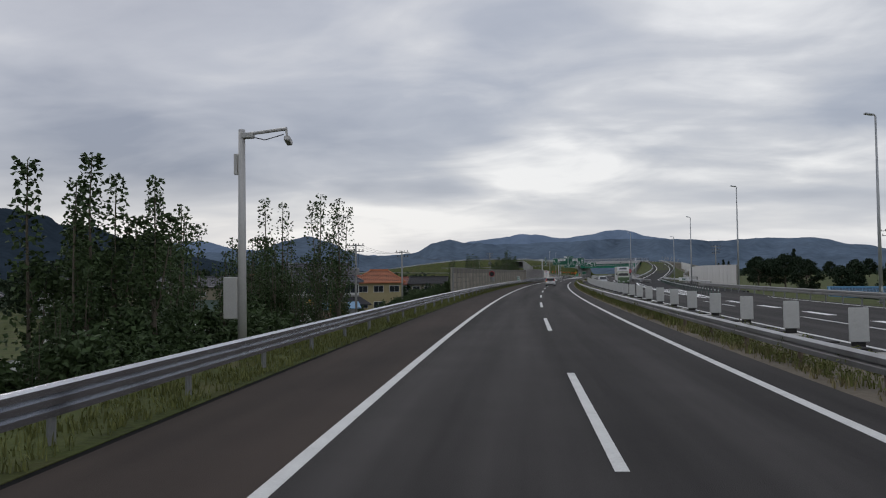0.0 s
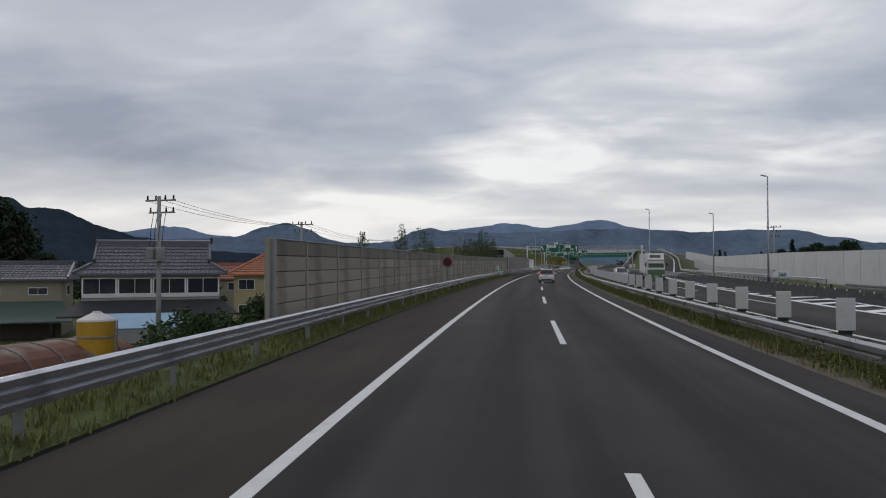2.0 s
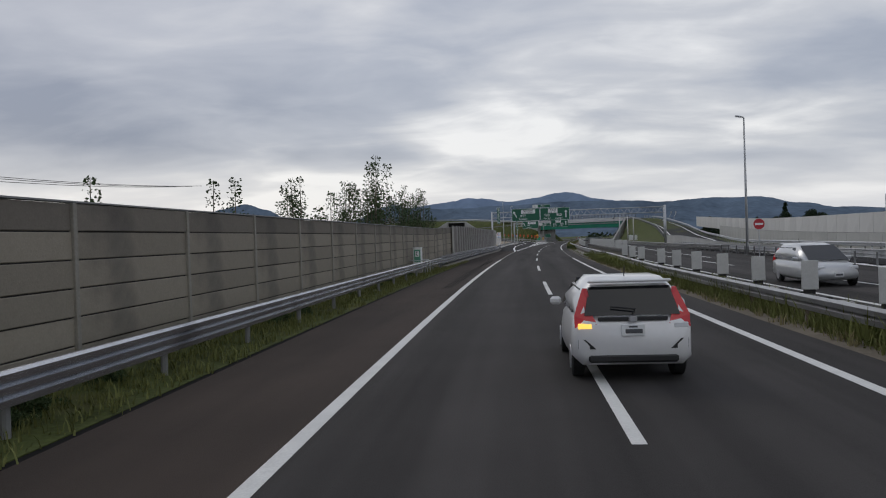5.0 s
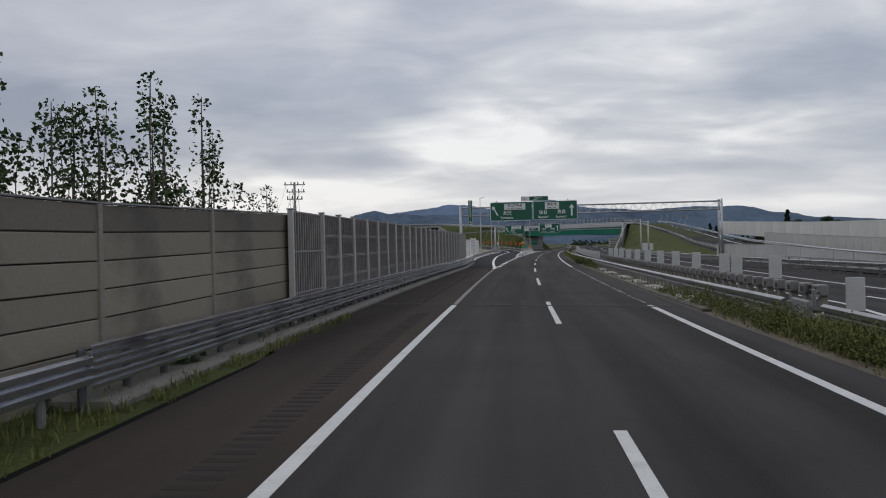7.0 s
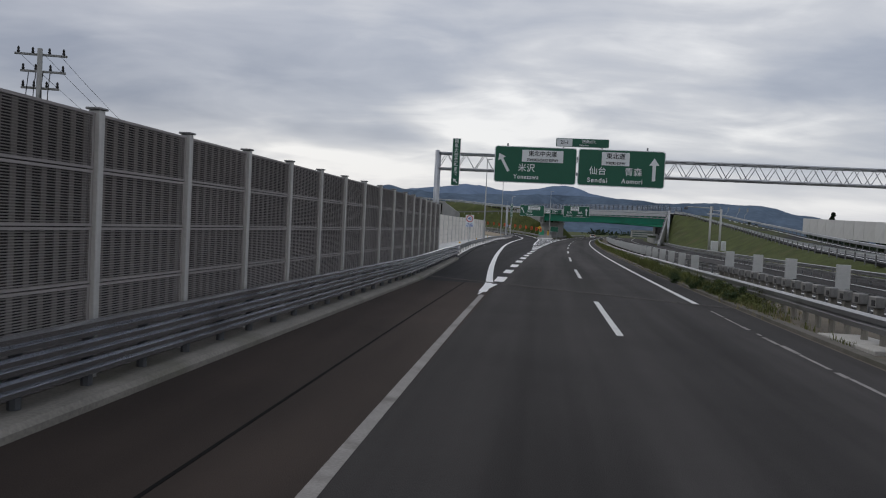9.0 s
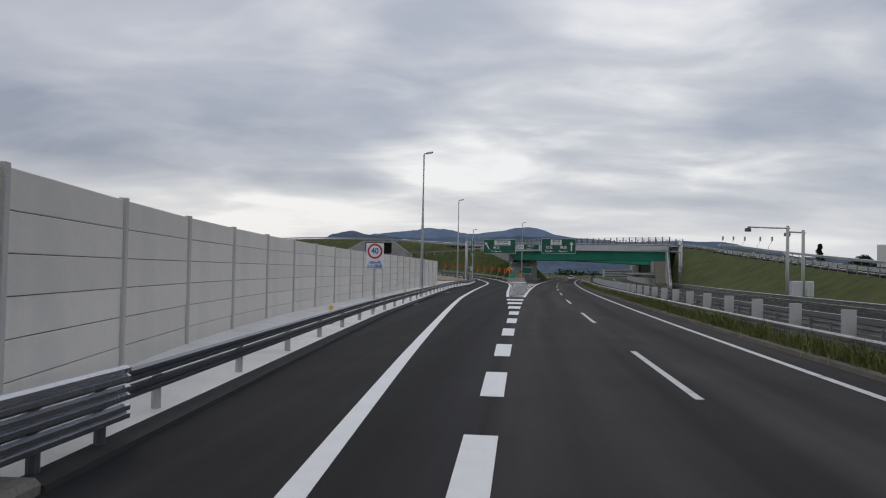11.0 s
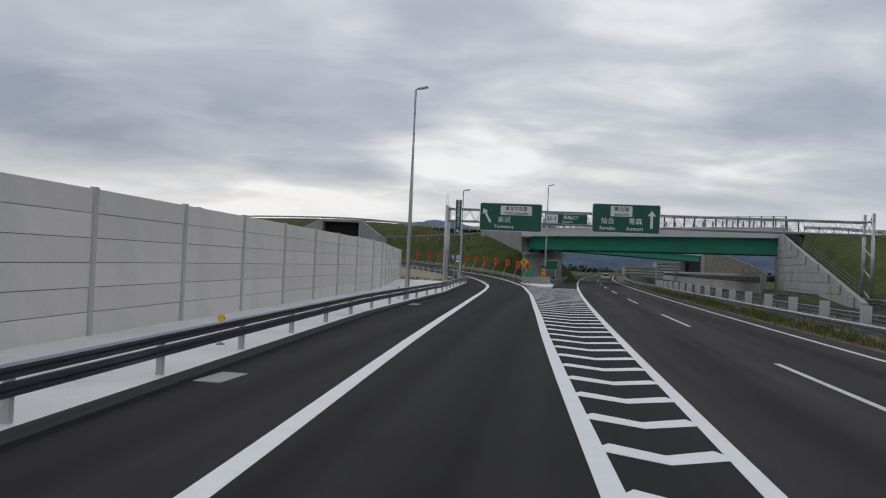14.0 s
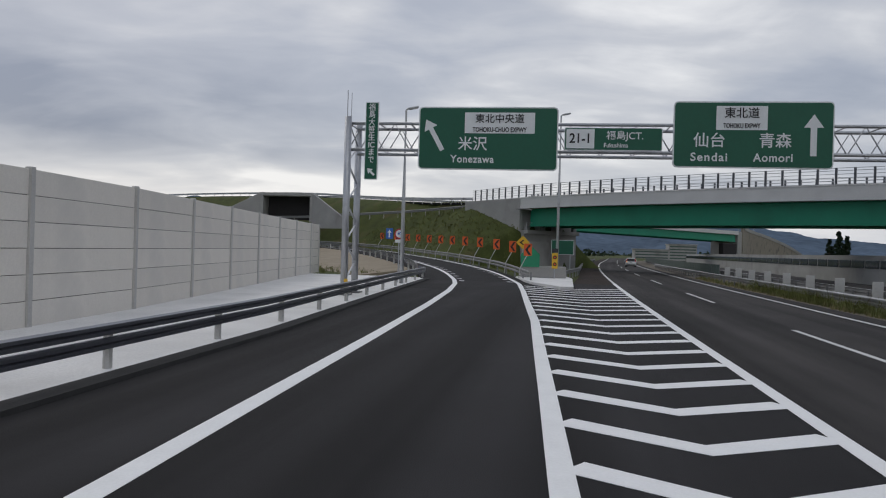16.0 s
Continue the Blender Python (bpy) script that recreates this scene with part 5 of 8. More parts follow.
# ---------------------------------------------------------------- bridge with green girders
BA, BB = Vector((60.0, 414.6, 0)), Vector((29.5, 439.2, 0))
b_yaw = math.degrees(math.atan2(BA.y - BB.y, BA.x - BB.x))
bridge = thing("road_bridge", "concrete deck bridge on bright green steel girders with a barred railing", "bridge")
span = BRIDGE[: min(range(len(BRIDGE)), key=lambda k: abs(BRIDGE[k][1] - 444.3)) + 1]
bridge.matrix_world = pose(0, 0, 0)
part("deck", Shape().sweep(BRIDGE, [(0.1, 8.4), (9.6, 8.4), (9.6, 8.7), (0.1, 8.7)]), FASCIA, bridge)
for off in (0.0, 9.6):
    part("fascia", Shape().sweep(BRIDGE, [(off, 7.55), (off + 0.28, 7.55), (off + 0.28, 8.9), (off, 8.9)]), FASCIA, bridge)
    part("kerb", Shape().sweep(BRIDGE, [(off - 0.06, 8.9), (off + 0.36, 8.9), (off + 0.36, 9.0), (off - 0.06, 9.0)]), CONC_PALE, bridge)
for off in (1.35, 4.0, 6.6, 8.6):
    gd = part("girder", Shape().sweep(span, [(off, 5.36), (off + 0.06, 5.36), (off + 0.06, 7.54), (off, 7.54)]), GIRDER, bridge)
    part("flange", Shape().sweep(span, [(off - 0.24, 5.3), (off + 0.3, 5.3), (off + 0.3, 5.36), (off - 0.24, 5.36)]), GIRDER, gd)
    for p, h in spaced(beside(span, off + 0.13), 4.2)[1:]:
        part("stiffener", Shape().box((0, 0, 6.42), (0.13, 0.03, 2.1)), GIRDER, gd).matrix_local = pose(p.x, p.y, 0, 0, 0, h)
rail_post = Shape().box((0, 0, 9.75), (0.14, 0.2, 1.55), b=0.015).mesh("rail_post", RAIL_DARK)
for off in (0.14, 9.74):
    for p, h in spaced(beside(BRIDGE, off), 1.55):
        part("rail_post", rail_post, None, bridge).matrix_local = pose(p.x, p.y, 0, 0, 0, h)
    for hz in (9.3, 9.62, 9.94, 10.26, 10.5):
        part("rail", Shape().sweep(beside(BRIDGE, off), [(-0.03, hz - 0.025), (0.03, hz - 0.025), (0.03, hz + 0.025), (-0.03, hz + 0.025)]), STEEL, bridge)
part("drain_pipe", Shape().tube([(29.2, 442.4, 7.3), (28.4, 443.4, 7.5), (26.9, 446.2, 7.6)], 0.09, 8), STEEL_DULL, bridge)
abut_l = thing("bridge_abutment", "grey concrete bridge abutment with a sloping wing wall", "abutment", (28.2, 444.0, 0), -55.2)
part("stem", Shape().box((-0.75, 5.0, 2.2), (1.4, 9.4, 5.2), b=0.03), CONC_GREY, abut_l)
part("back_wall", Shape().box((-1.1, 5.0, 6.5), (0.7, 9.8, 4.2), b=0.03), CONC_GREY, abut_l)
part("wing_wall", Shape().prism([(-12.5, 8.88), (-0.5, 8.88), (-0.5, 4.2), (-2.4, 4.2), (-12.5, 7.6)], -0.03, 0.4), CONC_GREY, abut_l)
part("bearing_shelf", Shape().box((-0.1, 5.0, 4.6), (1.5, 9.2, 0.5), b=0.03), CONC_GREY, abut_l)
for off in (0.7, 3.4, 6.1, 8.9):
    part("bearing", Shape().box((0.2, off, 5.06), (0.5, 0.5, 0.44), b=0.02), STEEL_DULL, abut_l)
for k in range(5):
    part("shelf_rail", Shape().tube([(0.6, 0.2 + k * 2.2, 4.85), (0.6, 0.2 + k * 2.2, 5.75)], 0.03, 6), STEEL, abut_l)
part("shelf_rail", Shape().tube([(0.6, 0.2, 5.75), (0.6, 9.0, 5.75)], 0.03, 6), STEEL, abut_l)
part("foot_wall", Shape().box((0.3, 1.6, 1.6), (2.6, 3.4, 3.4), b=0.04), CONC_GREY, abut_l)
abut_r = thing("bridge_abutment", "grey stepped concrete bridge abutment beside a fenced stairway", "abutment", (BA.x, BA.y, 0), b_yaw)
part("stem", Shape().box((0.75, 5.0, 2.4), (1.4, 9.4, 5.4), b=0.03), CONC_GREY, abut_r)
part("shelf_rail", Shape().tube([(-0.3, 0.2, 5.2), (-0.3, 0.2, 6.0), (-0.3, 8.8, 6.0), (-0.3, 8.8, 5.2)], 0.03, 6), STEEL, abut_r)
part("back_wall", Shape().box((1.1, 5.0, 6.9), (0.7, 9.8, 3.6), b=0.03), CONC_GREY, abut_r)
# a wall of blocks steps down beside the opposite carriageway, with a fence on its sloping top
wv, wu = Vector((60.2, 414.4, 0)), Vector((47.3, 370.0, 0))
wlen = (wu - wv).length
wing = thing("retaining_wall", "grey concrete block wall that steps down beside a fenced bank", "wall", tuple(wv), math.degrees(math.atan2(wu.y - wv.y, wu.x - wv.x)))
part("core", Shape().prism([(0, -0.5), (wlen, -0.5), (wlen, 0.5), (3.0, 8.0), (0, 8.4)], 0.05, 0.5), CONC_GREY, wing)
foot = smooth_path([(47.0, 368.5, -1.0), (52, 386, -0.2), (60.0, 413.5, 0.0)], 4.0)
setting("bank_foot", Shape().sweep(foot, [(-2.4, -0.3), (-1.2, 0.35), (-0.1, 0.75), (-0.1, -0.5), (-2.4, -0.5)]), GRASS, "low grassy bank along the foot of the block wall", "ground")
for c in range(23):
    for r in range(9):
        x0 = 0.1 + 2.0 * c + (1.0 if r % 2 else 0.0)
        top_here = 8.3 - max(0.0, x0 + 1.9 - 3.0) * 7.5 / (wlen - 3)
        if r * 0.95 + 0.9 < top_here and x0 + 1.95 < wlen:
            ob = part("block", Shape().box((x0 + 0.98, 0.0, r * 0.95 + 0.45), (1.93, 0.16, 0.91), b=0.02), CONC_GREY, wing)
for k in range(24):
    xx = 1.0 + k * (wlen - 2) / 23
    zz = 8.3 - max(0.0, xx - 3) * 7.5 / (wlen - 3)
    part("fence_post", Shape().box((xx, 0.3, zz + 0.5), (0.06, 0.06, 1.1)), RAIL_DARK, wing)
for h in (1.0, 0.65, 0.3):
    part("fence_rail", Shape().tube([(1.0, 0.3, 8.3 + h), (3.0, 0.3, 8.3 + h), (wlen - 1, 0.3, 0.9 + h)], 0.025, 6), RAIL_DARK, wing)

# the second bridge behind it, lower on its far pier
b2_yaw = 28.2
bridge2 = thing("road_bridge", "second bridge with a green girder resting on a concrete pier", "bridge", (30, 501.5, 0), b2_yaw)
L2 = 69.0
part("deck", Shape().prism([(0, 9.0), (L2, 7.7), (L2, 8.6), (0, 9.9)], 0, 9), FASCIA, bridge2)
for yy in (0.6, 4, 8):
    part("girder", Shape().prism([(0, 7.3), (L2 - 0.4, 5.9), (L2 - 0.4, 7.7), (0, 9.0)], yy, yy + 0.1), GIRDER, bridge2)
pier = part("pier", Shape().box((L2 + 0.9, 4.5, 3.9), (1.8, 8.6, 9.2), b=0.04), CONC_GREY, bridge2)
part("bearing_box", Shape().box((L2 - 2.6, 1.0, 3.9), (4.6, 1.4, 3.2), b=0.04), NEAR_BLACK, bridge2)
for k in range(20):
    part("rail_post", Shape().box((L2 * k / 19, 0.1, 10.25 - 1.3 * k / 19), (0.1, 0.1, 0.9)), STEEL_DULL, bridge2)
part("rail", Shape().tube([(0, 0.1, 10.7), (L2, 0.1, 9.4)], 0.05, 6), STEEL_DULL, bridge2)
ramp_wall = smooth_path([(92, 535, 9.4), (104, 562, 9.4), (120, 585, 8.0), (134, 602, 5.6), (146, 618, 3.0)], 2.5)
setting("wall_ramp", Shape().sweep(ramp_wall, [(-0.3, -11), (0.3, -11), (0.3, 0), (-0.3, 0)]), CONC, "curved concrete retaining wall of the far ramp", "wall")
setting("wall_ramp_coping", Shape().sweep(ramp_wall, [(-0.45, 0.004), (0.45, 0.004), (0.45, 0.9), (-0.45, 0.9)]), SLAB_PALE, "grey coping on the far ramp wall", "coping")
for x, y, z in ((72.1, 412.5, 10.5), (72.9, 408.6, 10.3), (73.7, 404.6, 10.1), (74.8, 399.6, 9.85), (75.6, 396.0, 9.7)):
    bm2 = thing("ramp_marker", "small grey board on a bent post beside the slip road", "marker", (x, y, z - 2.0), 14, "marker boards beside the slip road")
    part("board", Shape().box((0, 0, 2.0), (0.42, 0.05, 0.85), b=0.02), SIGN_BACK, bm2)
    part("post", Shape().tube([(-0.75, 0.05, -2.5), (-0.75, 0.05, 0.5), (-0.1, 0.05, 1.35), (0, 0.05, 2.3)], 0.04, 6), STEEL_PALE, bm2)
rc0 = None
for k, (p, a) in enumerate(spaced(ramp_wall[5:], 7.0)[:5]):
    if rc0 is None:
        rc0 = thing("ramp_marker", "small board on a bent post above the far ramp", "marker", (p.x, p.y, p.z + 0.9), 0, "marker boards on the far ramp")
        part("board", Shape().box((0, 0, 1.9), (0.6, 0.06, 0.9), b=0.02), SIGN_BACK, rc0)
        part("post", Shape().tube([(-0.5, 0, -0.1), (-0.4, 0, 0.7), (0, 0.05, 1.4), (0, 0.05, 2.2)], 0.05, 6), STEEL_PALE, rc0)
    else:
        copy_thing(rc0, pose(p.x, p.y, p.z + 0.9))
low_wall = run([(330, 20.6), (600, 21.5)], 416, 590)
low_top = Shape().sweep(low_wall, [(-0.15, -0.3), (0.15, -0.3), (0.15, 2.65), (-0.15, 2.65)])
lw_ob = setting("wall_low", low_top, CONC_GREY, "long grey concrete wall with dark panes beside the opposite carriageway", "wall")
pane_me = Shape().box((0, 0, 0), (0.1, 3.3, 0.75), b=0.01).mesh("pane", WINDOW)
for p, a in spaced(low_wall, 3.7):
    part("pane", pane_me, None, lw_ob).matrix_local = pose(p.x, p.y, 1.8, 0, 0, a) @ pose(-0.16, 1.8, 0)

# culvert in the embankment
cul = thing("box_culvert", "concrete box culvert mouth with sloping wing walls in the embankment", "culvert", (-8.8, 476.0, 6.3), -5)
part("slab", Shape().box((0, 0, 4.25), (9.4, 3.0, 0.55), b=0.03), CONC_GREY, cul)
part("side_wall", Shape().box((-4.35, 0, 1.9), (0.6, 3.0, 4.4), b=0.03), CONC_GREY, cul)
part("side_wall", Shape().box((4.35, 0, 1.9), (0.6, 3.0, 4.4), b=0.03), CONC_GREY, cul)
# flat near-black sheet stands for the shade deep in the culvert
part("inside", Shape().box((0, 1.42, 2.0), (8.2, 0.1, 4.0)), NEAR_BLACK, cul)
for sx in (-1, 1):
    wing = part("wing_wall", Shape().prism([(0, 4.5), (sx * 7.4, 0.4), (sx * 7.4, -1.4), (0, -1.4)], -0.2, 0.2), CONC_GREY, cul)
    wing.matrix_local = pose(sx * 4.6, -1.3, 0, 0, 0, -sx * 32)


# ---------------------------------------------------------------- lamps, poles and small signs
def street_lamp(x, y, top, side, base=0.0, rz=0.0):
    """A tall tapered pole; its head reaches out to +x (side 1) or -x."""
    g = thing("street_lamp", "tall slim grey street lamp with a short arm", "street lamp", (x, y, base), rz, "street lamps along the expressway")
    h = top - base
    part("pole", Shape().tube([(0, 0, -0.3), (0, 0, h * 0.5), (0, 0, h - 0.12), (side * 0.05, 0, h - 0.03), (side * 0.2, 0, h + 0.01)], [0.13, 0.10, 0.065, 0.055, 0.045], 10), LAMP_POLE, g, smooth=True)
    part("base_plate", Shape().box((0, 0, 0.03), (0.42, 0.42, 0.05), b=0.01), STEEL_DULL, g)
    part("hatch", Shape().box((0, -0.125, 0.9), (0.12, 0.03, 0.4), b=0.01), LAMP_POLE, g)
    head = part("head", Shape().box((side * 0.42, 0, h + 0.05), (0.62, 0.28, 0.11), b=0.035, ry=-side * 0.2), LAMP_POLE, g)
    part("glass", Shape().box((side * 0.45, 0, h - 0.005), (0.42, 0.2, 0.03), b=0.01, ry=-side * 0.2), LENS, head)
    return g


for x, y, top, side in ((25.3, 48, 12.7, -1), (27.4, 91, 12.8, -1), (29.4, 128.6, 11.8, -1), (25.7, 180.5, 11.9, -1), (33.6, 167.5, 10.2, -1), (8.8, 309.5, 11.65, 1), (12.65, 354.5, 12.2, 1), (16.3, 391.4, 10.1, 1), (27.2, 405.2, 12.55, 1)):
    gz = float(ground_height(np.array([x]), np.array([y]))[0]) + 0.1
    street_lamp(x, y, top, side, gz)

cctv = thing("camera_pole", "pale steel pole with a surveillance camera and grey cabinet", "camera pole", (-6.25, 15.1, -0.2))
part("pole", Shape().tube([(0, 0, -0.2), (0, 0, 3), (0, 0, 6.6)], [0.13, 0.115, 0.095], 12), STEEL_PALE, cctv, smooth=True)
part("arm", Shape().tube([(0, 0, 6.45), (1.35, 0, 6.58)], 0.05, 8), STEEL_PALE, cctv)
part("bracket", Shape().box((0.18, 0, 6.42), (0.36, 0.2, 0.16), b=0.02), STEEL_PALE, cctv)
part("cable", Shape().tube([(0.3, 0.0, 6.38), (0.7, 0, 6.28), (1.25, 0, 6.42)], 0.015, 5), CABLE, cctv)
part("camera_housing", Shape().box((1.42, -0.1, 6.22), (0.16, 0.34, 0.15), b=0.02, rx=-0.35), STEEL_PALE, cctv)
part("drop", Shape().tube([(1.33, 0, 6.56), (1.36, -0.02, 6.28)], 0.035, 6), STEEL_PALE, cctv)
part("cabinet", Shape().box((-0.32, 0.05, 1.75), (0.42, 0.3, 1.2), b=0.02), STEEL_PALE, cctv)
part("box", Shape().box((-0.17, 0, 5.6), (0.1, 0.14, 0.6), b=0.01), STEEL_PALE, cctv)


for x, y, h, arm, cab in ((42.55, 318.6, 6.85, 3.6, 1.0), (44.2, 319.0, 6.5, 1.4, 0.62)):
    c2 = thing("camera_pole", "grey steel pole with a long camera arm and a pale cabinet", "camera pole", (x, y, 0.15), 0, "camera poles below the slip road")
    part("pole", Shape().tube([(0, 0, -0.4), (0, 0, 3), (0, 0, h)], [0.17, 0.155, 0.14], 12), STEEL_PALE, c2, smooth=True)
    part("arm", Shape().tube([(0.2, 0, h - 0.25), (-arm, 0, h - 0.2)], 0.07, 8), STEEL_PALE, c2)
    hd = part("camera_housing", Shape().box((-arm - 0.1, 0, h - 0.45), (0.5, 0.4, 0.34), b=0.06), RAIL_DARK, c2)
    part("bracket", Shape().box((-arm, 0, h - 0.22), (0.22, 0.2, 0.16), b=0.02), STEEL_DULL, hd)
    cb2 = part("cabinet", Shape().box((0.16 + cab / 2 + 0.1, -0.1, 1.0), (cab, 0.5, 1.45), b=0.03), SIGN_WHITE, c2)
    part("cabinet_door", Shape().box((0.16 + cab / 2 + 0.1, -0.36, 1.0), (cab - 0.14, 0.02, 1.25), b=0.008), FASCIA, cb2)


def disc(parent, x, y, z, r, material, thick=0.03, name="disc", n=28):
    o = [(r * math.cos(2 * math.pi * k / n), r * math.sin(2 * math.pi * k / n)) for k in range(n)]
    ob = part(name, Shape().prism(o, 0, thick), material, parent)
    ob.location = (x, y, z)
    return ob


red = thing("round_sign", "unlit round black sign with a red ring on a post", "road sign", (-4.05, 103.6, 0), heading(103))
disc(red, 0, -0.1, 2.25, 0.41, SIGN_RED, 0.1, "ring")
disc(red, 0, -0.115, 2.25, 0.325, SIGN_BLACK, 0.01, "face")
part("post", Shape().tube([(0, 0.05, -0.3), (0, 0.05, 2.2)], 0.045, 8), STEEL_DULL, red)
part("box", Shape().box((-0.02, 0.02, 1.5), (0.22, 0.2, 0.62), b=0.015), STEEL_DULL, red)
part("box", Shape().box((0.25, 0.1, 1.48), (0.2, 0.2, 0.6), b=0.015), SIGN_BACK, red)
part("bracket", Shape().tube([(-0.25, 0.05, 0.75), (0.05, 0.05, 0.55), (0.2, 0.05, 0.75)], 0.03, 6), STEEL_DULL, red)

tel = thing("emergency_phone", "white emergency telephone box with a green handset panel behind a handrail", "telephone", at(-7.95, 163.75, 0.15), heading(163))
part("housing", Shape().box((0, 0, 0.85), (0.56, 0.42, 1.35), b=0.04), SIGN_WHITE, tel)
pn = part("panel", Shape().box((0, -0.215, 1.02), (0.42, 0.02, 0.8), b=0.008), mat("phone_green", (0.10, 0.30, 0.20), 0.5, var=0.1, bump=0.02), tel)
part("handset_mark", Shape().box((0, -0.23, 1.15), (0.26, 0.012, 0.36), b=0.004), SIGN_WHITE, pn)
hs = Shape().tube([(-0.05, -0.24, 1.27), (-0.06, -0.24, 1.15), (-0.03, -0.24, 1.04)], 0.02, 6).box((-0.03, -0.24, 1.27), (0.07, 0.02, 0.05)).box((0.0, -0.24, 1.04), (0.07, 0.02, 0.05))
part("handset", hs, SIGN_BLACK, pn)
part("cap", Shape().box((0, 0, 1.55), (0.6, 0.46, 0.05), b=0.02), SIGN_WHITE, tel)
part("plinth", Shape().box((0, 0, 0.0), (0.6, 0.5, 0.36), b=0.02), CONC_GREY, tel)
for y0 in (-0.55, 0.75):
    part("handrail", Shape().tube([(-0.75, y0, -0.1), (-0.75, y0, 0.62), (-0.66, y0, 0.72), (0.62, y0, 0.72), (0.7, y0, 0.62), (0.7, y0, -0.1)], 0.03, 8), STEEL, tel)

s40 = thing("speed_sign", "white board with a red-ringed 40 speed limit on a steel post", "road sign", (6.95, 288, 0), heading(288))
bd = part("board", Shape().prism(rounded(0.92, 1.32, 0.03), 0.0, 0.03), SIGN_WHITE, s40)
bd.location = (0, -0.06, 2.88)
disc(bd, 0, -0.012, 0.24, 0.39, SIGN_RED, 0.01, "ring")
disc(bd, 0, -0.018, 0.24, 0.30, SIGN_WHITE, 0.008, "face")
letters("40", 0.42, SIGN_BLUE, bd, 0, -0.022, 0.245, squeeze=0.9)
letters("100m先", 0.21, SIGN_BLUE, bd, 0, -0.008, -0.35)
letters("出口速度", 0.20, SIGN_BLUE, bd, 0, -0.008, -0.56)
part("post", Shape().tube([(0, 0, -0.2), (0, 0, 3.4)], 0.04, 8), STEEL, s40)

r40 = thing("speed_sign", "round 40 speed limit beside a blue arrow plate", "road sign", (15.9, 392.2, 0.05), -8)
disc(r40, 0.18, -0.05, 2.85, 0.30, SIGN_RED, 0.02, "ring")
disc(r40, 0.18, -0.058, 2.85, 0.225, SIGN_WHITE, 0.008, "face")
letters("40", 0.26, SIGN_BLUE, r40, 0.18, -0.07, 2.85, squeeze=0.9)
part("plate", Shape().box((-0.42, -0.05, 2.85), (0.42, 0.03, 0.62), b=0.008), SIGN_BLUE, r40)
arrow(r40, -0.42, 2.85, 0.46, 0, 0.08).location = (-0.42, -0.05, 2.85)
part("post", Shape().tube([(0.15, 0, -0.2), (0.15, 0, 3.1)], 0.035, 8), STEEL, r40)
part("plate", Shape().box((0.18, -0.05, 2.42), (0.5, 0.03, 0.18), b=0.006), SIGN_WHITE, r40)

km = thing("kilometre_board", "white kilometre board on the outer guardrail", "road sign", at(20.7, 111, 0), heading(111))
kb = part("board", Shape().box((0, 0, 1.12), (1.5, 0.03, 0.5), b=0.01), SIGN_WHITE, km)
letters("260", 0.46, SIGN_GREEN, kb, 0, -0.03, 1.12)
for x in (-0.5, 0.5):
    part("post", Shape().tube([(x, 0.05, -0.2), (x, 0.05, 1.2)], 0.03, 8), STEEL_DULL, km)

noentry = thing("no_entry_sign", "round red no-entry sign with a white bar on a post", "road sign", (24.7, 175, 0.0), heading(175))
disc(noentry, 0, -0.05, 2.6, 0.42, SIGN_RED, 0.03, "face")
part("bar", Shape().box((0, -0.06, 2.6), (0.6, 0.014, 0.15), b=0.004), SIGN_WHITE, noentry)
part("post", Shape().tube([(0, 0, -0.3), (0, 0, 2.9)], 0.04, 8), STEEL, noentry)

de0 = None
for y in (277.1, 302.1, 327.5, 352.5, 377):
    p = at(level(EXIT_EDGE, y) - 1.35, y, 0.05)
    if de0 is None:
        de0 = thing("delineator", "small round orange reflector on a short white post", "delineator", p, 0, "delineators beside the exit lane")
        part("post", Shape().tube([(0, 0, 0), (0, 0, 0.55)], 0.03, 8), SIGN_WHITE, de0)
        disc(de0, 0, -0.02, 0.62, 0.085, YELLOW, 0.05, "reflector", 16)
        part("foot", Shape().lathe([(0.1, 0), (0.1, 0.02), (0.04, 0.05)], 12), STEEL_DULL, de0)
    else:
        copy_thing(de0, pose(*p, 0, 0, heading(y)))

fp0 = None
for k in range(52):
    y = 60 + 2.2 * k
    p = at(level(HATCH_R, y) + 0.75, y, 0)
    if fp0 is None:
        fp0 = thing("flexible_post", "thin dark green flexible lane post with a pale band", "lane post", p, 0, "lane posts along the merging lane")
        part("post", Shape().tube([(0, 0, 0), (0, 0, 0.72)], 0.035, 8), ROOF_GREEN, fp0)
        part("band", Shape().lathe([(0.038, 0.5), (0.04, 0.56), (0.038, 0.62)], 8), SIGN_WHITE, fp0)
        part("foot", Shape().lathe([(0.1, 0), (0.09, 0.03), (0.04, 0.05)], 10), SLAB, fp0)
    else:
        copy_thing(fp0, pose(*p))

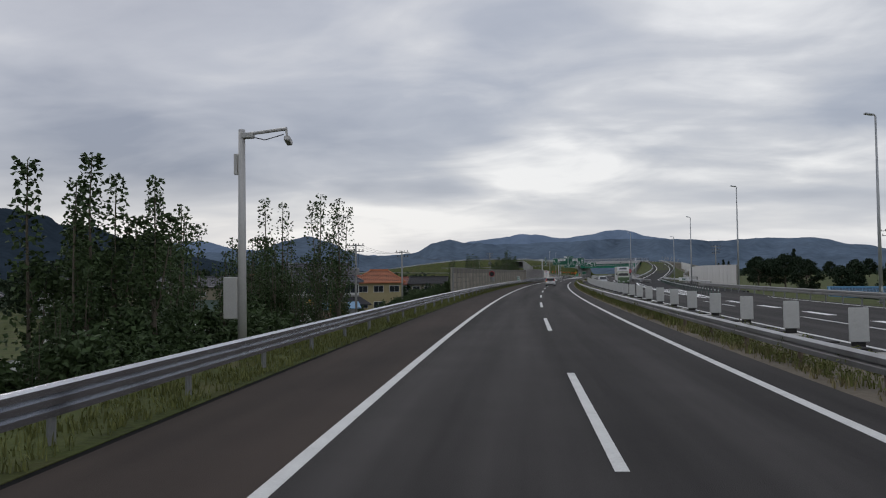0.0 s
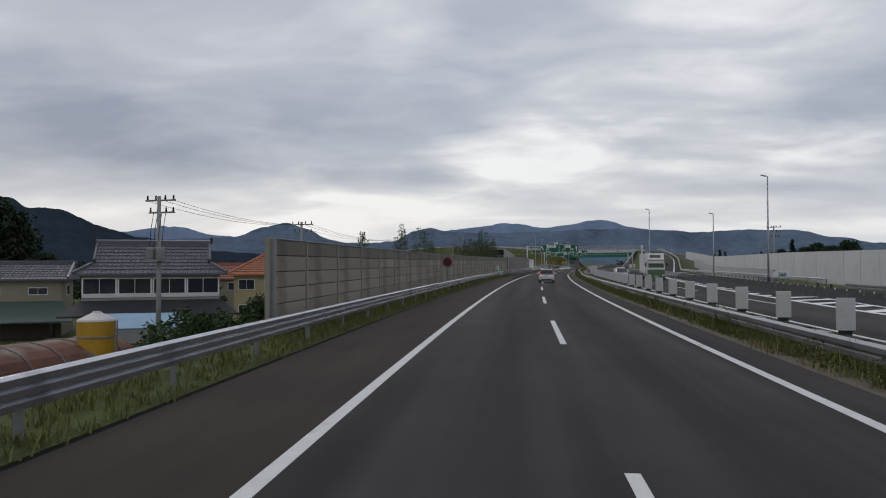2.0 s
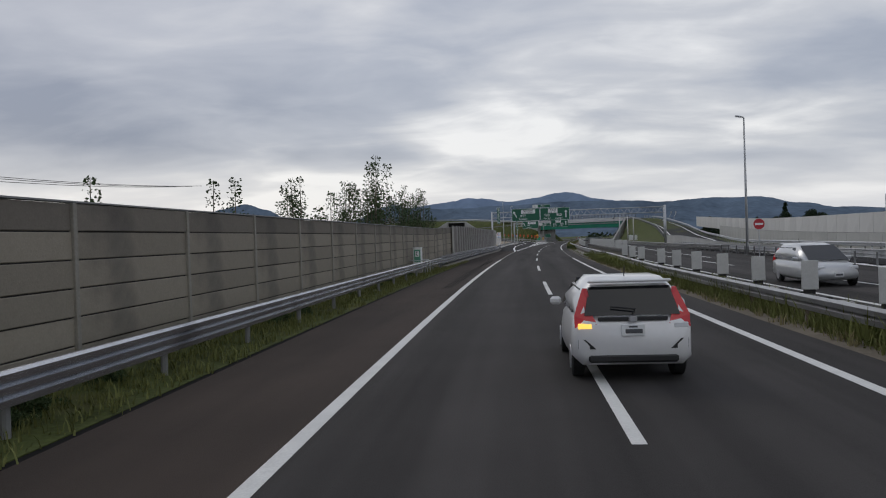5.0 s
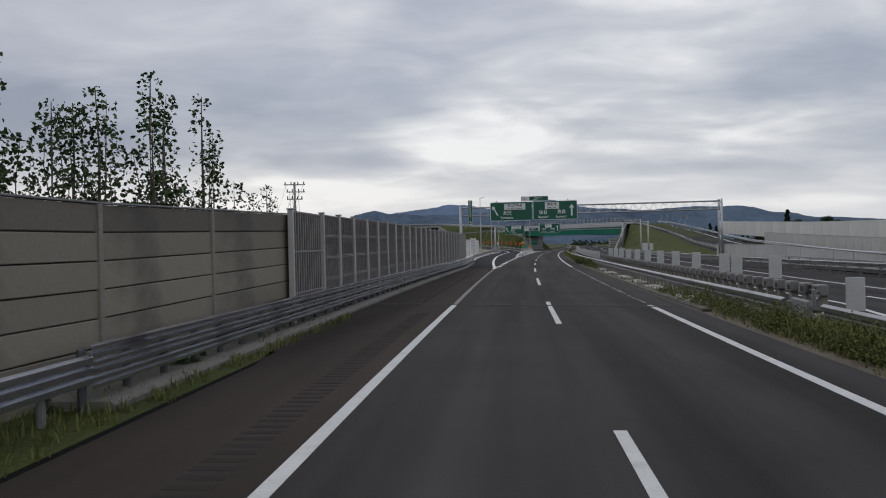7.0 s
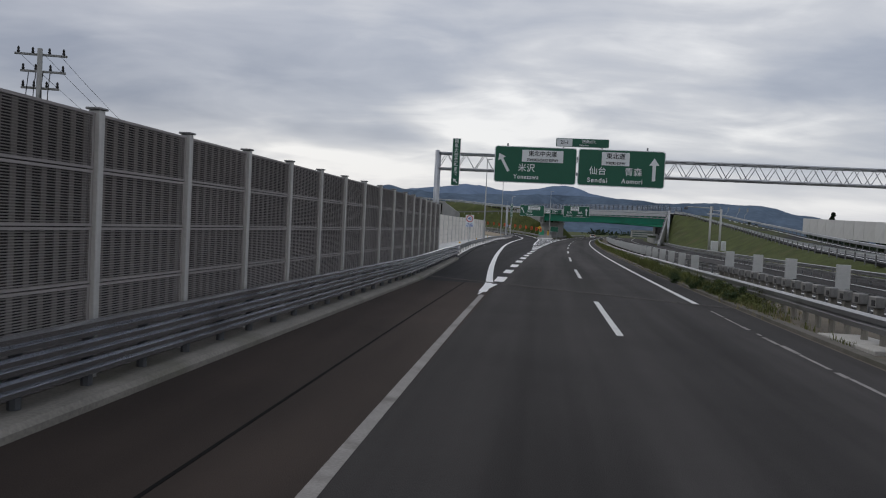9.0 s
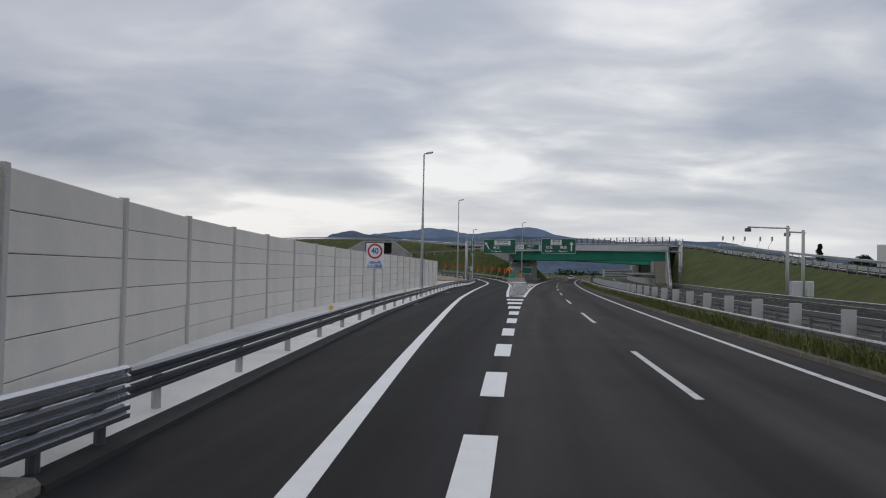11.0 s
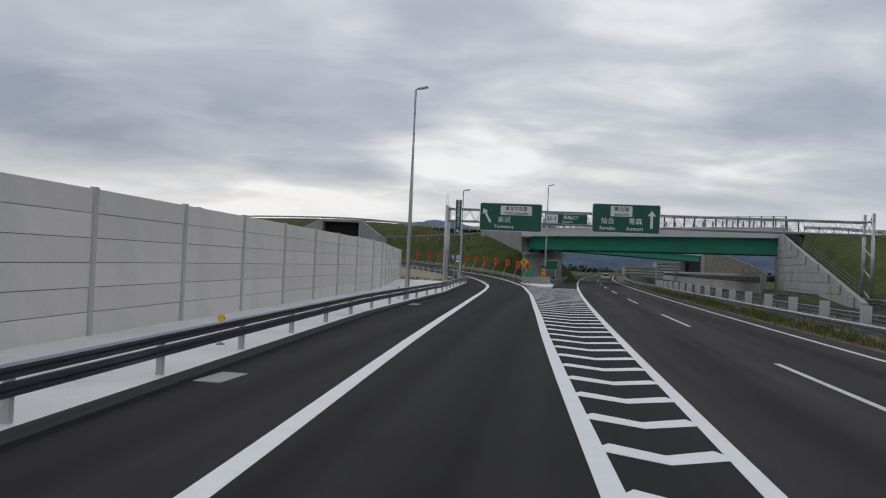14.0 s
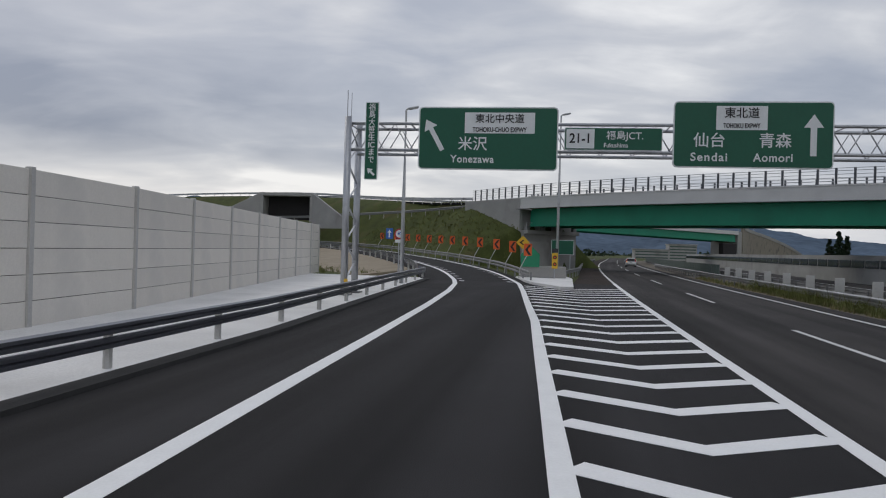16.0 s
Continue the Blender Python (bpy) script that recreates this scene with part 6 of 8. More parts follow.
# chevron boards round the outside of the exit bend
outer = beside(EXIT, 3.35)
ch0 = None
for k, (p, a) in enumerate(spaced(outer[5:], 5.3)[:12]):
    m = pose(p.x, p.y, p.z - 0.1, 0, 0, min(a, 30) * 0.6)
    if ch0 is None:
        ch0 = thing("chevron_sign", "orange board with a black arrowhead on a bent post", "road sign", (0, 0, 0), 0, "chevron boards on the exit bend")
        bo = part("board", Shape().prism(rounded(0.56, 0.88, 0.04), 0, 0.03), SIGN_ORANGE, ch0)
        bo.location = (0, -0.04, 2.2)
        part("arrowhead", Shape().prism([(-0.2, 0), (0.06, 0.36), (0.24, 0.36), (-0.02, 0), (0.24, -0.36), (0.06, -0.36)], -0.012, -0.002), SIGN_BLACK, bo)
        part("post", Shape().tube([(-0.62, 0.12, -0.3), (-0.5, 0.1, 0.9), (-0.06, 0.04, 1.75), (0, 0.02, 2.5)], 0.032, 8), STEEL_PALE, ch0)
        ch0.matrix_world = m
    else:
        copy_thing(ch0, m)
warn = thing("diamond_sign", "orange-yellow diamond warning board behind the crash cushion", "road sign", (24.9, 408.5, 0.2), -6)
part("board", Shape().prism([(0, -0.55), (0.55, 0), (0, 0.55), (-0.55, 0)], 0, 0.03), YELLOW, warn).location = (0, -0.05, 2.6)
part("arrowhead", Shape().prism([(-0.28, 0), (0.0, 0.2), (0.14, 0.2), (-0.1, 0), (0.14, -0.2), (0.0, -0.2)], 0, 0.01), SIGN_BLACK, warn).location = (0, -0.07, 2.6)
part("post", Shape().tube([(0, 0, -0.4), (0, 0, 2.9)], 0.035, 8), STEEL_PALE, warn)

# the nose between exit ramp and carriageway
island = [(23.9, 403.4), (24.3, 396.2), (25.3, 390.6), (26.1, 390.8), (28.2, 404), (28.6, 412), (25.0, 412)]
n_isl = len(island)
setting("kerb_nose", Shape().add([(x, y, 0.16) for x, y in island] + [(x, y, -0.1) for x, y in island], [tuple(range(n_isl)), *[(k, k + n_isl, (k + 1) % n_isl + n_isl, (k + 1) % n_isl) for k in range(n_isl)]]), CONC_PALE, "pale concrete kerb island at the exit nose", "kerb")
cush = thing("crash_cushion", "green house-shaped crash cushion panel on a grey concrete block", "crash cushion", (25.1, 404.6, 0.16), -6)
part("block", Shape().box((1.0, 0.6, 0.42), (3.4, 1.4, 0.84), b=0.04), CONC_GREY, cush)
part("shell", Shape().prism([(-0.7, 0.78), (0.7, 0.78), (0.7, 1.72), (0, 2.4), (-0.7, 1.72)], -0.2, 1.0), mat("cushion_green", (0.02, 0.26, 0.13), 0.5, var=0.12, bump=0.05), cush)
mk = thing("warning_marker", "yellow marker box with two round lamps on a post", "marker", (26.75, 403.2, 0.16), -6)
part("box", Shape().box((0, 0, 1.3), (0.42, 0.2, 1.15), b=0.02), YELLOW, mk)
for z in (1.55, 1.05):
    lm = disc(mk, 0, -0.12, z, 0.14, SIGN_BLACK, 0.02, "lamp", 18)
    disc(lm, 0, -0.012, 0, 0.07, SIGN_ORANGE, 0.012, "lens", 14)
part("solar_panel", Shape().box((0, -0.05, 2.05), (0.45, 0.03, 0.32), rx=-0.5), SIGN_BLACK, mk)
part("post", Shape().tube([(0, 0.05, 0), (0, 0.05, 2.0)], 0.05, 8), STEEL, mk)
gsn = thing("distance_sign", "small green sign board facing the carriageway under the bridge", "road sign", (30.6, 425, 0), -10)
plate(gsn, 0, 0, 2.6, 2.3, 1.5, r=0.06)
for x in (-0.8, 0.8):
    part("post", Shape().tube([(x, 0.1, -0.3), (x, 0.1, 2.6)], 0.05, 8), STEEL, gsn)


# ---------------------------------------------------------------- utility poles and wires
def utility_pole(x, y, base, top, rz, arms=2, transformer=False):
    g = thing("utility_pole", "grey concrete utility pole with crossarms and insulators", "utility pole", (x, y, base), rz)
    h = top - base
    part("pole", Shape().tube([(0, 0, -0.3), (0, 0, h * 0.5), (0, 0, h)], [0.17, 0.145, 0.11], 10), CONC_POLE, g, smooth=True)
    for k in range(arms):
        z = h - 0.25 - 0.75 * k
        arm = part("crossarm", Shape().box((0.1 * (k % 2), 0.14, z), (2.2 - 0.3 * k, 0.09, 0.1), b=0.01), STEEL_DULL, g)
        for dx in (-0.95, -0.35, 0.35, 0.95):
            part("insulator", Shape().lathe([(0.05, 0), (0.07, 0.08), (0.04, 0.12), (0.06, 0.2), (0.02, 0.28)], 8, (dx * (1 - 0.12 * k) + 0.1 * (k % 2), 0.14, z + 0.05)), CABLE, arm)
    part("step", Shape().box((0, -0.15, h * 0.55), (0.04, 0.3, 0.03)), STEEL_DULL, g)
    if transformer:
        for dx in (-0.34, 0.34):
            part("transformer", Shape().lathe([(0.24, 0), (0.27, 0.08), (0.27, 0.66), (0.2, 0.76)], 12, (dx, -0.3, h - 3.9)), STEEL_DULL, g)
        part("bracket", Shape().box((0, -0.2, h - 3.95), (1.5, 0.75, 0.1), b=0.01), STEEL_DULL, g)
        for k in range(4):
            part("lead", Shape().tube([(-0.45 + 0.3 * k, -0.3, h - 3.15), (-0.5 + 0.3 * k, -0.1, h - 2.0), (-0.5 + 0.3 * k, 0.14, h - 1.0)], 0.02, 5), CABLE, g)
    return g


def wire(a, b, sag):
    va, vb = Vector(a), Vector(b)
    pts = [va.lerp(vb, k / 12) - Vector((0, 0, sag * 4 * (k / 12) * (1 - k / 12))) for k in range(13)]
    return tagged(part("overhead_wire", Shape().tube(pts, 0.013, 4), CABLE), "thin black overhead wire between utility poles", "wire", "overhead wires")


utility_pole(-20.4, 87, -4.6, 6.3, -12, 2, True)
utility_pole(-19.2, 113.6, -4.6, 6.2, -5, 2)
utility_pole(-12.2, 238.7, -1.5, 9.3, 12, 3, True)
utility_pole(41.8, 163.8, 0.2, 8.0, -25, 3)
utility_pole(58, 120, -2.5, 8.6, -25, 2)
utility_pole(-22.8, 335, -0.2, 8.4, 5, 1)
for dx in (-0.9, 0.9, 0.2):
    wire((-20.4 + dx, 87.1, 6.05), (-19.2 + dx, 113.7, 5.95), 0.5)
    wire((-19.2 + dx, 113.7, 5.95), (-17 + dx, 165, 6.4), 0.9)
    wire((-12.2 + dx, 238.8, 9.0), (-30 + dx, 300, 7.2), 0.9)


# ---------------------------------------------------------------- houses
def house(x, y, rz, w, d, eave, ridge_up, wall, roof, label, hip=True, base=-4.55, storeys=2, skirt=False, over=0.6, windows=True, gable=0.75, win=(0, 0.78, 1.15), skirt_roof=None, skirt_wall=None, skirt_deep=1.5):
    """A house of wall block, tiled roof and windows; w runs along its ridge."""
    g = thing("house", label, "house", (x, y, base), rz)
    h = eave - base
    part("wall", Shape().box((0, 0, h / 2), (w, d, h)), wall, g)
    a, b2 = w / 2 + over, d / 2 + over
    r = a - (d / 2 + over) * (gable if hip else 0.0)
    zt = h + ridge_up
    t1 = gable if hip and gable < 0.5 else 0.0
    zb = h - 0.1 + (zt - h + 0.1) * t1
    if t1:
        yb = b2 * (1 - t1)
        rs = Shape().add([(-a, -b2, h - 0.1), (a, -b2, h - 0.1), (a, b2, h - 0.1), (-a, b2, h - 0.1), (-r, 0, zt), (r, 0, zt), (-a, -b2, h - 0.28), (a, -b2, h - 0.28), (a, b2, h - 0.28), (-a, b2, h - 0.28), (-r, -yb, zb), (r, -yb, zb), (r, yb, zb), (-r, yb, zb)], [(0, 1, 11, 10), (10, 11, 5, 4), (2, 3, 13, 12), (12, 13, 4, 5), (1, 2, 12, 11), (11, 12, 5), (3, 0, 10, 13), (13, 10, 4), (0, 6, 7, 1), (1, 7, 8, 2), (2, 8, 9, 3), (3, 9, 6, 0), (6, 9, 8, 7)])
    else:
        rs = Shape().add([(-a, -b2, h - 0.1), (a, -b2, h - 0.1), (a, b2, h - 0.1), (-a, b2, h - 0.1), (-r, 0, zt), (r, 0, zt), (-a, -b2, h - 0.28), (a, -b2, h - 0.28), (a, b2, h - 0.28), (-a, b2, h - 0.28)], [(0, 1, 5, 4), (1, 2, 5), (2, 3, 4, 5), (3, 0, 4), (0, 6, 7, 1), (1, 7, 8, 2), (2, 8, 9, 3), (3, 9, 6, 0), (6, 9, 8, 7)])
    rf = part("roof", rs, roof, g)
    part("ridge_tiles", Shape().box((0, 0, zt + 0.06), (2 * r + 0.5, 0.32, 0.34), b=0.05), roof, rf)
    # courses of tiles: low raised ribs down both long slopes
    n = int(2 * a / 0.36)
    ribs = Shape()
    for k in range(1, n):
        px = -a + 2 * a * k / n
        t = 1.0 if abs(px) <= r else (a - abs(px)) / max(a - r, 1e-3) * (t1 or 1.0)
        for sy in (-1, 1):
            p0, p1 = Vector((px, sy * b2, h - 0.08)), Vector((px, sy * b2 * (1 - t), h - 0.1 + (zt - h + 0.1) * t + 0.02))
            ribs.tube([p0, p1], 0.05, 4, False)
    part("tile_ribbing", ribs, roof, rf)
    # raised course edges, coloured dark for the shadow under each row of tiles
    courses = Shape()
    for k in range(1, 9):
        t = k / 9
        half = a - (a - r) * min(1.0, t / (t1 or 1.0))
        for sy in (-1, 1):
            yy, zz = sy * b2 * (1 - t), h - 0.1 + (zt - h + 0.1) * t + 0.03
            courses.tube([(-half + 0.05, yy, zz), (half - 0.05, yy, zz)], 0.035, 4, False)
    part("tile_coursing", courses, ROOF_LINE, rf)
    for sx in (-1, 1):
        for sy in (-1, 1):
            knee = [(sx * a, sy * b2, h - 0.05)] + ([(sx * r, sy * b2 * (1 - t1), zb + 0.05)] if t1 else []) + [(sx * r, 0, zt + 0.05)]
            part("hip_ridge", Shape().tube(knee, 0.13, 6), roof, rf)
            if t1:
                part("ridge_ornament", Shape().box((sx * r, sy * b2 * (1 - t1), zb + 0.12), (0.34, 0.34, 0.42), b=0.08), TILE_DARK, rf)
        if t1:
            part("ridge_ornament", Shape().box((sx * (r + 0.2), 0, zt + 0.28), (0.24, 0.36, 0.6), b=0.08), TILE_DARK, rf)
    if t1:
        part("ridge_cap", Shape().box((0, 0, zt + 0.25), (2 * r + 0.4, 0.2, 0.06), b=0.01), FASCIA, rf)
        part("window_band", Shape().box((0, -d / 2 - 0.06, h - 2.02), (w * 0.99, 0.14, 0.36), b=0.01), FASCIA, g)
    if skirt:
        zs = h * 0.52
        part("lower_roof", Shape().add([(-a - 0.9, -b2 - skirt_deep, zs - skirt_deep * 0.34), (a + 0.9, -b2 - skirt_deep, zs - skirt_deep * 0.34), (a - 0.5, -d / 2, zs + 0.45), (-a + 0.5, -d / 2, zs + 0.45), (-a - 0.9, -b2 - skirt_deep, zs - skirt_deep * 0.34 - 0.15), (a + 0.9, -b2 - skirt_deep, zs - skirt_deep * 0.34 - 0.15), (a - 0.5, -d / 2, zs - 0.2), (-a + 0.5, -d / 2, zs - 0.2)], [(0, 1, 2, 3), (0, 4, 5, 1), (1, 5, 6, 2), (0, 3, 7, 4), (4, 7, 6, 5)]), skirt_roof or roof, g)
        part("porch_wall", Shape().box((0, -d / 2 - 0.8, zs / 2 - 0.3), (w * 0.92, 1.6, zs - 0.6)), skirt_wall or wall, g)
    if windows:
        for st in range(storeys):
            z = h - 1.25 - st * 2.75
            if z < 0.9 or (skirt and st > 0):
                continue
            m = win[0] or max(2, int(w / 2.6))
            ww = min(2.8 if win[1] > 0.8 else 1.75, w / m * win[1])
            for k in range(m):
                px = -w / 2 + w * (k + 0.5) / m
                wn2 = part("window", Shape().box((px, -d / 2 - 0.02, z), (ww, 0.08, win[2]), b=0.01), SIGN_WHITE, g)
                for q in (-1, 1):
                    part("pane", Shape().box((px + q * ww * 0.235, -d / 2 - 0.07, z), (ww * 0.45, 0.02, win[2] - 0.14)), WINDOW, wn2)
            for sx in (-1, 1):
                wn2 = part("window", Shape().box((sx * (w / 2 + 0.02), 0, z), (0.08, 1.5, 1.05), b=0.01), SIGN_WHITE, g)
                part("pane", Shape().box((sx * (w / 2 + 0.07), 0, z), (0.02, 1.3, 0.9)), WINDOW, wn2)
    return g


house(-31.5, 108.5, 24, 11.2, 7.5, 1.45, 2.6, WALL_WHITE, TILE_GREY, "white two-storey house with a grey tiled hip roof", skirt=True, gable=0.33, win=(4, 0.97, 1.45), skirt_roof=TILE_DARK, skirt_deep=2.0)
house(-41, 128, 24, 6.5, 6, 0.55, 1.3, WALL_WHITE, TILE_DARK, "white two-storey house with a dark roof behind the farmhouse", hip=False)
house(-25.5, 125.5, 10, 8.2, 7.5, 1.15, 2.0, WALL_YELLOW, TILE_ORANGE, "cream-yellow house with an orange tiled hip roof")
# its dark porch wall stands in for the shaded opening under the green roof
house(-49, 108.5, 24, 15.5, 7.0, 0.9, 1.35, WALL_CREAM, TILE_GREY, "long beige farmhouse with a grey metal gable roof", hip=False, windows=True, skirt=True, win=(4, 0.42, 0.7), skirt_roof=ROOF_GREEN, skirt_wall=TIMBER_PORCH_SHADE, skirt_deep=3.4)
house(-33, 178, 14, 9, 7, 0.2, 1.5, WALL_WHITE, ROOF_RED, "white house with a dark red metal roof", hip=False)
house(-23, 171, 4, 8, 7, 0.35, 1.4, WALL_CREAM, TILE_DARK, "beige house with a dark roof by the expressway", hip=False)
house(-44, 196, 20, 10, 8, 0.9, 1.6, WALL_CREAM, ROOF_RED, "two-storey house with a brick-red roof", hip=False)
house(-40, 121, 20, 5.5, 4.5, -0.7, 1.2, WALL_CREAM, ROOF_RED, "small shed with a red metal roof", hip=False, storeys=1)
house(-38, 150, 15, 12, 8, 0.2, 1.9, WALL_CREAM, ROOF_RED, "low house with a dull red metal roof", hip=False)
house(-56, 165, 30, 10, 8, 0.5, 2.2, WALL_WHITE, TILE_GREY, "two-storey house with a dark grey tiled roof")
house(-64, 136, 18, 11, 8, 0.3, 2.0, WALL_CREAM, ROOF_RED, "two-storey house with a faded red roof")
house(-82, 120, 25, 12, 8, 0.4, 2.2, WALL_WHITE, TILE_GREY, "house with a grey hip roof among trees")
house(-70, 78, 35, 11, 7, 0.3, 2.2, WALL_CREAM, TILE_GREY, "beige house with a grey tiled roof")
house(-88, 92, 30, 10, 8, 0.3, 2.0, WALL_WHITE, ROOF_RED, "white house with a reddish roof")
house(-60, 55, 40, 12, 7, -0.4, 1.6, WALL_CREAM, ROOF_GREEN, "low building with a green metal roof", hip=False)
house(-95, 60, 30, 14, 8, 0.0, 2.0, WALL_WHITE, TILE_GREY, "white house with a dark tiled roof in the fields")
house(-74, 190, 20, 12, 9, 0.6, 2.2, WALL_CREAM, TILE_ORANGE, "house with a brown-orange tiled roof")
house(49, 74, -20, 12, 8, -0.3, 2.2, WALL_CREAM, TILE_GREY, "house with a dark grey tiled hip roof", base=-2.7)
house(46, 92, -18, 13, 5, -0.9, 0.8, ROOF_GREEN, ROOF_BLUE, "long low shed with a pale blue metal roof", hip=False, base=-2.7, storeys=1)
house(66, 84, -25, 10, 8, 0.6, 2.0, WALL_WHITE, TILE_GREY, "two-storey house with a grey tiled roof", base=-2.7)


depot = thing("depot_building", "long pale grey far-off building with dark horizontal openings", "building", (150, 800, -1), -8)
for bx, bw, bh, n in ((9.0, 16.0, 9.6, 5), (-9.0, 20.0, 6.2, 3)):
    wall = part("wall", Shape().box((bx, 0, bh / 2), (bw, 14, bh)), CONC_GREY, depot)
    for k in range(n):
        part("opening", Shape().box((bx, -7.02, 1.4 + 1.75 * k), (bw - 1.0, 0.1, 0.75)), ROOF_GREEN, wall)
    part("roof", Shape().box((bx, 0, bh + 0.2), (bw + 1, 15, 0.4), b=0.05), CONC_GREY, depot)


def silo(x, y, top, r, body, cap, label):
    g = thing("feed_silo", label, "silo", (x, y, -4.6))
    h = top + 4.6
    bd = part("body", Shape().lathe([(r * 0.9, 0.2), (r, 0.5), (r, h - 0.45)], 24), body, g, smooth=False)
    part("roof", Shape().lathe([(r * 1.03, h - 0.45), (r * 0.95, h - 0.35), (r * 0.25, h), (r * 0.2, h + 0.08)], 24), cap, g)
    for z in (h * 0.35, h * 0.68):
        part("band", Shape().lathe([(r + 0.03, z - 0.05), (r + 0.04, z), (r + 0.03, z + 0.05)], 24), STEEL_DULL, g)
    for k in range(4):
        a = math.pi / 4 + k * math.pi / 2
        part("leg", Shape().box((r * 0.95 * math.cos(a), r * 0.95 * math.sin(a), 0.3), (0.14, 0.14, 0.9)), STEEL_DULL, g)
    part("ladder", Shape().box((r + 0.12, -0.15, h / 2), (0.04, 0.04, h - 0.8)).box((r + 0.12, 0.15, h / 2), (0.04, 0.04, h - 0.8)), STEEL_DULL, g)
    return g


silo(-22.7, 64.2, -0.8, 1.0, SILO, STEEL_PALE, "yellow cylindrical feed silo with a grey cone top")
silo(-21.5, 82.1, -0.55, 1.0, SILO, STEEL_PALE, "yellow feed silo with dark bands among the sheds")
tw = silo(-22.5, 74.1, -0.45, 0.95, FASCIA, SILO, "white feed silo with a yellow cone top and small lettering")
part("lettering", Shape().box((0.1, -0.97, 2.6), (0.9, 0.02, 0.1)), SIGN_BACK, tw)


def vault(x, y, rz, w, length, h, base, material, label):
    g = thing("greenhouse", label, "shed", (x, y, base), rz)
    o = [(-w / 2, 0), (-w / 2, h * 0.45)] + [(-w / 2 * math.cos(math.pi * k / 10), h * 0.45 + h * 0.55 * math.sin(math.pi * k / 10)) for k in range(1, 10)] + [(w / 2, h * 0.45), (w / 2, 0)]
    part("cover", Shape().prism(o, 0, length), material, g)
    for k in range(int(length / 2) + 1):
        pts = [(px * 1.01, 2 * k, pz * 1.01 + 0.01) for px, pz in o[1:-1]]
        part("hoop", Shape().tube(pts, 0.03, 5, False), STEEL_DULL, g)
    return g


vault(-25.5, 62, -15, 6.0, 10, 2.9, -4.6, PLASTIC_SHEET, "long greenhouse tunnel of weathered white sheeting")
vault(-25, 76, -15, 5.6, 9, 2.6, -4.6, RUST, "rusty arched shed with peeling sheet cover")
vault(-31, 45, -12, 7.0, 16, 3.0, -4.6, PLASTIC_SHEET, "long greenhouse tunnel of white sheeting")
vault(-24, 30, -12, 6.0, 15, 2.6, -4.6, PLASTIC_SHEET, "white plastic greenhouse tunnel behind the trees")
tarp = thing("lean_to", "lean-to shelter under a pale blue sheet roof", "shed", (-23.5, 91, -4.6), 20)
part("roof", Shape().box((0, 0, 2.9), (5.2, 3.2, 0.08), rx=0.25), ROOF_BLUE, tarp)
for sx in (-2.3, 2.3):
    for sy in (-1.3, 1.3):
        part("post", Shape().box((sx, sy, 1.35), (0.12, 0.12, 2.9 + 0.5 * sy * 0.3)), TIMBER_PORCH_SHADE, tarp)


# ---------------------------------------------------------------- vehicles
def loft(sections):
    """Cross-sections along y joined into a skin; each is a list of (x, z)."""
    s, n = Shape(), len(sections[0][1])
    for y, ring in sections:
        s.v += [(x, y, z) for x, z in ring]
    s.f = [(k * n + i, k * n + (i + 1) % n, (k + 1) * n + (i + 1) % n, (k + 1) * n + i) for k in range(len(sections) - 1) for i in range(n)]
    s.f += [tuple(range(n)), tuple((len(sections) - 1) * n + i for i in range(n - 1, -1, -1))]
    return s


def ring(hw, z0, z1, r=0.12, taper=1.0):
    """A rounded box section; taper narrows its top."""
    hw2 = hw * taper
    return [(-hw + r, z0), (hw - r, z0), (hw, z0 + r), (hw, (z0 + z1) / 2), (hw2, z1 - r), (hw2 - r, z1), (-hw2 + r, z1), (-hw2, z1 - r), (-hw, (z0 + z1) / 2), (-hw, z0 + r)]


def wheel(parent, x, y, r=0.3, wd=0.19):


    t = part("wheel", Shape().tube([(x - wd / 2, y, r), (x - wd / 2 + 0.02, y, r), (x + wd / 2 - 0.02, y, r), (x + wd / 2, y, r)], [r * 0.9, r, r, r * 0.9], 22), TYRE, parent, "black rubber tyre")
    sgn = 1 if x > 0 else -1
    rim = part("rim", Shape().tube([(x + sgn * (wd / 2 - 0.03), y, r), (x + sgn * (wd / 2 + 0.012), y, r)], [r * 0.66, r * 0.6], 18), ALLOY, t)
    return t


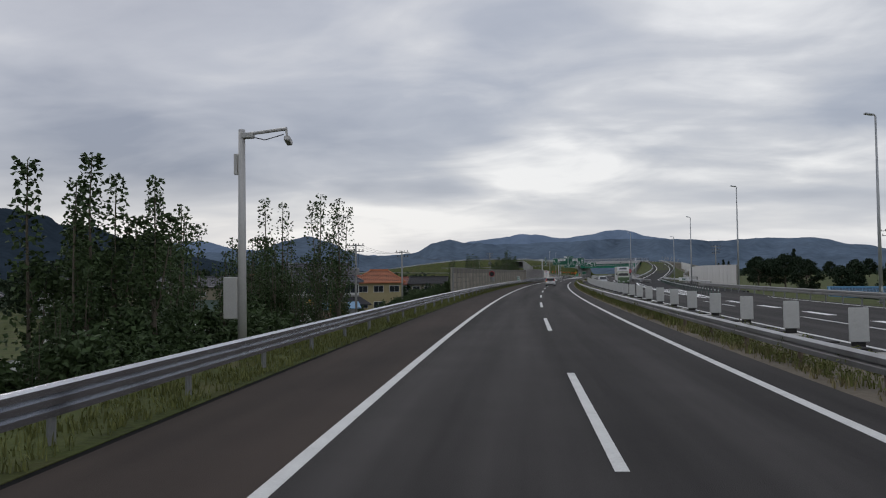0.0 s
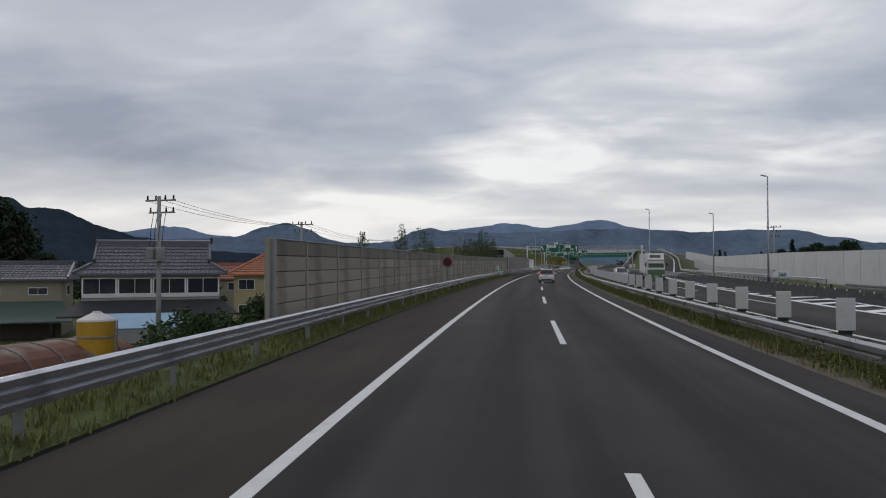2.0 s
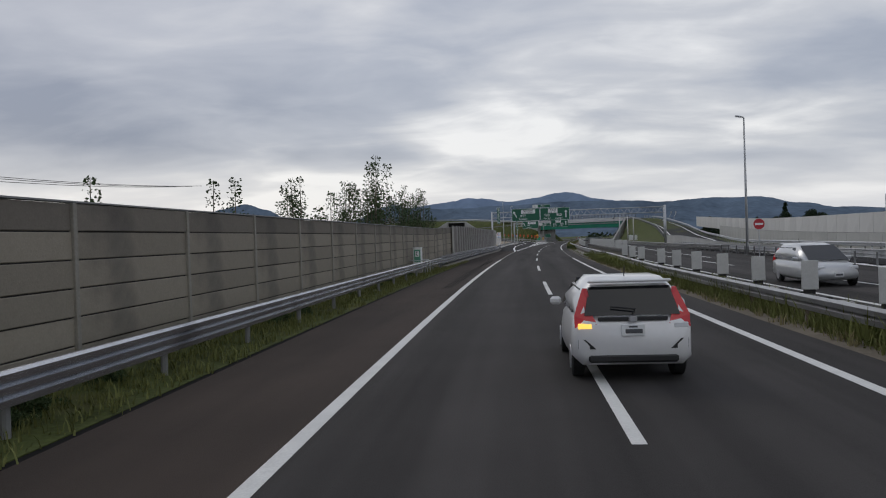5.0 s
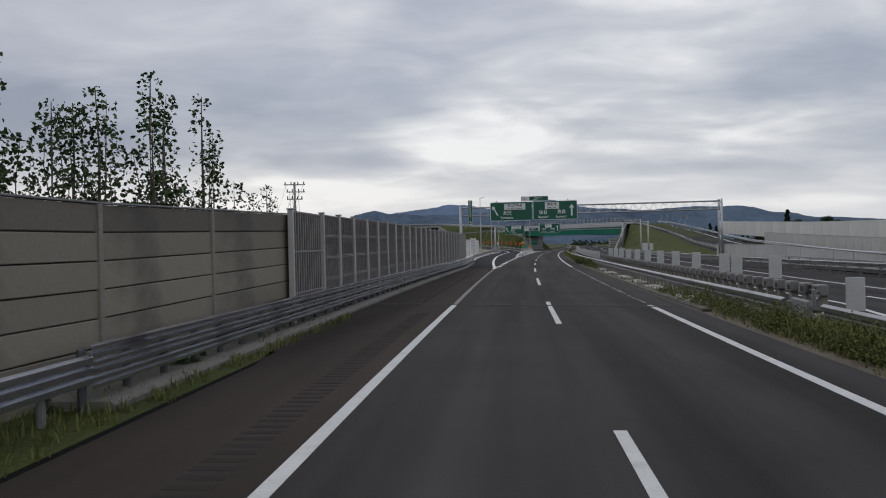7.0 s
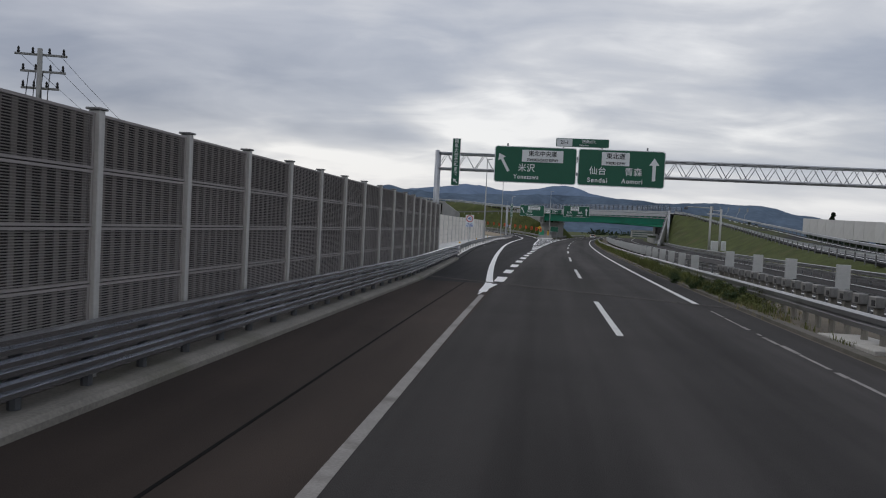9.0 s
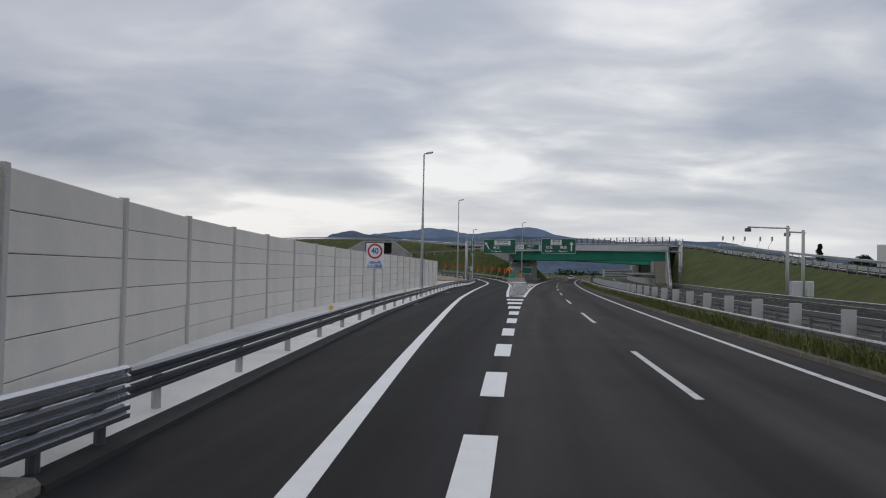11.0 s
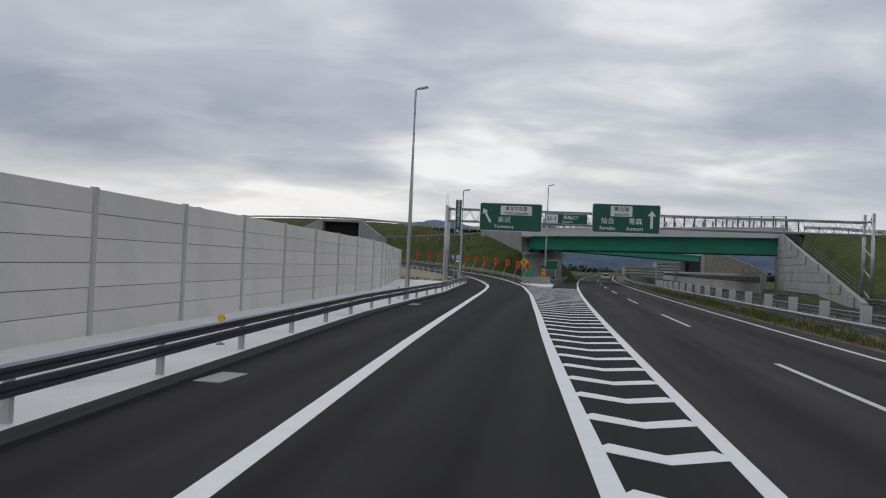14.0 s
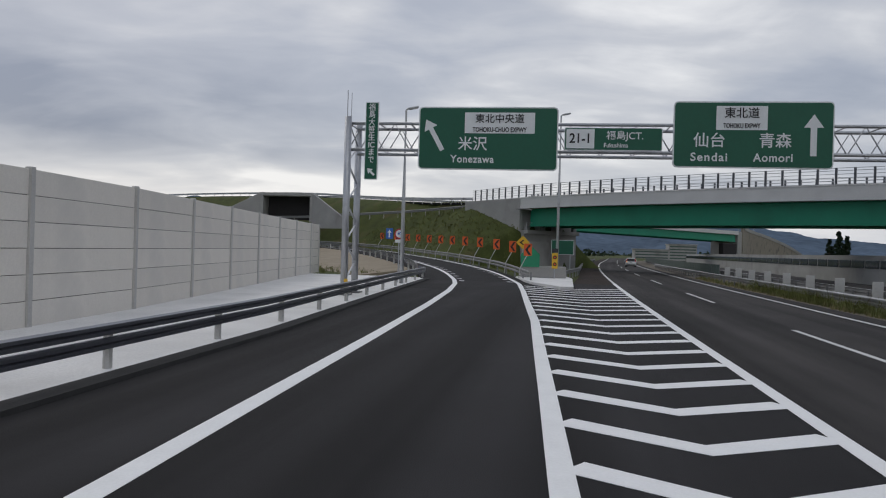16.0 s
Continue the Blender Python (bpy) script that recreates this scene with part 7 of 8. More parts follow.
def compact_car(x, y, rz, paint, label, length=3.95, width=1.69, height=1.5, facing=1):
    """A small five-door car; its tail is at y 0 and it points to +y."""
    g = thing("car", label, "car", (x, y, 0), rz)
    hw = width / 2
    L = length
    low_ = loft([(0.0, ring(hw * 0.90, 0.40, 0.88, 0.1)), (0.1, ring(hw * 0.98, 0.26, 0.95, 0.12)), (0.6, ring(hw, 0.22, 0.98, 0.12, 0.97)), (L * 0.5, ring(hw, 0.20, 0.96, 0.12, 0.96)), (L * 0.74, ring(hw * 0.99, 0.20, 0.94, 0.12, 0.94)), (L * 0.92, ring(hw * 0.93, 0.22, 0.80, 0.12, 0.9)), (L, ring(hw * 0.78, 0.30, 0.62, 0.1, 0.9))])
    part("body", low_, paint, g, smooth=True)
    top_w = 0.80
    cab = loft([(0.10, ring(hw * 0.93, 0.90, 1.02, 0.05, 0.97)), (0.34, ring(hw * 0.95, 0.90, height - 0.10, 0.1, top_w)), (0.62, ring(hw * 0.95, 0.90, height, 0.12, top_w)), (L * 0.42, ring(hw * 0.95, 0.90, height, 0.12, top_w)), (L * 0.56, ring(hw * 0.94, 0.90, height - 0.09, 0.12, top_w)), (L * 0.80, ring(hw * 0.90, 0.88, 0.96, 0.04, 0.93))])
    part("cabin", cab, paint, g, smooth=True)
    # rear window, following the slope of the tailgate
    rw = Shape().add([(-hw * 0.80, 0.10, 1.0), (hw * 0.80, 0.10, 1.0), (hw * 0.70, 0.33, height - 0.13), (-hw * 0.70, 0.33, height - 0.13), (-hw * 0.80, 0.055, 0.98), (hw * 0.80, 0.055, 0.98), (hw * 0.68, 0.285, height - 0.12), (-hw * 0.68, 0.285, height - 0.12)], [(4, 5, 6, 7), (0, 3, 2, 1), (4, 0, 1, 5), (5, 1, 2, 6), (6, 2, 3, 7), (7, 3, 0, 4)])
    part("rear_window", rw, CAR_GLASS, g)
    part("wiper", Shape().tube([(0.0, 0.04, 1.0), (0.05, 0.05, 1.06), (-0.3, 0.075, 1.1)], 0.012, 5), TRIM, g)
    ws = Shape().add([(-hw * 0.82, L * 0.80 + 0.02, 0.94), (hw * 0.82, L * 0.80 + 0.02, 0.94), (hw * 0.70, L * 0.565, height - 0.11), (-hw * 0.70, L * 0.565, height - 0.11), (-hw * 0.82, L * 0.80 + 0.05, 0.95), (hw * 0.82, L * 0.80 + 0.05, 0.95), (hw * 0.70, L * 0.565 + 0.03, height - 0.08), (-hw * 0.70, L * 0.565 + 0.03, height - 0.08)], [(4, 5, 6, 7), (0, 3, 2, 1), (4, 0, 1, 5), (5, 1, 2, 6), (6, 2, 3, 7), (7, 3, 0, 4)])
    part("windscreen", ws, CAR_GLASS, g)
    for sx in (-1, 1):
        for a, b3 in ((0.52, 1.15), (1.2, 1.95), (2.0, 2.75)):
            e0, e1 = sx * hw * 0.955, sx * hw * 0.80
            t0 = height - 0.16
            sh = 0.12 if b3 < 2.5 else 0.55
            q = [(e0, a, 0.99), (e0, b3, 0.98), (e1, b3 - sh * (1 if b3 > 2.5 else 0.1), t0), (e1, a + (0.08 if a < 1 else 0.03), t0)]
            part("side_window", Shape().add([(p[0] + sx * 0.012, p[1], p[2]) for p in q] + [(p[0] - sx * 0.05, p[1], p[2]) for p in q], [(0, 1, 2, 3), (7, 6, 5, 4), (0, 4, 5, 1), (1, 5, 6, 2), (2, 6, 7, 3), (3, 7, 4, 0)]), CAR_GLASS, g)
        # tall tail lamps that wrap the corners
        tl = part("tail_lamp", Shape().add([(sx * hw * 0.60, -0.005, 0.86), (sx * hw * 0.97, 0.06, 0.80), (sx * hw * 0.97, 0.10, 0.98), (sx * hw * 0.80, 0.31, 1.36), (sx * hw * 0.72, 0.27, 1.36), (sx * hw * 0.66, 0.06, 0.98), (sx * hw * 0.60, 0.1, 0.86), (sx * hw * 0.93, 0.3, 0.80), (sx * hw * 0.93, 0.32, 0.98), (sx * hw * 0.78, 0.42, 1.36)], [(0, 1, 2, 5), (5, 2, 3, 4), (1, 7, 8, 2), (2, 8, 9, 3), (0, 6, 7, 1), (4, 3, 9), (0, 5, 6)]), TAIL_RED, g, "tall red tail lamp")
        part("reverse_lamp", Shape().box((sx * hw * 0.80, 0.015, 0.83), (0.2, 0.04, 0.08), b=0.01), AMBER if sx < 0 else LENS, tl)
        part("bumper_vent", Shape().add([(sx * hw * 0.62, -0.012, 0.50), (sx * hw * 0.92, 0.02, 0.50), (sx * hw * 0.92, 0.02, 0.64), (sx * hw * 0.80, -0.008, 0.64), (sx * hw * 0.62, 0.05, 0.50), (sx * hw * 0.92, 0.08, 0.50), (sx * hw * 0.92, 0.08, 0.64), (sx * hw * 0.80, 0.05, 0.64)], [(0, 1, 2, 3), (4, 7, 6, 5), (0, 4, 5, 1), (1, 5, 6, 2), (2, 6, 7, 3), (3, 7, 4, 0)]), TRIM, g)
        part("mirror", Shape().box((sx * (hw + 0.1), L * 0.66, 1.0), (0.2, 0.12, 0.14), b=0.04), paint, g)
        part("head_lamp", Shape().box((sx * hw * 0.68, L * 0.955, 0.68), (0.34, 0.16, 0.15), b=0.04, rz=-sx * 0.35), LENS, g)
        wheel(g, sx * (hw - 0.1), 0.72)
        wheel(g, sx * (hw - 0.1), L - 0.78)
    part("garnish", Shape().box((0, 0.005, 0.93), (hw * 1.16, 0.04, 0.06), b=0.01), TRIM, g)
    part("badge", Shape().box((0, -0.025, 0.93), (0.12, 0.02, 0.1), b=0.02), ALLOY, g)
    pl = part("number_plate", Shape().box((0, -0.02, 0.77), (0.33, 0.02, 0.165), b=0.005), SIGN_WHITE, g)
    part("plate_bars", Shape().box((0.01, -0.034, 0.755), (0.24, 0.006, 0.06)).box((0, -0.034, 0.82), (0.12, 0.006, 0.025)), RAIL_DARK, pl)
    part("lower_bumper", Shape().box((0, 0.03, 0.36), (hw * 1.5, 0.1, 0.12), b=0.03), TRIM, g)
    part("grille", Shape().box((0, L * 0.985, 0.52), (0.95, 0.08, 0.16), b=0.02), TRIM, g)
    fp = part("number_plate", Shape().box((0, L + 0.012, 0.45), (0.33, 0.02, 0.165), b=0.005), SIGN_WHITE, g)
    part("plate_bars", Shape().box((0, L + 0.026, 0.44), (0.24, 0.006, 0.06)), RAIL_DARK, fp)
    part("aerial", Shape().tube([(0, 0.75, height - 0.01), (0, 0.68, height + 0.16)], 0.008, 5), TRIM, g)
    part("spoiler", Shape().box((0, 0.28, height - 0.045), (hw * 1.4, 0.2, 0.04), b=0.015, rx=-0.1), paint, g)
    return g


cx, cy, _ = at(0.45, 126, 0)
compact_car(cx, cy, heading(126), CAR_WHITE, "white five-door hatchback with tall red tail lamps on the carriageway")
fx, fy, _ = at(1.7, 472, 0)
compact_car(fx, fy, heading(472), CAR_WHITE, "white compact car far ahead on the carriageway")
vx, vy, _ = at(10.25, 147.5, 0)
compact_car(vx, vy, heading(147) + 180, CAR_SILVER, "silver-white estate car on the opposite carriageway", 4.5, 1.72, 1.56)

tx, ty, _ = at(13.7, 144.5, 0)
truck = thing("truck", "white refrigerated box truck with a green and white cab", "truck", (tx, ty, 0), heading(140) + 180)
part("cargo_box", Shape().box((0, 3.0, 2.1), (2.3, 6.0, 2.5), b=0.04), CAR_WHITE, truck)
part("door_seam", Shape().box((0, -0.01, 2.1), (0.03, 0.03, 2.4)), STEEL_DULL, truck)
part("chassis", Shape().box((0, 3.6, 0.72), (0.9, 7.4, 0.26), b=0.02), TRIM, truck)
cabm = loft([(6.15, ring(1.08, 0.55, 2.5, 0.1, 0.97)), (7.0, ring(1.08, 0.5, 2.5, 0.12, 0.96)), (7.55, ring(1.07, 0.45, 1.62, 0.1, 0.99)), (7.66, ring(1.03, 0.42, 1.45, 0.1, 0.98))])
cb = part("cab", cabm, mat("truck_cab_cream", (0.50, 0.52, 0.44), 0.35, var=0.1, bump=0, coat=0.3), truck)
part("fairing", Shape().box((0, 6.75, 2.62), (1.9, 0.9, 0.3), b=0.08), CAR_WHITE, cb)
part("livery", Shape().box((0, 7.66, 0.98), (2.08, 0.06, 0.72), b=0.03), TRUCK_GREEN, cb)
part("windscreen", Shape().add([(-0.93, 7.60, 1.62), (0.93, 7.60, 1.62), (0.88, 7.05, 2.38), (-0.88, 7.05, 2.38), (-0.93, 7.54, 1.60), (0.93, 7.54, 1.60), (0.88, 6.99, 2.36), (-0.88, 6.99, 2.36)], [(0, 1, 2, 3), (7, 6, 5, 4), (0, 4, 5, 1), (1, 5, 6, 2), (2, 6, 7, 3), (3, 7, 4, 0)]), CAR_GLASS, truck)
part("cooling_unit", Shape().box((0, 6.28, 2.98), (1.7, 0.5, 0.62), b=0.05), CAR_WHITE, truck)
part("cooling_grille", Shape().box((0, 6.55, 2.98), (1.3, 0.04, 0.36), b=0.01), RAIL_DARK, truck)
part("bumper", Shape().box((0, 7.68, 0.48), (2.1, 0.2, 0.3), b=0.05), TRUCK_GREEN, truck)
for sx in (-1, 1):
    part("head_lamp", Shape().box((sx * 0.82, 7.74, 0.66), (0.32, 0.08, 0.18), b=0.03), LENS, truck)
    mir = part("mirror", Shape().box((sx * 1.28, 7.5, 1.95), (0.16, 0.1, 0.36), b=0.03), TRIM, truck)
    part("mirror_arm", Shape().tube([(sx * 1.05, 7.4, 2.2), (sx * 1.28, 7.5, 2.15)], 0.02, 5), TRIM, mir)
    part("side_window", Shape().box((sx * 1.07, 6.95, 1.95), (0.03, 0.75, 0.6), b=0.01), CAR_GLASS, truck)
    part("side_guard", Shape().box((sx * 1.05, 4.2, 0.7), (0.05, 2.2, 0.3), b=0.01), STEEL_DULL, truck)
    wheel(truck, sx * 0.92, 6.75, 0.42, 0.26)
    wheel(truck, sx * 0.92, 1.4, 0.42, 0.3)
tp = part("number_plate", Shape().box((0, 7.79, 0.5), (0.33, 0.02, 0.165)), SIGN_WHITE, truck)
part("plate_bars", Shape().box((0, 7.803, 0.49), (0.24, 0.006, 0.06)), RAIL_DARK, tp)

# ---------------------------------------------------------------- trees and undergrowth
rng = random.Random(7)


def leaf(s, p, size, rnd):
    """One leaf: a small folded diamond."""
    a = Vector((rnd.uniform(-1, 1), rnd.uniform(-1, 1), rnd.uniform(-0.9, 0.5))).normalized()
    b2 = a.cross(Vector((rnd.uniform(-1, 1), rnd.uniform(-1, 1), rnd.uniform(-1, 1)))).normalized()
    c = a.cross(b2) * size * 0.16
    p = Vector(p)
    k = len(s.v)
    s.v += [tuple(p), tuple(p + a * size * 0.5 + b2 * size * 0.38 + c), tuple(p + a * size), tuple(p + a * size * 0.5 - b2 * size * 0.38 + c)]
    s.f += [(k, k + 1, k + 2), (k, k + 2, k + 3)]


def poplar(seed, h, stems, leaves, size=0.17, spread=0.9):
    """A young poplar: a thin trunk, several upright stems and columns of leaves."""
    r = random.Random(seed)
    g = thing("tree", "slender young poplar with upright leafy stems", "tree", (0, 0, -200))
    wood, crown = Shape(), Shape()
    tips = []
    for k in range(stems):
        a = r.uniform(0, 2 * math.pi)
        d = 0.0 if k == 0 else r.uniform(0.3, spread)
        z0 = 0.0 if k == 0 else h * r.uniform(0.08, 0.4)
        top = h * (1.0 if k == 0 else r.uniform(0.55, 0.95))
        pts = []
        for i in range(6):
            t = i / 5
            out = d * (1 - (1 - t) ** 2)
            pts.append(Vector((out * math.cos(a) + r.uniform(-0.06, 0.06), out * math.sin(a) + r.uniform(-0.06, 0.06), z0 + (top - z0) * t)))
        r0 = (0.075 if k == 0 else 0.035) * h / 6
        wood.tube(pts, [r0, r0 * 0.85, r0 * 0.65, r0 * 0.45, r0 * 0.28, r0 * 0.12], 6)
        tips.append((pts, top - z0))
    per = leaves // stems
    for pts, length in tips:
        for _ in range(int(per * (0.6 + 0.4 * length / h))):
            t = 1 - r.random() ** 1.35 * 0.92
            q = t * 5
            i = min(int(q), 4)
            p = pts[i].lerp(pts[i + 1], q - i)
            rad = 0.10 + 0.48 * (1 - t) ** 0.7 * r.random() + 0.08
            a = r.uniform(0, 2 * math.pi)
            leaf(crown, p + Vector((rad * math.cos(a), rad * math.sin(a), r.uniform(-0.12, 0.05))), size * r.uniform(0.7, 1.25), r)
    part("trunk", wood, BARK, g)
    part("crown", crown, LEAF, g, fix=False)
    return g


def bush(seed, w, h, leaves, material=LEAF, size=0.2, label="dense green bush beside the road", name="bush", category="bush"):
    """A shrub: short stems and leaves gathered in uneven clumps."""
    r = random.Random(seed)
    g = thing(name, label, category, (0, 0, -200))
    wood, crown = Shape(), Shape()
    clumps = []
    for _ in range(max(7, int(w * 5))):
        a, d = r.uniform(0, 2 * math.pi), r.random() ** 0.6 * w / 2
        zc = h * r.uniform(0.25, 0.88) * (1 - 0.45 * (d / (w / 2)) ** 2)
        c = Vector((d * math.cos(a), d * math.sin(a), zc))
        clumps.append((c, r.uniform(0.28, 0.6) * min(w, h) * 0.42))
        wood.tube([(c.x * 0.15, c.y * 0.15, 0), (c.x * 0.6, c.y * 0.6, zc * 0.55), tuple(c)], [0.035 * h / 2, 0.02 * h / 2, 0.008 * h / 2], 5)
    for k in range(leaves):
        c, rad = clumps[k % len(clumps)]
        v = Vector((r.gauss(0, 1), r.gauss(0, 1), r.gauss(0, 1))).normalized() * rad * r.random() ** 0.4
        leaf(crown, c + v, size * r.uniform(0.7, 1.3), r)
    part("branches", wood, BARK, g)
    part("crown", crown, material, g, fix=False)
    return g


def broad_tree(seed, h, w, leaves, material=LEAF_DARK, size=0.45, label="large dark broad-leaved tree", conifer=False):
    r = random.Random(seed)
    g = thing("tree", label, "tree", (0, 0, -200))
    wood, crown = Shape(), Shape()
    wood.tube([(0, 0, -0.3), (0.1, 0, h * 0.3), (0, 0.1, h * 0.65), (0, 0, h * 0.95)], [0.03 * h, 0.024 * h, 0.014 * h, 0.004 * h], 8)
    clumps = []
    for k in range(34):
        if conifer:
            t = (k + 0.5) / 34
            d, z = w / 2 * (1 - t) * r.uniform(0.5, 1), h * (0.12 + 0.88 * t)
            rad = 0.05 * w + 0.17 * w * (1 - t)
        else:
            t = r.random()
            z = h * (0.3 + 0.65 * t)
            d = w / 2 * math.sqrt(max(0.05, 1 - (2 * t - 0.85) ** 2)) * r.uniform(0.35, 1)
            rad = w * r.uniform(0.09, 0.17)
        a = r.uniform(0, 2 * math.pi)
        c = Vector((d * math.cos(a), d * math.sin(a), z))
        clumps.append((c, rad))
        wood.tube([(0, 0, z * 0.75), tuple(c)], [0.010 * h, 0.003 * h], 5)
    for k in range(leaves):
        c, rad = clumps[k % len(clumps)]
        v = Vector((r.gauss(0, 1), r.gauss(0, 1), r.gauss(0, 0.75))).normalized() * rad * r.random() ** 0.4
        leaf(crown, c + v, size * r.uniform(0.7, 1.3), r)
    part("trunk", wood, BARK, g)
    part("crown", crown, material, g, fix=False)
    return g


def gz(x, y):
    """The height of the ground sheet, between its grid points."""
    i, j = int(np.clip(np.searchsorted(gx, x) - 1, 0, len(gx) - 2)), int(np.clip(np.searchsorted(gy, y) - 1, 0, len(gy) - 2))
    u, v = (x - gx[i]) / (gx[i + 1] - gx[i]), (y - gy[j]) / (gy[j + 1] - gy[j])
    return float((GZ[j, i] * (1 - u) + GZ[j, i + 1] * u) * (1 - v) + (GZ[j + 1, i] * (1 - u) + GZ[j + 1, i + 1] * u) * v)


def plant(proto, x, y, top=None, height=1.0, s=1.0, rz=None):
    """Sets a copy on the ground; top: the height its crown should reach."""
    z = gz(x, y)
    k = (top - z) / height if top is not None else s
    ob = copy_thing(proto, pose(x, y, z - 0.05, 0, 0, rng.uniform(0, 360) if rz is None else rz))
    ob.matrix_basis = ob.matrix_basis @ Matrix.Diagonal((k, k, k, 1))
    return ob


pop = [poplar(11 + k, 7.0, 7 + k % 3, 1700 + 250 * (k % 3), 0.125) for k in range(4)]
spire = [poplar(21, 7.0, 2, 1100, 0.15, 0.5), poplar(22, 7.0, 3, 1300, 0.15, 0.6)]
shrub = [bush(31 + k, 2.6, 2.0, 3600, size=0.125) for k in range(3)]
wood_trees = [broad_tree(51, 9.0, 8.0, 4200), broad_tree(52, 9.0, 7.0, 4000)]
fir = broad_tree(61, 13.0, 6.0, 3800, LEAF_DARK, 0.5, "tall dark conifer with dense needles", True)

for k, (lt, y, top) in enumerate(((-12.0, 33.9, 6.7), (-10.4, 31.8, 6.2), (-13.2, 28.7, 5.9), (-12.0, 27.7, 5.6), (-13.5, 21.0, 4.6), (-12.6, 18.2, 4.0), (-14.5, 16.0, 4.4), (-13.0, 13.5, 3.8), (-14.0, 11.0, 4.2), (-12.5, 9.0, 3.6), (-15.0, 24.0, 5.2), (-11.6, 36.5, 3.4), (-13, 40, 3.4), (-14.5, 6.0, 5.2), (-13.5, 2.0, 4.8))):
    x, y2, _ = at(lt, y)
    plant(pop[k % 4], x, y2, top, 7.0)
for k, (lt, y, top) in enumerate(((-10.6, 98.7, 5.2), (-10.8, 101.5, 4.0), (-10.4, 95.5, 4.1), (-11.1, 109.7, 5.5), (-11.0, 112.2, 4.4), (-12.0, 119, 4.6), (-11.5, 122, 3.9), (-12.5, 127, 4.8), (-11.8, 91, 4.3), (-11.2, 88.5, 4.1), (-12.5, 134, 4.2))):
    x, y2, _ = at(lt, y)
    plant(pop[(k + 1) % 4], x, y2, top, 7.0)
for k, (lt, y, top) in enumerate(((-10.4, 162.6, 7.6), (-10.8, 164.4, 6.2), (-11.2, 166.2, 5.6), (-10.4, 160.0, 5.2), (-10.9, 169.8, 5.3), (-10.3, 173.0, 6.4), (-10.8, 174.6, 6.0), (-11.2, 171.5, 5.5), (-10.4, 177.6, 5.8), (-10.2, 179.6, 6.6), (-10.8, 181.5, 5.9), (-10.2, 182.7, 6.6), (-11.4, 178.2, 5.6), (-10.3, 188.5, 4.5), (-10.6, 176.2, 5.2), (-11.4, 155, 4.8), (-12.5, 152, 4.6), (-11.0, 147, 4.9), (-12, 143, 4.6), (-11.5, 150, 5.2), (-10.9, 157.5, 5.5), (-11.8, 160, 5.8), (-12.5, 165, 6.0), (-11.2, 139, 4.2), (-11.6, 168, 5.9))):
    x, y2, _ = at(lt, y)
    plant(pop[k % 4], x, y2, top + 0.25, 7.0)
for k, (x, y, top) in enumerate(((-12.1, 14, 5.6), (-10.9, 14.4, 5.0), (-10.2, 14.0, 5.7), (-9.6, 14.3, 5.1), (-9.0, 15.2, 4.6), (-8.4, 14.2, 5.0), (-11.4, 15.5, 4.7))):
    plant(spire[k % 2], x, y, top, 7.0)
for k in range(28):
    x, y2, _ = at(rng.uniform(-16.5, -10.8), rng.uniform(5, 38))
    plant(pop[k % 4], x, y2, rng.uniform(1.2, 3.4), 7.0)
thick = random.Random(77)
for k in range(18):
    x, y2, _ = at(thick.uniform(-16, -10.8), thick.uniform(19, 33))
    plant(pop[k % 4], x, y2, thick.uniform(2.2, 4.2), 7.0)
for k in range(46):
    y = rng.uniform(0, 31)
    x, y2, _ = at(rng.uniform(-15.5, -10.6), y)
    plant(shrub[k % 3], x, y2, None, 2.0, rng.uniform(0.8, 1.5))
for k in range(16):
    x, y2, _ = at(rng.uniform(-12.6, -9.8), rng.uniform(67, 86))
    plant(shrub[k % 3], x, y2, None, 2.0, rng.uniform(0.9, 1.45))
for k, (lt, y, top) in enumerate(((-9.7, 71.5, 1.75), (-10.4, 73, 1.55), (-11.6, 74, 1.25), (-12.6, 74.5, 0.75), (-13.6, 75, 0.35), (-14.9, 75.5, 0.05), (-16, 75, -0.5), (-12.2, 81, 1.7), (-13.8, 83, 1.4), (-15.4, 85, 1.0), (-11.0, 78, 1.8), (-9.6, 76, 1.9), (-17, 80, 0.2), (-18.2, 84, 0.1))):
    x, y2, _ = at(lt, y)
    plant(shrub[k % 3], x, y2, top, 2.2)
for k in range(26):
    x, y2, _ = at(rng.uniform(4.95, 5.6), rng.uniform(233.5, 256))
    plant(shrub[k % 3], x, y2, None, 2.0, rng.uniform(0.22, 0.46))
for k in range(10):
    plant(shrub[k % 3], rng.uniform(-24, -15), rng.uniform(96, 120), None, 2.0, rng.uniform(0.9, 1.6))
for k in range(44):
    y = rng.uniform(84, 186)
    x, y2, _ = at(rng.uniform(-8.1, -7.6), y)
    plant(shrub[k % 3], x, y2, None, 2.0, rng.uniform(0.14, 0.34))
for x, y, s in ((-94, 171, 2.0), (-102, 173, 1.9), (-97, 177, 1.9), (-110, 170, 1.7), (-57, 126, 0.6), (-66, 128, 0.7), (-78, 105, 1.1), (-45, 140, 0.8), (-70, 150, 0.9), (-92, 130, 1.1), (-60, 180, 0.8), (-36, 175, 0.7), (-100, 90, 1.2), (-85, 60, 1.1), (-48, 200, 0.7), (-95, 170, 1.0)):
    plant(wood_trees[int(x) % 2], x, y, None, 9.0, s)
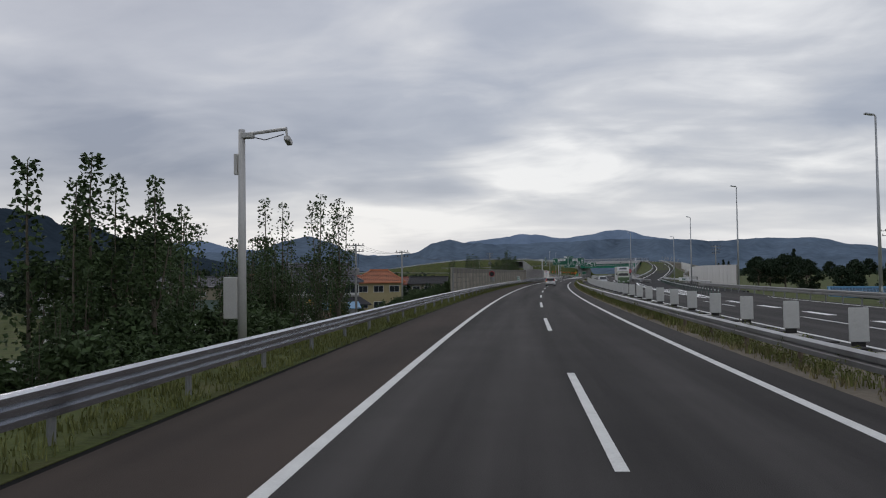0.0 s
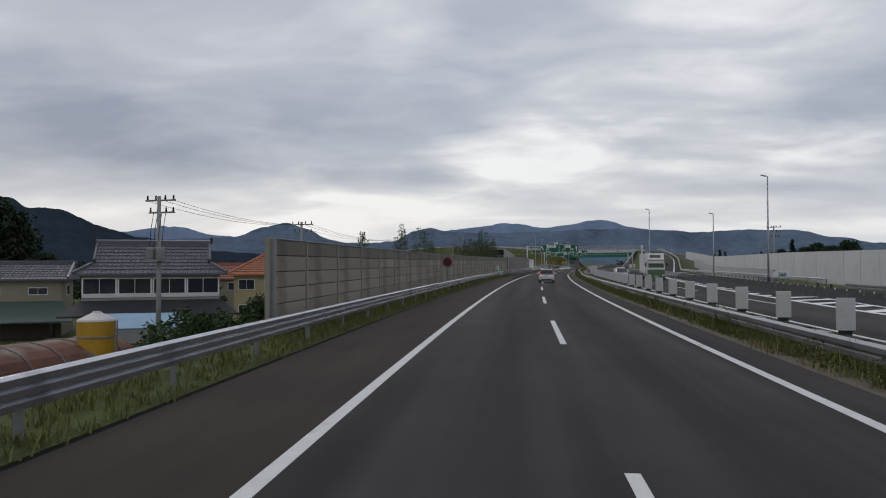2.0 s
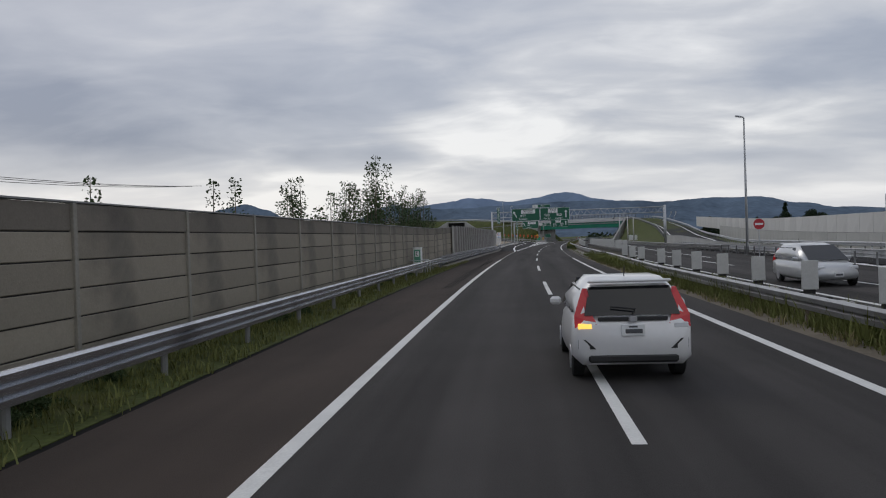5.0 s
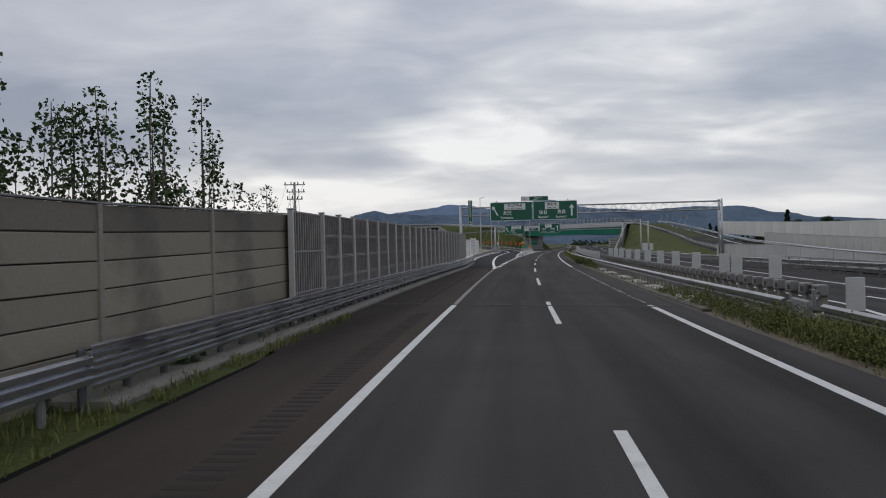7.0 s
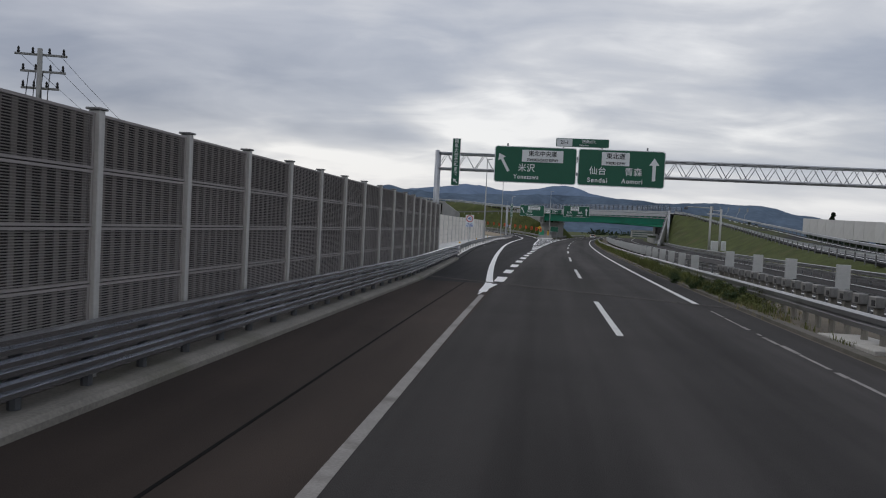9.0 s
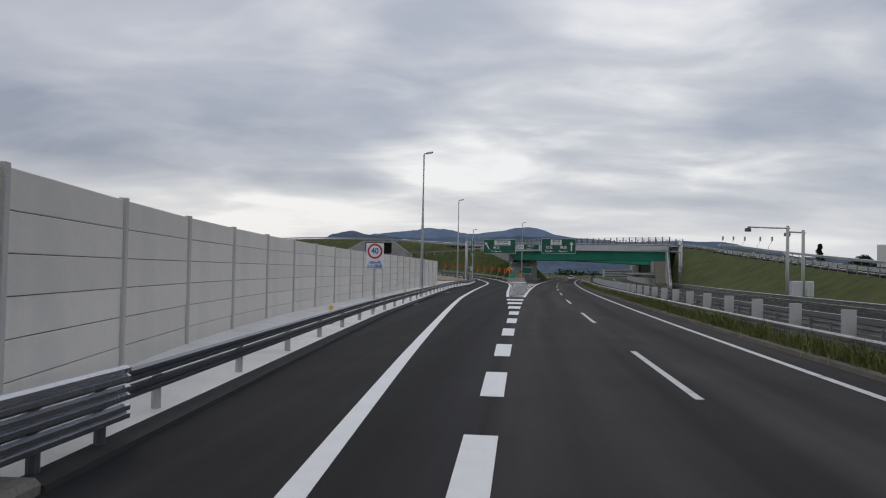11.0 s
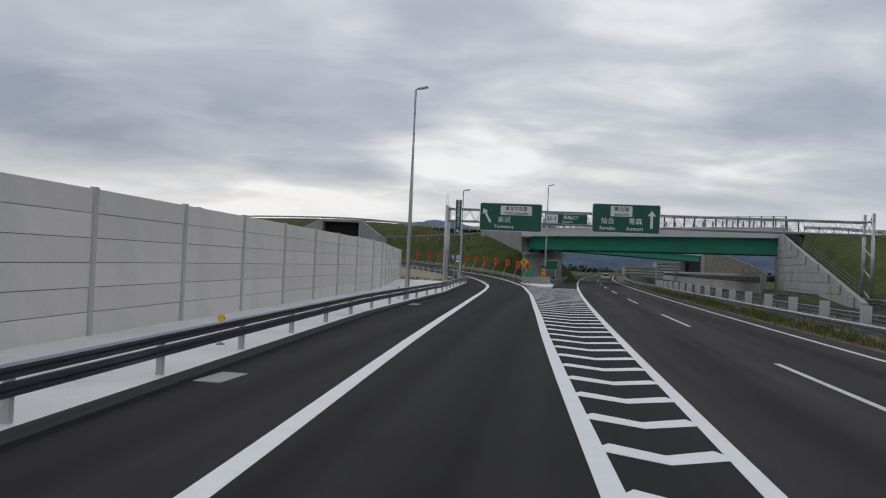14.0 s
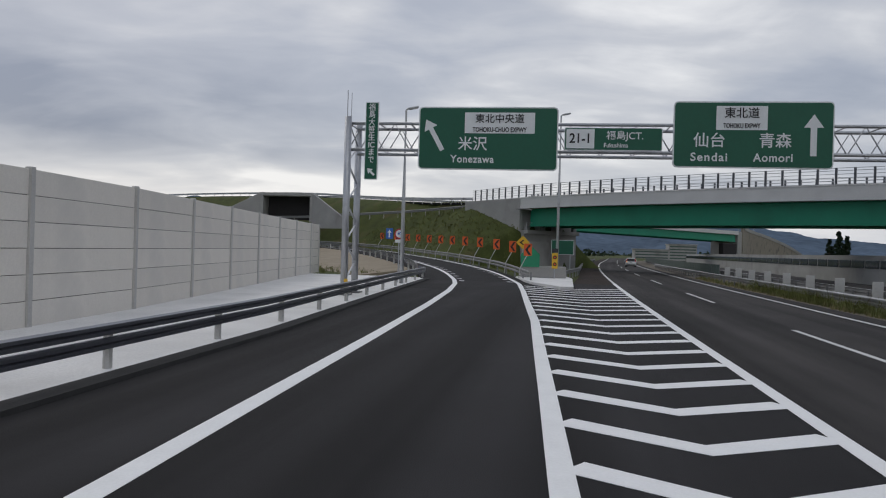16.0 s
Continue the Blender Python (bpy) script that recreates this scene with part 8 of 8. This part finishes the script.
for x, y, s in ((47, 110, 0.62), (52, 104, 0.7), (57, 112, 0.75), (60, 100, 0.7), (64, 118, 0.8), (55, 125, 0.72), (70, 106, 0.8), (49, 130, 0.7), (78, 150, 0.8), (84, 158, 0.85), (92, 165, 0.8), (72, 142, 0.75), (100, 172, 0.9), (66, 95, 0.7), (57, 186, 0.95), (61, 190, 0.9), (66, 194, 1.0)):
    plant(wood_trees[int(x) % 2], x, y, None, 9.0, s)
for x, y, s in ((150, 522, 1.2), (159, 516, 1.3), (168, 526, 1.5), (178, 518, 1.6), (187, 524, 1.45), (198, 517, 1.2), (212, 512, 1.3), (224, 520, 1.35), (236, 514, 1.3), (248, 522, 1.3)):
    plant(wood_trees[int(x) % 2], x, y, None, 9.0, s)
for x, y, s in ((150, 600, 1.1), (155, 604, 1.0), (146, 598, 0.9), (176, 590, 1.0), (181, 595, 0.85), (83, 152, 0.6)):
    plant(fir, x, y, None, 13.0, s)
plant(fir, 229, 678, 21.5, 13.0)
for proto in (*pop, *spire, *shrub, *wood_trees, fir):
    for o in (*proto.children_recursive, proto):
        bpy.data.objects.remove(o)


def tufts(name, label, material, count, lat_of, y0, y1, h, seed, z_of=None, blades=7, width=0.012, patches=None):
    """Blades of grass or weeds in tufts, all one mass."""
    r = random.Random(seed)
    s = Shape()
    for _ in range(count):
        spot = r.choice(patches) if patches else None
        y = r.gauss(spot[0], spot[1]) if patches else r.uniform(y0, y1)
        lt = lat_of(r, y)
        bx, by, _z = at(lt, y)
        bz = z_of(bx, by) if z_of else -0.02
        hh = h * r.uniform(0.45, 1.25)
        for _b in range(blades):
            a, lean = r.uniform(0, 2 * math.pi), r.uniform(0.1, 0.75)
            ox, oy = r.gauss(0, 0.09), r.gauss(0, 0.09)
            wd = width * r.uniform(0.7, 1.6)
            dx, dy = math.cos(a), math.sin(a)
            k = len(s.v)
            t = hh * r.uniform(0.6, 1.1)
            s.v += [(bx + ox - dy * wd, by + oy + dx * wd, bz), (bx + ox + dy * wd, by + oy - dx * wd, bz), (bx + ox + dx * lean * t * 0.35 + dy * wd * 0.7, by + oy + dy * lean * t * 0.35 - dx * wd * 0.7, bz + t * 0.6), (bx + ox + dx * lean * t * 0.35 - dy * wd * 0.7, by + oy + dy * lean * t * 0.35 + dx * wd * 0.7, bz + t * 0.6), (bx + ox + dx * lean * t, by + oy + dy * lean * t, bz + t)]
            s.f += [(k, k + 1, k + 2, k + 3), (k + 3, k + 2, k + 4)]
    return tagged(part(name, s, material, fix=False), label, "weeds" if "weed" in name else "grass", "", "stuff")


tufts("grass_verge", "green grass on the verge under the guardrail", GRASS_BLADE, 5200, lambda r, y: r.uniform(-8.3, -6.55), -6, 186, 0.22, 3)
tufts("grass_median", "green weeds along the median guardrail", GRASS_BLADE, 1950, lambda r, y: 4.95 + abs(r.gauss(0, 0.55)), -6, 186, 0.3, 4)
tufts("grass_median", "sparse green weeds in the cracks of the viaduct median", GRASS_BLADE, 110, lambda r, y: 4.95 + abs(r.gauss(0, 0.3)), 186, 230, 0.24, 14)
tufts("grass_median", "green weeds along the median guardrail", GRASS_BLADE, 1900, lambda r, y: 4.95 + abs(r.gauss(0, 0.55)), 230, 420, 0.3, 24)
tufts("weeds_median", "dry yellowish weeds in the median", WEED_DRY, 1200, lambda r, y: 4.7 + abs(r.gauss(0, 0.8)), -6, 186, 0.24, 5)
tufts("weeds_median", "dry yellowish weeds in the median", WEED_DRY, 1300, lambda r, y: 4.7 + abs(r.gauss(0, 0.8)), 228, 420, 0.24, 25)
patch = random.Random(41)
spots = [(patch.choice((patch.uniform(20, 186), patch.uniform(60, 178), patch.uniform(236, 400), patch.uniform(245, 330))), patch.uniform(0.8, 3.2)) for _ in range(130)]

tufts("weeds_tall", "tall soft yellow-green weeds in patches along the median guardrail", WEED_TALL, 5400, lambda r, y: 5.1 + abs(r.gauss(0, 0.28)), 0, 0, 0.62, 8, None, 8, 0.014, spots)
weeds = Shape()
r9 = random.Random(9)
for k in range(520):
    y = r9.choice((r9.uniform(0, 130), r9.uniform(40, 190), r9.gauss(178, 7), r9.uniform(232, 260), r9.uniform(230, 400)))
    bx, by, _z = at(5.1 + abs(r9.gauss(0, 0.32)), y)
    hh, wd = r9.uniform(0.2, 0.78), r9.uniform(0.25, 0.62)
    for _ in range(190):
        a, d = r9.uniform(0, 2 * math.pi), wd * r9.random() ** 0.6
        leaf(weeds, (bx + d * math.cos(a), by + d * 1.6 * math.sin(a), hh * (1 - (d / wd) ** 2 * 0.7) * r9.random() ** 0.5), 0.052 * r9.uniform(0.6, 1.5), r9)
tagged(part("weeds_leafy", weeds, mat("weed_leaves", (0.135, 0.15, 0.05), 0.85, var=0.4, scale=0.8, fine=5, bump=0, island=0.5, spec=0.2), fix=False), "leafy weeds growing along the median guardrail", "weeds", "", "stuff")
ramp_line = np.array(EXIT)


def bank_height(x, y):
    """The ground's height; the paved ramp stays bare."""
    return gz(x, y) if np.hypot(ramp_line[:, 0] - x, ramp_line[:, 1] - y).min() > 5.4 else -3.0


tufts("grass_bank", "rough grass on the embankment slopes", GRASS_BLADE, 5200, lambda r, y: r.uniform(-48, -11.5), 404, 462, 0.4, 6, bank_height, 5, 0.03)
# far-off woods and roofs on the plain
woods = Shape()
rw_ = random.Random(21)
for k in range(700):
    a, d = math.radians(rw_.choice((rw_.uniform(-62, -6), rw_.uniform(8, 55)))), rw_.uniform(230, 1500)
    if a > 0:
        d = 620 + d * 0.6
    bx, by = d * math.sin(a), 120 + d * math.cos(a)
    hh = rw_.uniform(3.5, 8.0) * (0.8 + d / 1600)
    for _ in range(34):
        p = Vector((rw_.gauss(0, 1), rw_.gauss(0, 1), rw_.gauss(0, 0.6))) * hh * 0.5
        leaf(woods, (bx + p.x, by + p.y, -4.5 + hh * 0.45 + p.z * 0.7), hh * 0.42, rw_)
for k in range(700):
    bx, by = rw_.uniform(-220, -38), rw_.uniform(124, 360)
    if k % 3 == 0:
        bx, by = rw_.uniform(-60, -14), rw_.uniform(150, 250)
    hh = rw_.uniform(2.4, 5.6)
    for _ in range(40):
        p = Vector((rw_.gauss(0, 1), rw_.gauss(0, 1), rw_.gauss(0, 0.6))) * hh * 0.5
        leaf(woods, (bx + p.x, by + p.y, -4.5 + hh * 0.45 + p.z * 0.7), hh * 0.28, rw_)
for k in range(420):
    a, d = math.radians(rw_.uniform(-66, -8)), rw_.uniform(300, 460)
    bx, by, hh = d * math.sin(a), 100 + d * math.cos(a), rw_.uniform(5.0, 8.5)
    for _ in range(36):
        p = Vector((rw_.gauss(0, 1), rw_.gauss(0, 1), rw_.gauss(0, 0.6))) * hh * 0.5
        leaf(woods, (bx + p.x, by + p.y, -4.5 + hh * 0.45 + p.z * 0.7), hh * 0.26, rw_)
tagged(part("far_woods", woods, LEAF_DARK, fix=False), "distant dark woods on the plain below the mountains", "woods", "", "stuff")
